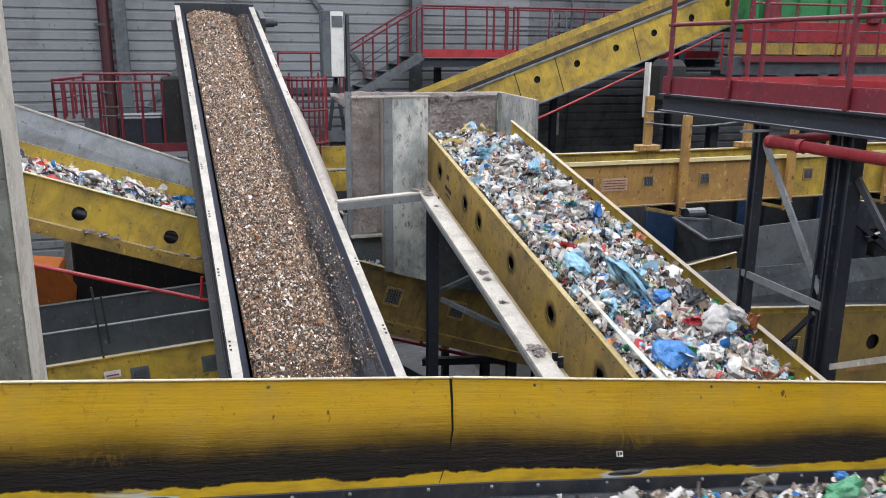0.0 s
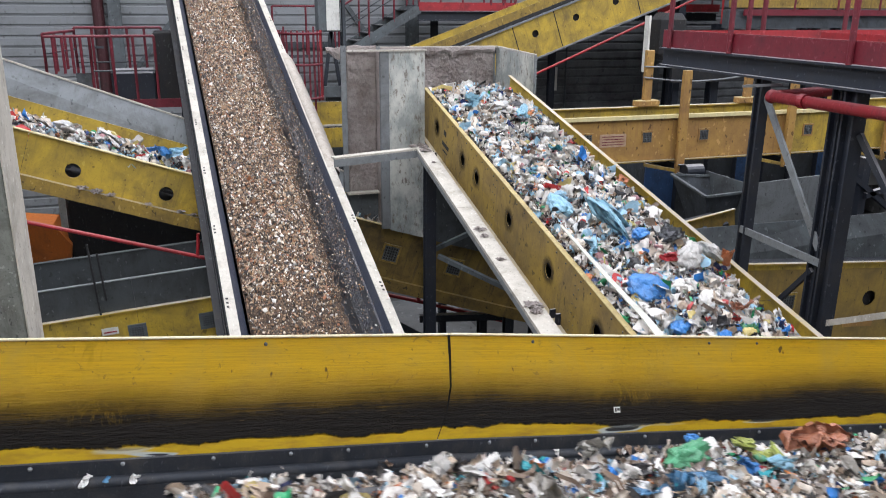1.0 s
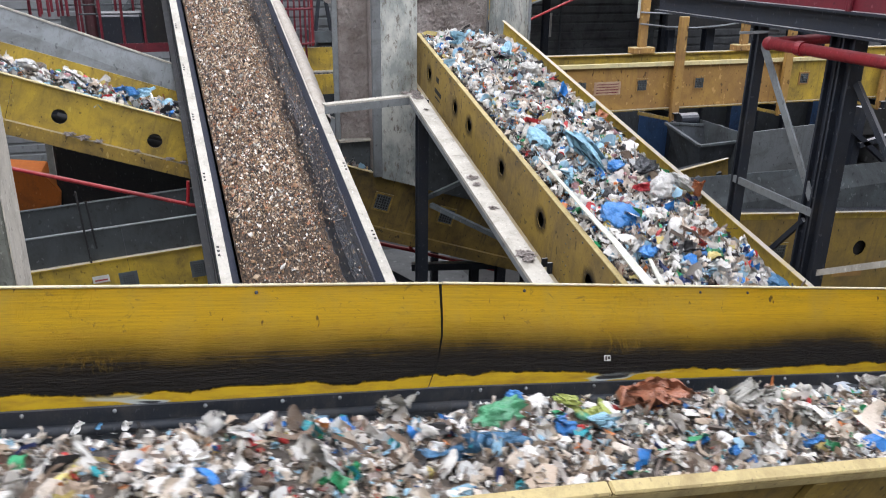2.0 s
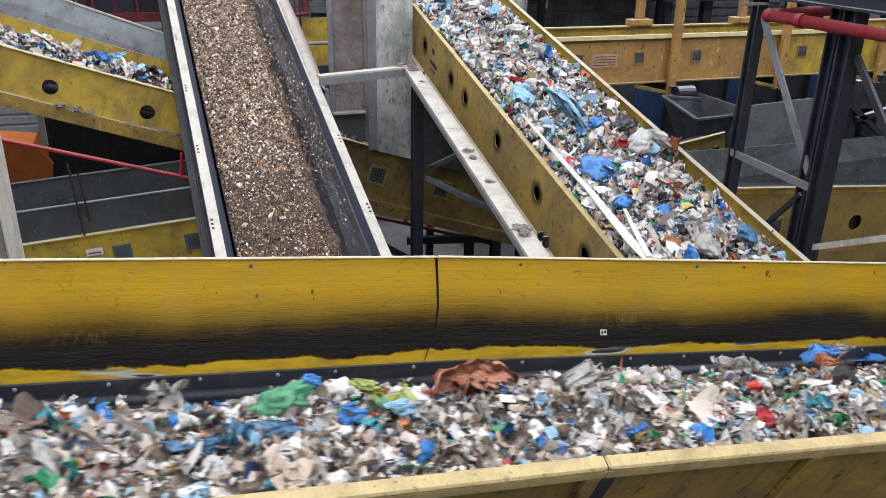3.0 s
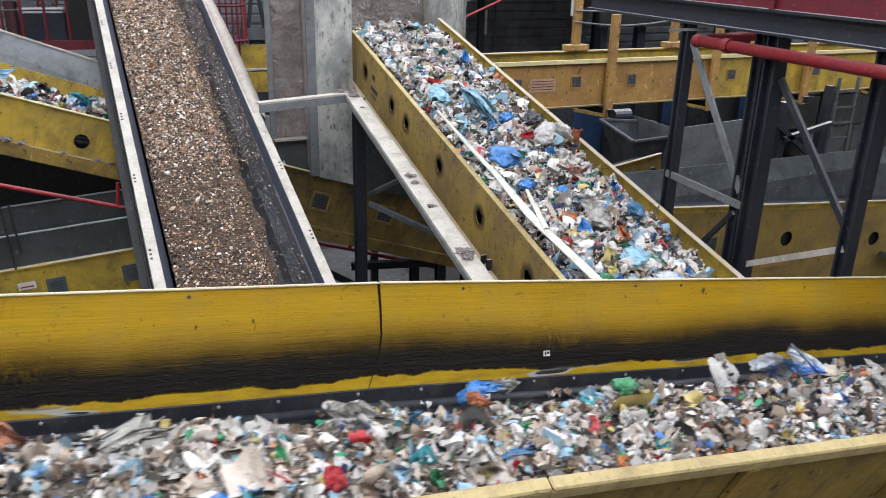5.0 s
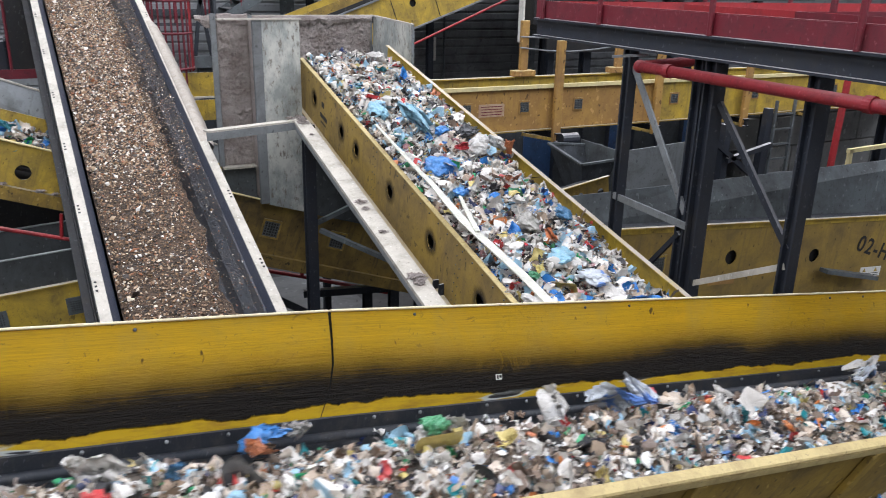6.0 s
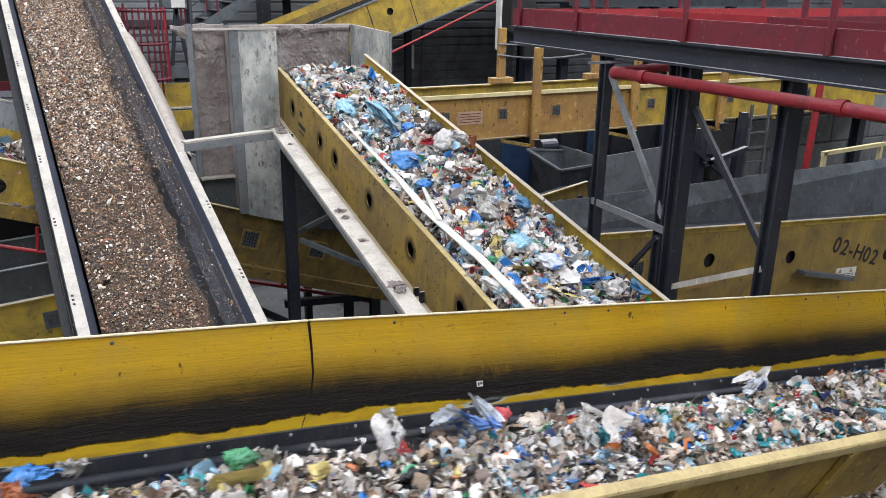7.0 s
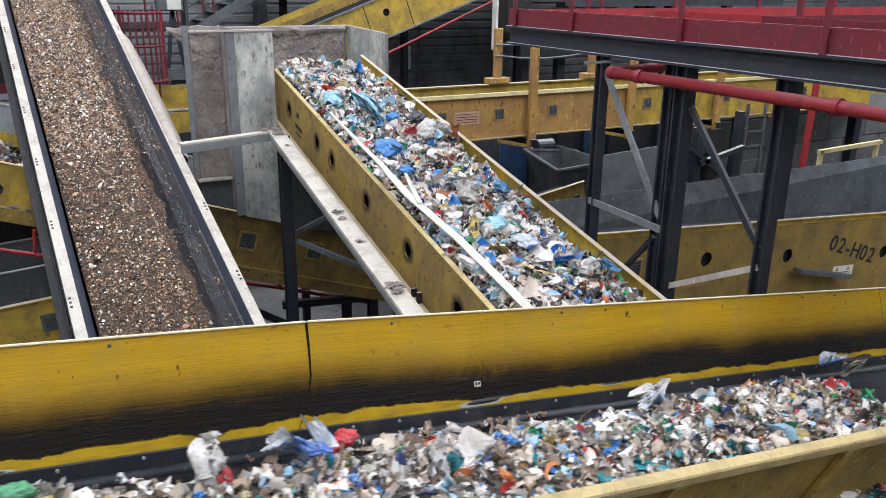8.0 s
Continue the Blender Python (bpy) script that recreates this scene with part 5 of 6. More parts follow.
# ---- machines at the right and below ----
def build_machines():
    # the near column at the left
    t = thing("near_column", "grey green chipped steel column with a beige flank", "column")
    part("shaft", box(-1.3, -0.752, 3.86, 4.2, 0, 9.5, 0.01), painted("chipped_grey_green", (0.2, 0.21, 0.18), (0.06, 0.055, 0.045), 0.75, 6.0, 0.6), t)
    part("flank", box(-0.75, -0.744, 3.862, 4.2, 0, 9.5), CREAM, t, "beige dusty flank")
    # open hopper
    t = thing("open_hopper", "dark grey open sheet hopper", "hopper")
    top, bot = [(6.93, 9.3), (7.6, 9.33), (7.85, 10.1), (6.88, 10.1)], [(7.1, 9.45), (7.45, 9.45), (7.55, 9.9), (7.1, 9.9)]
    for i in range(4):
        j = (i + 1) % 4
        zt = (E - 2.585, E - 2.565, E - 2.515, E - 2.42)
        pts = [(*top[i], zt[i]), (*top[j], zt[j]), (*bot[j], E - 3.1), (*bot[i], E - 3.1)]
        part("wall", plate(pts, 0.015, (0, 0, 1)), GREY_DARK, t)
        part("rim", bar(pts[0], pts[1], 0.05, 0.03), GREY, t)
    part("stand", box(7.1, 7.5, 9.5, 9.9, 0, E - 3.1), BLACK, t)
    part("motor", tube((7.2, 10.25, E - 2.42), (7.5, 10.25, E - 2.42), 0.1, 14), STEEL_DARK, t, "dark drive motor")
    # pale sheet bin
    t = thing("sheet_bin", "pale grey sheet bin leaning behind the columns", "bin")
    part("front", plate([(7.55, 9.2, E - 2.42), (8.75, 9.0, E - 2.3), (8.8, 9.0, E - 3.6), (7.55, 9.2, E - 3.6)], 0.02, (0, 1, 0)), GALV, t)
    part("side", plate([(7.55, 9.2, E - 2.42), (7.55, 10.2, E - 2.42), (7.55, 10.2, E - 3.6), (7.55, 9.2, E - 3.6)], 0.02, (1, 0, 0)), GREY, t)
    part("base", box(7.6, 8.7, 9.3, 10.2, 0, E - 3.6), GREY_DARK, t)
    # short yellow conveyor below the hopper
    t = thing("feed_conveyor", "low yellow feed conveyor with black holes", "conveyor", along((6.244, 8.7, E - 2.739), 9.3, "x"))
    part("side_panel", holed_panel(-0.4, 0.72, -0.36, 0.0, 0.0, 0.01, [(0.247, -0.17, 0.05), (0.58, -0.19, 0.05)]), YELLOW_DIRTY_SHADED, t)
    part("lip", box(-0.4, 0.72, -0.03, 0.02, 0.001, 0.015), YELLOW, t)
    part("belt", box(-0.4, 0.72, 0.02, 0.55, -0.2, -0.18), RUBBER, t)
    part("trough", box(-0.4, 0.9, -0.2, -0.18, -0.85, -0.42), GREY_DARK, t)
    part("stand", box(0.2, 0.8, 0.2, 0.7, -2.9, -0.4), BLACK, t)
    # grey enclosure far right with a ladder
    t = thing("machine_housing", "blue grey sheet machine housing", "machine")
    for k in range(8):
        x = 7.9 + k * 0.62
        part("panel", box(x, x + 0.6, 12.4, 12.43, 0.3, E - 1.9), GREY_DARK if k % 3 else BLUE_CRATE, t)
        part("stiffener", box(x + 0.6, x + 0.62, 12.3, 12.43, 0.3, E - 1.9), STEEL_DARK, t)
    part("body", box(7.9, 12.9, 12.45, 14.0, 0, E - 2.0), GREY_DARK, t)
    part("label", box(8.0, 8.12, 12.385, 12.395, E - 2.65, E - 2.5), YELLOW, t)
    t = thing("access_ladder", "grey steel access ladder beside dark frames", "ladder")
    for x in (11.65, 12.1):
        part("stile", bar((x, 10.1, 0), (x, 10.1, E - 2.0), 0.04, 0.05), GREY, t)
    for k in range(9):
        part("rung", bar((11.65, 10.1, 1.6 + k * 0.27), (12.1, 10.1, 1.6 + k * 0.27), 0.03, 0.03), GREY, t)
    t = thing("machine_stand", "dark steel support frame among the machines", "frame")
    for a, b, w in (((11.2, 10.0, 0), (11.35, 10.0, E - 2.1), 0.12), ((10.3, 9.9, 0), (10.3, 9.9, E - 2.3), 0.14), ((10.3, 9.8, E - 2.9), (11.3, 9.8, E - 2.7), 0.08), ((9.6, 9.8, E - 2.3), (11.2, 9.8, E - 3.4), 0.08)):
        part("member", bar(a, b, w, w), STEEL_DARK, t)
    whole("red_riser", tube((12.45, 9.5, 0.0), (12.6, 9.5, E - 1.4), 0.06, 12), RED_BRIGHT, "bright red upright pipe", "pipe")
    t = thing("concrete_blocks", "stacked grey concrete blocks behind the machines", "wall")
    for r in range(6):
        for k in range(7):
            x = 12.6 + k * 1.32 + (0.6 if r % 2 else 0)
            part("block", box(x, x + 1.3, 12.0, 12.7, r * 0.66, r * 0.66 + 0.645, 0.02), CONCRETE, t)
    t = thing("cream_frame", "pale yellow tubular frame on the conveyor skirt", "frame")
    part("rail", bar((10.9, 8.0, E - 2.42), (12.4, 8.0, E - 2.38), 0.06, 0.06), CREAM_YELLOW, t)
    for x in (10.95, 12.3):
        part("foot", bar((x, 8.0, 0), (x, 8.0, E - 2.4), 0.06, 0.06), CREAM_YELLOW, t)
    # upper right: green and red machine
    t = thing("green_machine", "green machine with red beams and red motors", "machine")
    part("body", box(11.6, 17.0, 14.6, 16.5, E + 0.45, E + 2.6, 0.03), GREEN, t)
    for k in range(6):
        part("rib", box(11.8 + k * 0.8, 11.86 + k * 0.8, 14.52, 14.6, E + 0.45, E + 2.6), GREEN, t)
    part("red_beam", box(11.2, 17.0, 14.3, 14.5, E + 0.2, E + 0.62, 0.01), RED_PIPE, t)
    part("yellow_beam", box(10.8, 17.0, 14.25, 14.4, E - 0.05, E + 0.18), YELLOW_DIRTY_SHADED, t)
    part("grey_beam", box(10.6, 17.0, 14.1, 14.3, E - 0.45, E - 0.1), GREY_DARK, t)
    part("red_rail", box(10.9, 17.0, 14.0, 14.05, E - 0.2, E - 0.08), RED, t)
    for x in (11.75, 14.4):
        bm = tube((x, 14.3, E + 0.62), (x, 14.3, E + 1.0), 0.16, 14)
        tube((x, 14.3, E + 1.0), (x, 14.3, E + 1.1), 0.12, 14, bm)
        part("motor", bm, RED, t, "dark red motor")
    railing(t, (11.0, 14.0, E - 0.1), (16.5, 14.0, E - 0.1), 1.05, 5, RED)
    for x in (11.4, 14.0, 16.6):
        part("leg", ibeam((x, 15.5, 0), (x, 15.5, E - 0.4), 0.2, 0.2), STEEL_DARK, t)
    part("mesh_wall", box(10.0, 12.6, 15.0, 15.05, E - 1.6, E - 0.5), BLACK, t)
    t = thing("pale_hatch", "bright gap with a curved yellow hood at the dark wall", "window")
    part("pane", box(9.35, 9.55, Y1 - 0.04, Y1 - 0.02, E - 2.2, E - 1.6), WHITE, t)
    t = thing("curved_hood", "yellow brown curved hood with a bright edge", "hood")
    part("hood", box(8.55, 9.1, 13.2, 13.8, E - 1.0, E - 0.15, 0.12), BLACK, t)
    part("edge", box(8.2, 8.24, 13.15, 13.3, E - 1.2, E - 0.2), WHITE, t)
    part("post", ibeam((8.42, 13.4, 0), (8.42, 13.4, E - 1.3), 0.14, 0.14), STEEL_DARK, t)
    # below at the left: orange guard, red handrail, dark machinery
    t = thing("orange_guard", "orange sheet machine guard beside dark machinery", "machine")
    part("guard", plate([(-3.2, 11.5, E - 2.7), (-1.75, 11.5, E - 2.9), (-1.55, 11.5, E - 3.2), (-1.62, 11.5, E - 3.6), (-3.2, 11.5, E - 3.6)], 0.6, (0, 1, 0)), ORANGE, t)
    part("dark_body", box(-1.6, 0.2, 11.6, 12.6, E - 3.6, E - 2.3, 0.05), BLACK, t)
    part("base", box(-3.2, 0.2, 11.6, 12.6, 0, E - 3.6), BLACK, t)
    part("white_post", box(-1.62, -1.54, 11.3, 11.36, E - 2.9, E - 2.35), WHITE, t)
    t = thing("red_handrail", "sloping red tubular handrail", "handrail")
    part("rail", tube((-2.2, 8.9, E - 2.0), (0.14, 8.9, E - 2.74), 0.022, 10), RED_BRIGHT, t)
    part("post", tube((0.05, 8.9, E - 2.72), (0.08, 8.9, E - 2.45), 0.018, 8), RED_BRIGHT, t)
    part("post", tube((-2.2, 8.9, E - 3.0), (-2.2, 8.9, E - 2.0), 0.02, 8), RED_BRIGHT, t)
    for a, b in (((-0.98, 8.25, E - 2.3), (-0.93, 8.25, E - 3.05)), ((-0.9, 8.25, E - 2.4), (-0.86, 8.25, E - 2.9))):
        whole("hanging_cable", tube(a, b, 0.011, 6), BLACK, "thin black cable hanging down", "cable", group="hanging cables")
    t = thing("machine_stand", "dark grey frame standing below the conveyors", "frame")
    for a, b, w in (((0.6, 11.6, 0), (0.6, 11.6, E - 2.5), 0.14), ((-0.6, 12.8, E - 2.5), (0.9, 12.8, E - 2.5), 0.12), ((-1.0, 13.2, E - 3.1), (1.0, 13.2, E - 3.0), 0.1), ((-0.3, 12.7, 0), (-0.3, 12.7, E - 2.4), 0.1)):
        part("member", bar(a, b, w, w), GREY_DARK, t)
    whole("pale_duct", box(-0.5, 1.2, 13.0, 13.6, E - 3.1, E - 2.75, 0.03), GALV, "pale zinc duct low between machines", "duct")
    # low frames and red pipes on the floor below the chute
    t = thing("floor_pipe", "red sprinkler pipe running low over the floor", "pipe")
    part("run", pipe([(2.2, 10.9, E - 4.0), (3.1, 10.6, E - 4.2), (4.3, 10.2, E - 4.5)], 0.03, 8), RED_BRIGHT, t)
    part("tee", pipe([(3.1, 10.6, E - 4.2), (3.1, 10.6, E - 4.0)], 0.03, 8), RED_BRIGHT, t)
    t = thing("machine_stand", "dark steel frame low over the floor", "frame")
    for a, b in (((1.8, 11.2, E - 3.8), (4.6, 11.2, E - 4.1)), ((1.8, 12.0, E - 4.4), (4.8, 12.0, E - 4.4)), ((2.3, 11.2, 0), (2.3, 11.2, E - 3.8)), ((3.6, 11.0, 0), (3.6, 11.0, E - 4.0)), ((1.9, 10.4, E - 3.9), (3.4, 11.6, E - 5.2)), ((3.0, 10.2, E - 4.3), (4.6, 9.6, E - 4.2))):
        part("member", bar(a, b, 0.1, 0.1), STEEL_DARK, t)
    whole("pale_slab", box(1.5, 5.0, 12.4, 15.0, 0.02, 0.12), CONCRETE, "pale grey concrete plinth on the floor", "plinth")


build_hall()
FRONT_Z = build_front()
build_fines_conveyor()
build_waste_conveyor()
build_chute()
build_cross_conveyor()
build_low_conveyor()
build_bridge_conveyor()
build_lettered_conveyor()
build_platform()
build_back()
build_machines()


# ---- dirt lying about on trays and ledges ----
def build_clumps():
    rng = np.random.default_rng(5)
    a, b = Vector((2.56, 8.55, E - 1.555)), Vector((2.42, 4.3, E - 2.42))
    spots = [(a.lerp(b, f), r) for f, r in ((0.02, 0.06), (0.0, 0.05), (0.1, 0.025), (0.47, 0.05), (0.5, 0.04), (0.6, 0.035), (0.77, 0.07), (0.79, 0.05), (0.9, 0.03))]
    spots += [(M3 @ Vector((u, -0.04, -0.44)), r) for u, r in ((-1.0, 0.06), (-0.85, 0.07), (-0.7, 0.05), (-0.3, 0.04), (0.05, 0.05), (0.2, 0.04), (-1.9, 0.05))]
    spots += [(Vector((2.45, 8.6, E - 1.54)), 0.05), (Vector((2.6, 8.72, E - 1.56)), 0.055)]
    for i, (p, r) in enumerate(spots):
        bm = bmesh.new()
        r *= 0.75
        bmesh.ops.create_icosphere(bm, subdivisions=4, radius=r)
        for v in bm.verts:
            k = 0.4 + 1.5 * abs(noise.noise(v.co * (3.0 / r) * 0.8 + Vector((i * 3.1, 0, 0)))) + 0.15 * rng.random()
            v.co = Vector((v.co.x * k * 1.3, v.co.y * k * 1.3, v.co.z * k * 0.4))
        whole("dirt_clump", bm, CAKED, "grey brown clump of fibres lying on a steel ledge", "dirt", Matrix.Translation(p), group="fibre clumps")


build_clumps()


# ---- scraps that stick along the belt's edge while the load slides by ----
def build_stuck_scraps():
    rng = np.random.default_rng(77)
    m = front_pose(0.0, FRONT_Z, True)
    n = front_pose(0.0, FRONT_Z, False)
    brown, pale, blue = film_mat("stuck_brown_scrap", (0.26, 0.17, 0.11)), film_mat("stuck_pale_scrap", (0.66, 0.64, 0.6)), film_mat("stuck_blue_scrap", (0.08, 0.25, 0.42))
    spots = [(-1.515, 0.065, pale), (-1.44, 0.04, blue), (-1.342, 0.08, pale), (0.465, 0.05, pale), (0.14, 0.06, pale), (-0.34, 0.05, brown), (1.1, 0.05, pale)]
    spots += [(0.75 + 0.42 * rng.random(), rng.uniform(0.03, 0.055), brown if rng.random() < 0.75 else pale) for _ in range(16)]
    for u, size, mat in spots:
        v, f = sheet_template(rng, 10, 8)
        v = v / np.abs(v).max(0) * 0.5 * np.array((size, size * 0.8, size * 0.6))
        me = bpy.data.meshes.new("stuck_scrap")
        me.from_pydata(v.tolist(), [], f)
        me.materials.append(mat)
        ob = tagged(new("stuck_scrap", me), "small crumpled scrap caught on the black belt edge", "scrap", "scraps on the belt edge")
        ob.matrix_world = (m if u > 0 else n) @ pose(u, 2.925 + rng.uniform(-0.02, 0.02), -0.06 + size * 0.25, 0, 0, rng.uniform(0, 360))


# ---- the loads on the belts ----
def sheet_template(rng, n=5, folds=4):
    """A scrap of film or paper, folded and crumpled along a few random creases, about one unit across."""
    g = np.linspace(-1, 1, n)
    x, y = np.meshgrid(g, g, indexing="ij")
    r = np.maximum(np.abs(x), np.abs(y))
    a = np.arctan2(y, x)
    blend = rng.uniform(0.2, 0.9)
    round_r = r * (1 - blend) * np.hypot(x, y) / np.maximum(r, 1e-6) + r * blend
    edge = 1 + sum(rng.uniform(-0.16, 0.16) * np.sin(k * a + rng.uniform(0, 6.28)) for k in (1, 2, 3))
    v = np.stack([0.5 * round_r * np.cos(a) * edge, 0.5 * round_r * np.sin(a) * edge * rng.uniform(0.55, 1.0), np.zeros_like(x)], -1).reshape(-1, 3)
    for _ in range(folds):
        t = rng.uniform(0, 6.28)
        axis = np.array([math.cos(t), math.sin(t), rng.normal(0, 0.3)])
        axis /= np.linalg.norm(axis)
        side = np.cross(axis, rng.normal(0, 1, 3))
        side /= np.linalg.norm(side)
        p = v[rng.integers(len(v))] * 0.6
        d = (v - p) @ side
        turn = rng.normal(0, 0.95)
        rot = np.array(Matrix.Rotation(turn, 3, Vector(axis)))
        m = d > 0
        v[m] = (v[m] - p) @ rot.T + p
    v += rng.normal(0, 0.016, v.shape)
    v -= v.mean(0)
    v[:, 2] *= 0.8
    f = [(i * n + j, i * n + j + 1, (i + 1) * n + j + 1, (i + 1) * n + j) for i in range(n - 1) for j in range(n - 1)]
    return v, f


def lump_template(rng, level=1, crease=0.35):
    """A crumpled bag or ball, about one unit across."""
    bm = bmesh.new()
    bmesh.ops.create_icosphere(bm, subdivisions=level, radius=0.5)
    bm.verts.ensure_lookup_table()
    v = np.array([q.co[:] for q in bm.verts])
    f = [tuple(w.index for w in q.verts) for q in bm.faces]
    bm.free()
    for _ in range(3 + 2 * level):
        d = rng.standard_normal(3)
        d /= np.linalg.norm(d)
        w = np.abs(np.sin(rng.uniform(4, 11) * (v @ d) + rng.uniform(0, 6)))
        v = v * (1 - crease * 0.35 * w[:, None])
    v *= 1 + (0.12 if level < 3 else 0.015) * rng.standard_normal((len(v), 1))
    v *= rng.uniform(0.45, 1.1, 3)
    return v, f


def shard_template(rng):
    """A chip of card, wood or hard plastic."""
    a, b, c = rng.uniform(0.3, 0.5), rng.uniform(0.12, 0.45), rng.uniform(0.02, 0.12)
    v = np.array([(sx * a, sy * b, sz * c) for sx in (-1, 1) for sy in (-1, 1) for sz in (-1, 1)]) * rng.uniform(0.8, 1.2, (8, 3))
    f = [(0, 1, 3, 2), (4, 6, 7, 5), (0, 4, 5, 1), (2, 3, 7, 6), (0, 2, 6, 4), (1, 5, 7, 3)]
    return v, f


def strip_template(rng):
    n = 6
    v, f = [], []
    p, a = np.zeros(2), rng.uniform(0, 6)
    for i in range(n):
        w = 0.05 + 0.03 * rng.random()
        v += [(p[0] - w * math.sin(a), p[1] + w * math.cos(a), 0.1 * rng.random()), (p[0] + w * math.sin(a), p[1] - w * math.cos(a), 0.1 * rng.random())]
        p = p + 0.2 * np.array([math.cos(a), math.sin(a)])
        a += rng.uniform(-0.9, 0.9)
        if i:
            f.append((2 * i - 2, 2 * i - 1, 2 * i + 1, 2 * i))
    v = np.array(v)
    v[:, :2] -= v[:, :2].mean(0)
    return v, f


RNG = np.random.default_rng(11)
SHEETS = [sheet_template(RNG, 6, 5) for _ in range(48)]
SHEETS_FINE = [sheet_template(RNG, 9, 7) for _ in range(24)]
LUMPS = [lump_template(RNG, 2, 0.7) for _ in range(24)]
def crumpled_template(rng):
    """A soft crumpled bag, about one unit across."""
    v, f = lump_template(rng, 4, 0.2)
    off = rng.uniform(0, 50)
    k = np.array([0.34 * abs(noise.noise((x * 4 + off, y * 4, z * 4))) + 0.34 * abs(noise.noise((x * 9, y * 9 + off, z * 9))) + 0.24 * abs(noise.noise((x * 20, y * 20, z * 20 + off))) for x, y, z in v.tolist()])
    v = v * (1.25 - k)[:, None]
    return v + 0.12 * np.sin(v[:, [1, 2, 0]] * rng.uniform(3, 6, 3) + rng.uniform(0, 6, 3)), f


SOFT = [crumpled_template(RNG) for _ in range(16)]
SHARDS = [shard_template(RNG) for _ in range(14)]
STRIPS = [strip_template(RNG) for _ in range(8)]


def turn_matrix(rng, tilt):
    e = Euler((rng.normal(0, tilt), rng.normal(0, tilt), rng.uniform(0, 6.2832)))
    return np.array(e.to_matrix())


class Pile:
    """Gathers many scraps into one mesh with a few materials."""

    def __init__(self):
        self.v, self.f, self.mi, self.n = [], [], [], 0

    def add(self, tpl, pos, size, rot, mat):
        v, f = tpl
        self.v.append((v * size) @ rot.T + pos)
        self.f += [tuple(i + self.n for i in q) for q in f]
        self.mi += [mat] * len(f)
        self.n += len(v)

    def grid(self, us, vs, height, mat):
        k = len(vs)
        pts = [(u, y, height(u, y)) for u in us for y in vs]
        self.v.append(np.array(pts))
        self.f += [(self.n + i * k + j, self.n + i * k + j + 1, self.n + (i + 1) * k + j + 1, self.n + (i + 1) * k + j) for i in range(len(us) - 1) for j in range(k - 1)]
        self.mi += [mat] * ((len(us) - 1) * (k - 1))
        self.n += len(pts)

    def object(self, name, mats, m, label, category, group=""):
        me = bpy.data.meshes.new(name)
        me.from_pydata(np.concatenate(self.v).tolist(), [], self.f)
        for q in mats:
            me.materials.append(q)
        me.polygons.foreach_set("material_index", self.mi)
        me.polygons.foreach_set("use_smooth", [m_ in (1, 3) for m_ in self.mi])
        me.update()
        ob = new(name, me)
        ob.matrix_world = m
        return tagged(ob, label, category, group, "stuff")


def scatter(pile, rng, n, u0, u1, v0, v1, height, small, large, tilt=0.55, keep=None):
    """Scraps of all kinds over the bed: many small, few large."""
    for _ in range(n):
        u, y = rng.uniform(u0, u1), rng.uniform(v0, v1)
        if keep and not keep(u, y, rng):
            continue
        k = rng.random()
        s = small * (large / small) ** (rng.random() ** 1.7)
        if k < 0.5:
            tpl, mat = SHEETS[rng.integers(len(SHEETS))], (1 if rng.random() < 0.5 else 3)
        elif k < 0.66:
            tpl, mat, s = SHEETS_FINE[rng.integers(len(SHEETS_FINE))], (1 if rng.random() < 0.7 else 3), s * 1.25
        elif k < 0.75:
            tpl, mat = LUMPS[rng.integers(len(LUMPS))], (1, 2, 3)[rng.integers(3)]
        elif k < 0.88:
            tpl, mat, s = SHARDS[rng.integers(len(SHARDS))], (2 if rng.random() < 0.6 else 1), s * 0.6
        else:
            tpl, mat, s = STRIPS[rng.integers(len(STRIPS))], (1 if rng.random() < 0.5 else 2), s * 1.4
        pile.add(tpl, np.array((u, y, height(u, y) + s * rng.uniform(-0.08, 0.28))), s * rng.uniform(0.75, 1.25, 3), turn_matrix(rng, tilt), mat)


def scatter_soft(pile, rng, n, u0, u1, v0, v1, height, small, large):
    """Crumpled bags half sunk in the load."""
    for _ in range(n):
        u, y = rng.uniform(u0, u1), rng.uniform(v0, v1)
        s = small * (large / small) ** rng.random()
        pile.add(SOFT[rng.integers(len(SOFT))], np.array((u, y, height(u, y) + s * rng.uniform(-0.05, 0.14))), s * rng.uniform(0.6, 1.2, 3) * np.array((1.0, 1.0, 0.75)), turn_matrix(rng, 0.5), 1 if rng.random() < 0.25 else 3)


WASTE_MATS = (BED_WASTE, WASTE, WASTE_SOIL, WASTE_PALE)
MOVERS = []          # (object, base pose, speed along, head or None)


# the load of the front trough, moving to the left and up
FRONT_SLOPE = -math.degrees(math.atan(0.124))
MF = along((FRONT_SEAM, 0.0, E + FRONT_Z - 0.075), FRONT_SLOPE, "x")
FRONT_SPEED = -0.86
FRONT_WAY = ((0.0, 0.0), (3.5, 3.01), (4.5, 3.82), (8.0, 6.43))      # the belt slows: seconds, metres gone
FRONT_TIP = 0.72 - FRONT_SEAM        # where the load begins


def front_height(u, y):
    mid = (y - 2.3) / 0.62
    crown = 0.115 * max(0.0, 1 - mid * mid)
    far = max(0.0, (y - 2.62) / 0.3)
    crown -= 0.08 * far * far * (0.6 + 0.8 * noise.noise((u * 0.8, 3.3, 0)))
    bumps = 0.05 * noise.noise((u * 2.6, y * 3.2, 0.3)) + 0.03 * noise.noise((u * 7.5, y * 8.0, 4.1))
    front = min(1.0, max(0.0, (u - FRONT_TIP + 0.1) / 0.7))
    return -0.02 + front * (crown + bumps + 0.03)


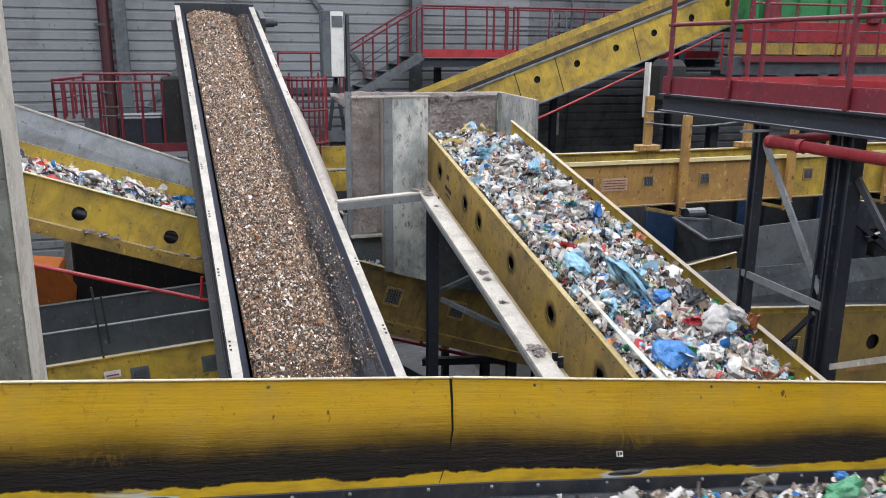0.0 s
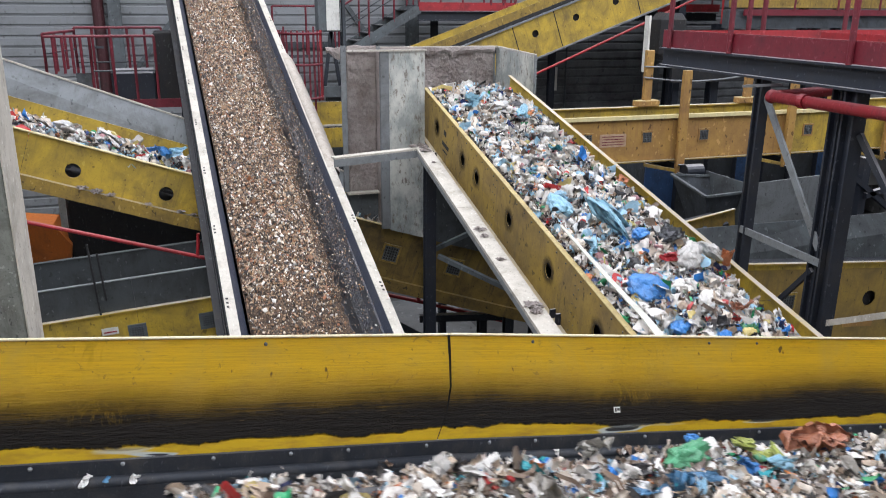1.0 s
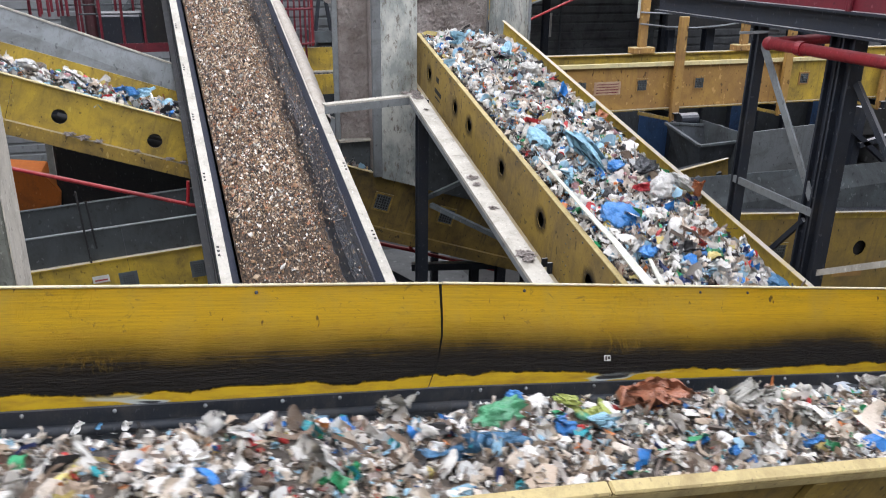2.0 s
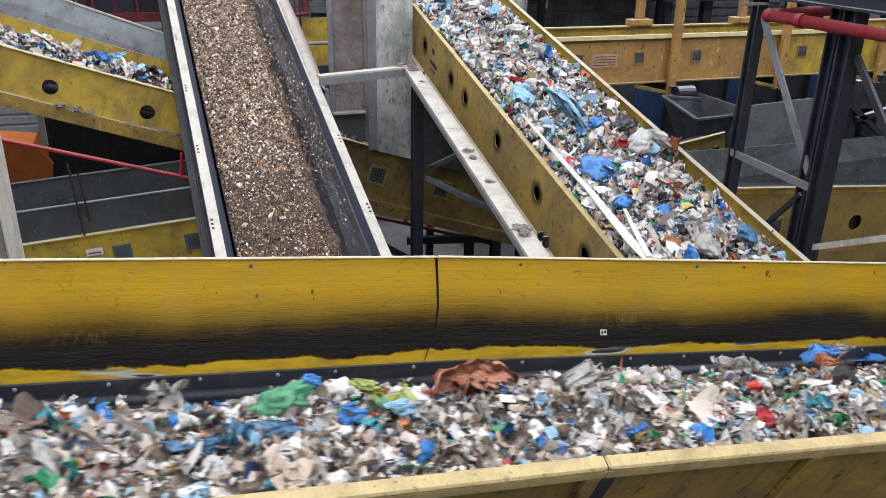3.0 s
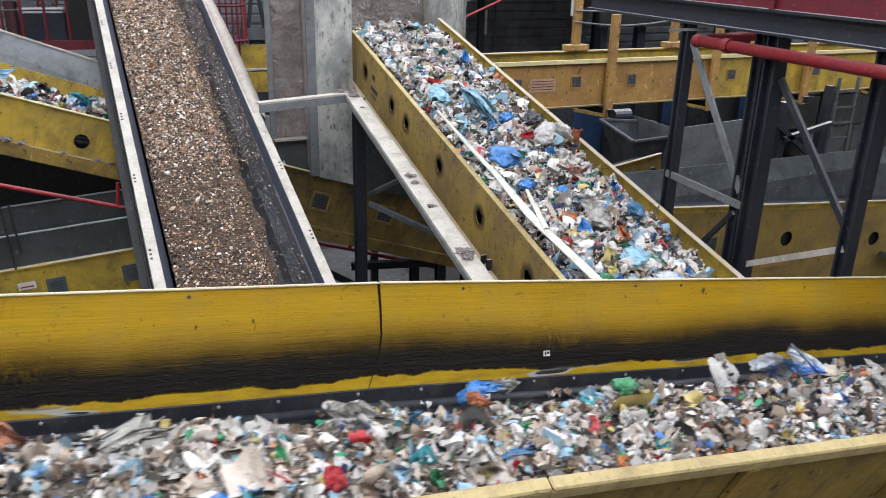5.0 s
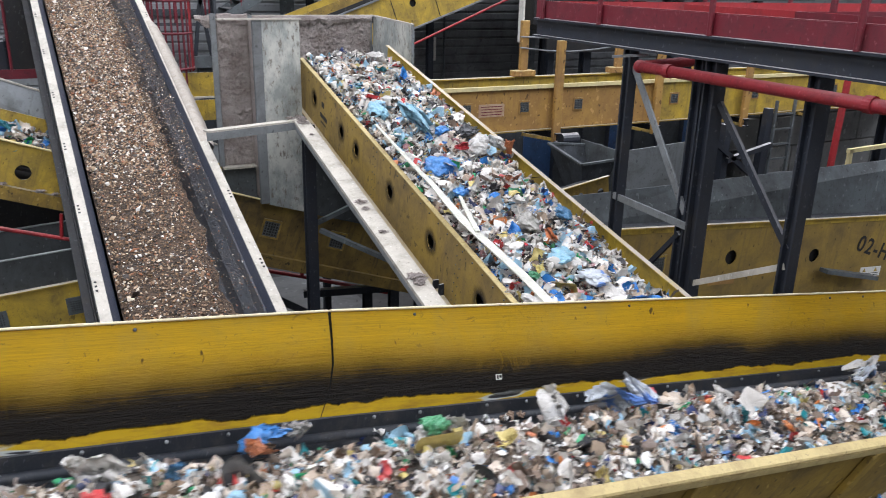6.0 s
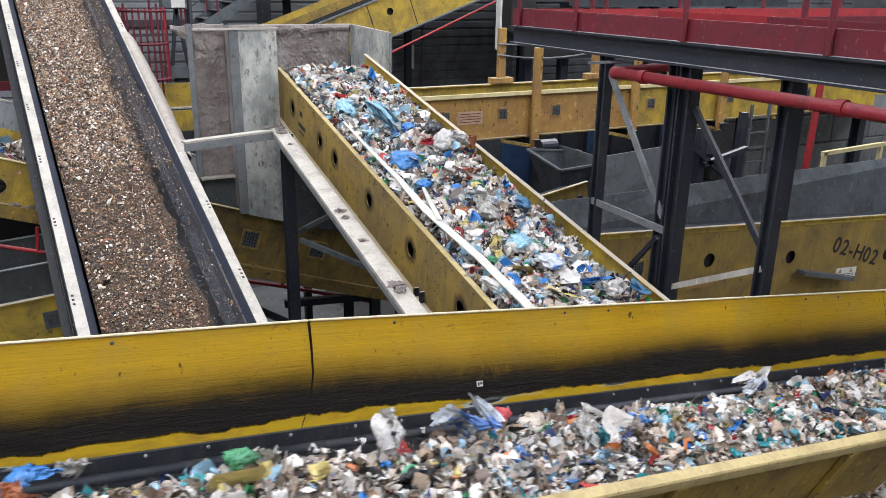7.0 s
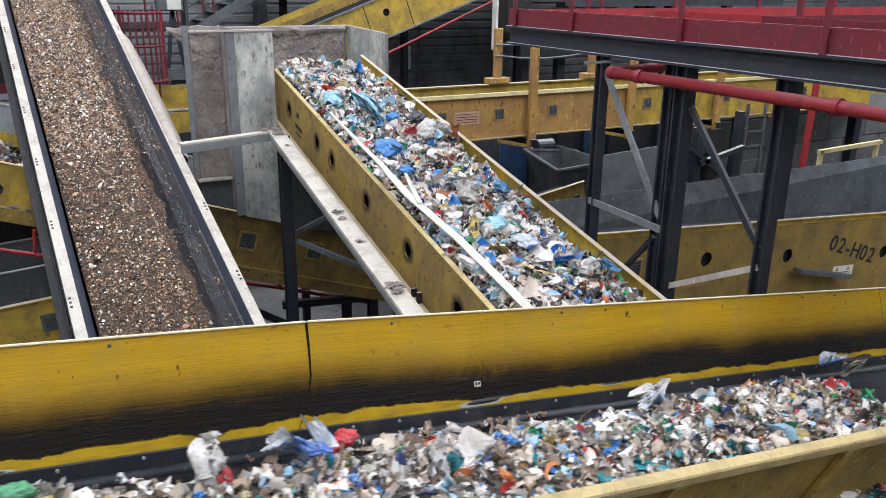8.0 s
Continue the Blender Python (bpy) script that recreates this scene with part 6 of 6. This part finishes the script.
def build_front_load():
    rng = np.random.default_rng(21)
    p = Pile()
    us = np.arange(FRONT_TIP + 0.1, 9.4, 0.05)
    p.grid(us, np.linspace(1.74, 2.84, 24), lambda u, y: front_height(u, y) - 0.012, 0)

    def keep(u, y, r):
        edge = 2.88 + 0.12 * noise.noise((u * 1.3, 7.7, 0))
        return r.random() < (1.0 if y < edge - 0.08 else 0.35) and y < edge + 0.06

    scatter(p, rng, 23000, FRONT_TIP, 9.4, 1.74, 2.95, front_height, 0.018, 0.1, 0.85, keep)
    scatter(p, rng, 150, FRONT_TIP, 9.4, 1.85, 2.78, front_height, 0.1, 0.17, 0.6)
    scatter_soft(p, rng, 420, FRONT_TIP + 0.05, 9.4, 1.82, 2.84, front_height, 0.05, 0.14)
    scatter(p, rng, 60, FRONT_TIP - 1.2, FRONT_TIP + 0.3, 2.0, 2.92, lambda u, y: -0.035 + 0.1 * max(0.0, (y - 2.75)), 0.02, 0.09, 0.4)
    ob = p.object("waste_load", WASTE_MATS, MF, "shredded mixed household waste sliding along the trough", "waste")
    MOVERS.append((ob, MF, FRONT_SPEED, None, None))


def crumple(name, seed, size, mat, label, kind="bag", level=3):
    rng = np.random.default_rng(seed)
    if kind == "bag":
        v, f = lump_template(rng, 4, 0.2)
        off = rng.uniform(0, 50)
        k = np.array([0.5 * abs(noise.noise((x * 4 + off, y * 4, z * 4))) + 0.5 * abs(noise.noise((x * 8, y * 8 + off, z * 8))) + 0.34 * abs(noise.noise((x * 20, y * 20, z * 20 + off))) for x, y, z in v.tolist()])
        v = v * (1.2 - k)[:, None]
        v = v + 0.12 * np.sin(v[:, [1, 2, 0]] * rng.uniform(3, 6, 3) + rng.uniform(0, 6, 3))
    else:
        v, f = sheet_template(rng, 24, 11)
    v = v - v.mean(0)
    v = v / np.abs(v).max(0) * 0.58 * np.array(size)
    me = bpy.data.meshes.new(name)
    me.from_pydata(v.tolist(), [], f)
    me.materials.append(mat)
    me.update()
    for q in me.polygons:
        q.use_smooth = True
    return tagged(new(name, me), label, "plastic bag" if kind == "bag" else "plastic film")


FILMS = dict(green=film_mat("green_film", (0.08, 0.34, 0.16)), blue=film_mat("blue_film", (0.05, 0.24, 0.6)), sky=film_mat("pale_blue_film", (0.3, 0.55, 0.68)),
             brown=film_mat("brown_film", (0.44, 0.17, 0.09)), grey=film_mat("cloudy_film", (0.42, 0.4, 0.35), 0.25, (0.3, 0.28, 0.24)), white=film_mat("white_film", (0.66, 0.63, 0.58), 0.35, (0.5, 0.49, 0.47)),
             print=film_mat("printed_film", (0.4, 0.45, 0.1), 0.35, (0.1, 0.35, 0.2)), teal=film_mat("teal_film", (0.02, 0.22, 0.26)), black=film_mat("black_film", (0.02, 0.02, 0.024)),
             red=film_mat("red_film", (0.55, 0.03, 0.04)), steel=film_mat("dark_blue_film", (0.06, 0.19, 0.34)), cyan=film_mat("bluish_print_film", (0.62, 0.66, 0.7), 0.3, (0.12, 0.25, 0.6)),
             yellow=film_mat("yellow_film", (0.75, 0.62, 0.2)), orange=film_mat("orange_film", (0.6, 0.2, 0.08)))
WORDS = dict(green="green", blue="bright blue", sky="pale blue", brown="brown", grey="cloudy grey", white="white", print="printed yellow green", teal="teal", black="black", red="red",
             steel="dark blue", cyan="white and blue printed", yellow="yellow", orange="orange")

# colour, form, distance along at the start, across, lift, size
FRONT_ITEMS = [
    ("grey", "film", 1.38, 2.75, 0.12, (0.23, 0.14, 0.13)), ("green", "bag", 1.79, 2.64, 0.12, (0.22, 0.13, 0.12)), ("blue", "bag", 1.93, 2.79, 0.12, (0.09, 0.07, 0.06)),
    ("print", "film", 2.19, 2.64, 0.12, (0.31, 0.17, 0.1)), ("sky", "film", 2.25, 2.54, 0.12, (0.17, 0.09, 0.07)), ("steel", "film", 1.68, 2.44, 0.12, (0.29, 0.16, 0.12)),
    ("blue", "film", 2.01, 2.5, 0.12, (0.2, 0.11, 0.1)), ("brown", "film", 2.59, 2.71, 0.12, (0.35, 0.19, 0.15)), ("steel", "film", 1.48, 2.4, 0.12, (0.2, 0.11, 0.08)),
    ("white", "film", 1.02, 2.38, 0.12, (0.22, 0.18, 0.16)), ("white", "film", 0.77, 2.59, 0.12, (0.23, 0.13, 0.12)), ("white", "film", 0.66, 2.69, 0.12, (0.11, 0.11, 0.1)),
    ("cyan", "film", 0.72, 2.36, 0.12, (0.1, 0.08, 0.08)), ("blue", "film", 0.67, 2.43, 0.12, (0.07, 0.05, 0.04)), ("yellow", "film", 0.21, 2.4, 0.12, (0.14, 0.1, 0.09)),
    ("orange", "film", 0.36, 2.53, 0.12, (0.17, 0.09, 0.05)), ("grey", "film", 3.1, 2.69, 0.12, (0.3, 0.16, 0.09)), ("grey", "film", 3.23, 2.44, 0.12, (0.25, 0.14, 0.13)),
    ("green", "film", 3.47, 2.5, 0.12, (0.07, 0.06, 0.05)), ("red", "film", 3.54, 2.33, 0.12, (0.1, 0.06, 0.06)), ("red", "film", 3.71, 2.28, 0.12, (0.1, 0.11, 0.1)),
    ("yellow", "film", 3.66, 2.28, 0.12, (0.05, 0.07, 0.07)), ("green", "film", 3.14, 2.24, 0.12, (0.08, 0.06, 0.05)), ("blue", "film", 3.1, 2.29, 0.12, (0.1, 0.11, 0.1)),
    ("blue", "film", 2.69, 2.27, 0.12, (0.06, 0.06, 0.06)), ("white", "film", 3.91, 2.7, 0.12, (0.21, 0.13, 0.12)), ("steel", "film", 4.15, 2.64, 0.12, (0.11, 0.07, 0.07)),
    ("blue", "film", 4.51, 2.81, 0.12, (0.22, 0.12, 0.11)), ("orange", "film", 4.47, 2.72, 0.12, (0.15, 0.08, 0.07)), ("white", "film", 4.66, 2.83, 0.12, (0.1, 0.11, 0.1)),
    ("steel", "film", 4.44, 2.32, 0.12, (0.2, 0.11, 0.1)), ("white", "film", 5.13, 2.23, 0.12, (0.17, 0.09, 0.06)), ("green", "bag", 5.23, 2.71, 0.12, (0.15, 0.12, 0.11)),
    ("grey", "film", 5.32, 2.7, 0.12, (0.11, 0.13, 0.12)), ("white", "film", 5.89, 2.76, 0.12, (0.16, 0.18, 0.16)), ("red", "bag", 6.42, 2.76, 0.12, (0.11, 0.09, 0.08)),
    ("black", "film", 5.83, 2.39, 0.12, (0.21, 0.13, 0.12)), ("blue", "film", 6.35, 2.44, 0.12, (0.09, 0.06, 0.06)), ("orange", "film", 5.63, 2.56, 0.12, (0.06, 0.05, 0.04)),
    ("cyan", "film", 6.24, 2.71, 0.12, (0.36, 0.24, 0.24)), ("blue", "film", 6.31, 2.31, 0.12, (0.24, 0.13, 0.06)), ("teal", "film", 6.78, 2.42, 0.12, (0.18, 0.11, 0.1)),
    ("white", "film", 6.74, 2.51, 0.12, (0.08, 0.13, 0.12)), ("cyan", "film", 8.08, 2.71, 0.12, (0.19, 0.11, 0.1)), ("white", "film", 8.08, 2.74, 0.12, (0.25, 0.13, 0.12)),
    ("teal", "film", 8.1, 2.23, 0.12, (0.2, 0.11, 0.09)), ("red", "film", 7.43, 2.27, 0.12, (0.07, 0.05, 0.05)), ("blue", "film", 7.09, 2.57, 0.12, (0.16, 0.09, 0.07)),
    ("white", "film", 6.77, 2.61, 0.12, (0.12, 0.09, 0.08)), ("cyan", "film", 9.73, 2.86, 0.12, (0.18, 0.12, 0.11)), ("grey", "film", 9.81, 2.77, 0.12, (0.22, 0.12, 0.1))]


def place_items(items, base, speed, head, u_shift, across, group):
    for i, (col, form, u, y, lift, size) in enumerate(items):
        name = "plastic_bag" if form == "bag" else "film_scrap"
        ob = crumple(name, 300 + 7 * i + len(items), size, FILMS[col], "crumpled " + WORDS[col] + (" plastic bag" if form == "bag" else " plastic film") + " lying on the waste", form)
        ob["group"] = group
        rng = np.random.default_rng(900 + i)
        m = base @ Matrix.Translation((u - u_shift, across(y), lift + 0.2 * size[2])) @ Euler((rng.normal(0, 0.25), rng.normal(0, 0.25), rng.normal(0, 0.5))).to_matrix().to_4x4()
        ob.matrix_world = m
        MOVERS.append((ob, m, speed, head, (base, u - u_shift)))


# the load of the rising waste belt, cut into lengths that tip over the head
WASTE_SPEED = 0.315


def waste_height(u, y):
    crown = 0.10 * (1 - ((y - 0.1) / 0.62) ** 2) - 0.075
    return crown + 0.07 * noise.noise((u * 2.0, y * 2.4, 1.3)) + 0.04 * noise.noise((u * 6.5, y * 7.0, 2.1))


def build_waste_load():
    rng = np.random.default_rng(31)
    step = 0.5
    u = 0.9
    while u < WASTE_HEAD - 0.05:
        b = min(u + step, WASTE_HEAD)
        p = Pile()
        p.grid(np.linspace(u, b + 0.02, 14), np.linspace(-0.585, 0.585, 25), lambda a, y: waste_height(a, y) - 0.03, 0)
        scatter(p, rng, int(2100 * (b - u)), u, b, -0.57, 0.57, waste_height, 0.025, 0.13, 0.85)
        scatter(p, rng, int(26 * (b - u)), u, b, -0.46, 0.46, waste_height, 0.12, 0.22, 0.5)
        scatter_soft(p, rng, int(64 * (b - u)), u, b, -0.5, 0.5, waste_height, 0.09, 0.24)
        ob = p.object("waste_heap", (BED_WASTE, WASTE_CITY, WASTE_SOIL, WASTE_PALE), M2, "heap of mixed household waste riding up the belt", "waste", "waste on the rising belt")
        MOVERS.append((ob, M2, WASTE_SPEED, WASTE_HEAD, (M2, (u + b) / 2)))
        u = b


WASTE_ITEMS = [
    ("sky", "film", 5.43, 0.13, 0.1, (0.58, 0.26, 0.2)), ("sky", "bag", 5.86, 0.36, 0.04, (0.3, 0.2, 0.12)), ("sky", "film", 5.05, 0.42, 0.02, (0.4, 0.2, 0.1)), ("sky", "film", 8.57, 0.3, 0.07, (0.36, 0.22, 0.16)),
    ("blue", "bag", 5.21, -0.03, 0.07, (0.16, 0.15, 0.1)), ("blue", "bag", 4.45, 0.3, 0.06, (0.28, 0.25, 0.14)), ("red", "film", 4.82, -0.12, 0.07, (0.2, 0.14, 0.08)), ("white", "bag", 4.78, -0.22, 0.08, (0.22, 0.2, 0.12)),
    ("white", "bag", 4.88, -0.45, 0.05, (0.24, 0.16, 0.12)), ("black", "bag", 5.2, -0.3, 0.05, (0.3, 0.22, 0.1)), ("orange", "film", 4.75, -0.5, 0.06, (0.1, 0.07, 0.16)), ("green", "film", 3.8, -0.1, 0.07, (0.18, 0.15, 0.07)),
    ("blue", "film", 2.14, -0.15, 0.06, (0.3, 0.2, 0.1)), ("sky", "bag", 2.75, 0.08, 0.08, (0.25, 0.2, 0.12)), ("white", "bag", 2.28, 0.48, 0.02, (0.3, 0.14, 0.1)), ("yellow", "film", 2.7, 0.28, 0.06, (0.14, 0.1, 0.06)),
    ("orange", "film", 3.05, -0.02, 0.07, (0.16, 0.12, 0.08)), ("cyan", "bag", 2.45, -0.02, 0.07, (0.26, 0.22, 0.1)), ("steel", "film", 1.95, -0.42, 0.05, (0.2, 0.16, 0.1)), ("yellow", "film", 5.4, -0.05, 0.08, (0.1, 0.09, 0.05)),
    ("green", "film", 2.6, 0.38, 0.05, (0.14, 0.1, 0.07)), ("brown", "film", 4.1, -0.22, 0.07, (0.18, 0.14, 0.08)), ("grey", "bag", 3.3, 0.05, 0.07, (0.26, 0.2, 0.12)), ("orange", "film", 6.3, -0.42, 0.05, (0.1, 0.08, 0.09)),
    ("teal", "film", 7.1, -0.1, 0.08, (0.18, 0.13, 0.07)), ("red", "film", 7.3, -0.35, 0.05, (0.16, 0.08, 0.06)), ("white", "film", 6.9, 0.2, 0.06, (0.22, 0.15, 0.08)), ("sky", "film", 6.6, 0.3, 0.05, (0.2, 0.16, 0.08)),
    ("black", "film", 7.9, 0.0, 0.09, (0.26, 0.18, 0.08)), ("white", "bag", 7.6, -0.2, 0.08, (0.22, 0.18, 0.1)), ("sky", "film", 8.2, -0.15, 0.08, (0.2, 0.14, 0.08)), ("white", "bag", 8.4, 0.05, 0.09, (0.24, 0.2, 0.1)),
    ("grey", "film", 1.7, 0.1, 0.07, (0.24, 0.2, 0.1)), ("white", "film", 2.0, 0.2, 0.07, (0.2, 0.18, 0.09)), ("blue", "bag", 3.95, 0.32, 0.05, (0.18, 0.14, 0.1)), ("steel", "bag", 3.4, -0.3, 0.06, (0.2, 0.16, 0.1))]


def build_strap():
    """The long pale strap that lies along the load, and its torn side strand."""
    t = thing("plastic_strap", "long pale cream plastic strap lying along the waste", "strap", M2)
    mat = film_mat("strap_film", (0.8, 0.78, 0.66))
    for pts in ([(5.42, 0.56, 0.1), (4.85, 0.56, 0.1), (4.37, 0.555, 0.1), (4.05, 0.545, 0.1), (3.8, 0.56, 0.105), (3.4, 0.57, 0.105), (3.2, 0.55, 0.1), (2.61, 0.5, 0.1), (2.03, 0.485, 0.1), (1.5, 0.48, 0.1)],
                [(3.78, 0.43, 0.12), (3.6, 0.47, 0.115), (3.22, 0.54, 0.108)]):
        bm = bmesh.new()
        prev = None
        for i, (u, y, z) in enumerate(pts):
            w = 0.014 + 0.025 * min(1.0, i / 5)
            ring = [bm.verts.new((u, y - w, z + 0.006)), bm.verts.new((u, y + w, z + 0.012)), bm.verts.new((u, y + w, z + 0.003)), bm.verts.new((u, y - w, z - 0.003))]
            if prev:
                for k in range(4):
                    bm.faces.new((prev[k], prev[(k + 1) % 4], ring[(k + 1) % 4], ring[k]))
            prev = ring
        part("strand", bm, mat, t)
    MOVERS.append((t, M2, WASTE_SPEED, None, None))


# the crushed fines
FINES_SPEED = 0.335


def fines_height(u, y):
    s = (y - 0.2) / (0.36 if y > 0.2 else 0.56)
    return -0.16 + 0.1 * max(0.0, 1 - s * s) + 0.012 * noise.noise((u * 3.0, y * 4.0, 6.0)) + 0.01 * noise.noise((u * 11, y * 12, 3.0))


def build_fines_load():
    rng = np.random.default_rng(41)
    oct_v = np.array([(0.5, 0, 0), (-0.5, 0, 0), (0, 0.5, 0), (0, -0.5, 0), (0, 0, 0.4), (0, 0, -0.4)])
    oct_f = [(0, 2, 4), (2, 1, 4), (1, 3, 4), (3, 0, 4)]
    chips = [(oct_v * rng.uniform(0.4, 1.2, (6, 3)), oct_f) for _ in range(20)]
    u = 3.0
    while u < FINES_HEAD - 0.1:
        b = min(u + 0.95, FINES_HEAD)
        p = Pile()
        p.grid(np.linspace(u, b + 0.02, 24), np.linspace(-0.4, 0.52, 28), lambda a, y: fines_height(a, y) - 0.03 * max(0.0, -0.25 + 0.12 * noise.noise((a * 2.3, 0, 1)) + 0.08 * noise.noise((a * 8, y * 9, 4)) - y) / 0.1, 0)
        n = int((7400 if u > 6 else 2600) * (b - u))
        for _ in range(n):
            y = (0.51 - 0.74 * rng.random()) if rng.random() < 0.8 else (-0.2 - 0.38 * rng.random() ** 1.5)
            y = max(y, rng.uniform(-0.62, -0.5))
            a = rng.uniform(u, b)
            s = 0.012 * (3.4 ** (rng.random() ** 1.7))
            if rng.random() < 0.03:
                s *= 1.9
            if y < -0.26:
                s *= 0.6
            p.add(chips[rng.integers(20)], np.array((a, y, max(fines_height(a, y), -0.185 + (0.42 if y < 0 else 0.1) * max(0.0, abs(y) - 0.3)) + s * 0.15)), s * rng.uniform(0.7, 1.3, 3), turn_matrix(rng, 0.7), 1)
        ob = p.object("fines_load", (BED_FINES, FINES), M1, "brown crushed glass and organic fines on the belt", "fines", "fines on the steep belt")
        MOVERS.append((ob, M1, FINES_SPEED, FINES_HEAD, (M1, (u + b) / 2)))
        u = b
    for i, (a, y, s, col) in enumerate(((11.45, 0.02, 0.11, "grey"), (9.6, 0.06, 0.05, "white"), (8.75, -0.02, 0.05, "white"), (7.25, 0.0, 0.07, "white"), (6.1, 0.1, 0.05, "white"), (9.2, 0.15, 0.05, "grey"), (10.4, -0.3, 0.05, "grey"))):
        ob = crumple("pale_scrap", 700 + i, (s, s, s * 0.5), FILMS[col], "pale scrap lying on the brown fines", "film")
        m = M1 @ Matrix.Translation((a, y, fines_height(a, y) + 0.02))
        ob.matrix_world = m
        MOVERS.append((ob, m, FINES_SPEED, FINES_HEAD, (M1, a)))


# the load of the cross conveyor, moving up to the left
CROSS_SPEED = -0.22


def cross_height(u, y):
    return -0.13 + 0.12 * (1 - ((y - 0.62) / 0.6) ** 2) + 0.06 * noise.noise((u * 2.2, y * 2.5, 9.0))


def build_cross_load():
    rng = np.random.default_rng(51)
    p = Pile()
    p.grid(np.arange(-4.0, 3.2, 0.06), np.linspace(0.06, 1.16, 20), lambda u, y: cross_height(u, y) - 0.03, 0)
    scatter(p, rng, 5200, -4.0, 3.2, 0.06, 1.16, cross_height, 0.035, 0.18, 0.6)
    ob = p.object("waste_drift", (BED_WASTE, WASTE_CITY, WASTE_SOIL, WASTE_PALE), M3, "mixed waste carried up the cross conveyor", "waste")
    MOVERS.append((ob, M3, CROSS_SPEED, None, None))


CROSS_ITEMS = [("sky", "film", 0.05, 0.4, 0.1, (0.3, 0.2, 0.12)), ("blue", "film", -0.1, 0.3, 0.1, (0.28, 0.18, 0.12)), ("white", "film", -0.6, 0.35, 0.1, (0.3, 0.2, 0.12)), ("teal", "film", 0.9, 0.35, 0.1, (0.26, 0.2, 0.12)), ("white", "bag", -1.1, 0.35, 0.08, (0.26, 0.2, 0.12)), ("black", "film", 0.5, 0.35, 0.1, (0.24, 0.2, 0.1))]

build_stuck_scraps()
build_front_load()
place_items(FRONT_ITEMS, MF, FRONT_SPEED, None, 0.0, lambda y: y, "scraps in the trough")
build_waste_load()
place_items(WASTE_ITEMS, M2, WASTE_SPEED, WASTE_HEAD, 0.0, lambda y: y * 1.07, "bags on the rising belt")
build_strap()
build_fines_load()
build_cross_load()
place_items(CROSS_ITEMS, M3, CROSS_SPEED, None, 0.0, lambda y: y, "bags on the cross conveyor")


# ---- what moves ----
def slide_rows(m, speed, head, at):
    """Along the belt at its speed; past the head the piece tips over and drops down the chute."""
    rows = []
    base, u = at if at else (m, 0.0)
    inv = base.inverted()
    over = (head - u) / speed if head else 99.0
    for i in range(17):
        t = i * 0.5
        if t <= over:
            rows.append((t, base @ Matrix.Translation((speed * t, 0, 0)) @ inv @ m))
        else:
            d = t - over
            fall = min(2.0, 0.25 * d + 1.3 * d * d)
            tip = min(75.0, 50.0 * d)
            pivot = base @ Vector((head, 0, -0.3))
            axis = base.to_3x3() @ Vector((0, 1, 0))
            swing = Matrix.Translation(pivot) @ Matrix.Rotation(radians(tip), 4, axis) @ Matrix.Translation(-pivot)
            rows.append((t, Matrix.Translation((0, 0, -fall)) @ swing @ base @ Matrix.Translation((speed * over + 0.12 * min(d, 1.5), 0, 0)) @ inv @ m))
    return rows


def way_gone(t):
    for (a, p), (b, q) in zip(FRONT_WAY, FRONT_WAY[1:]):
        if t <= b:
            return p + (q - p) * (t - a) / (b - a)


def motions():
    for ob, m, speed, head, at in MOVERS:
        if head:
            walk(ob, slide_rows(m, speed, head, at))
        else:
            base = at[0] if at else m
            along_belt = base.to_3x3() @ Vector((1, 0, 0))
            if speed == FRONT_SPEED:
                walk(ob, [(t, Matrix.Translation(along_belt * -way_gone(t)) @ m) for t in (0.0, 1.5, 3.0, 3.5, 4.0, 4.5, 5.0, 6.5, 8.0)])
            else:
                walk(ob, [(t, Matrix.Translation(along_belt * speed * t) @ m) for t in (0.0, 4.0, 8.0)])


motions()
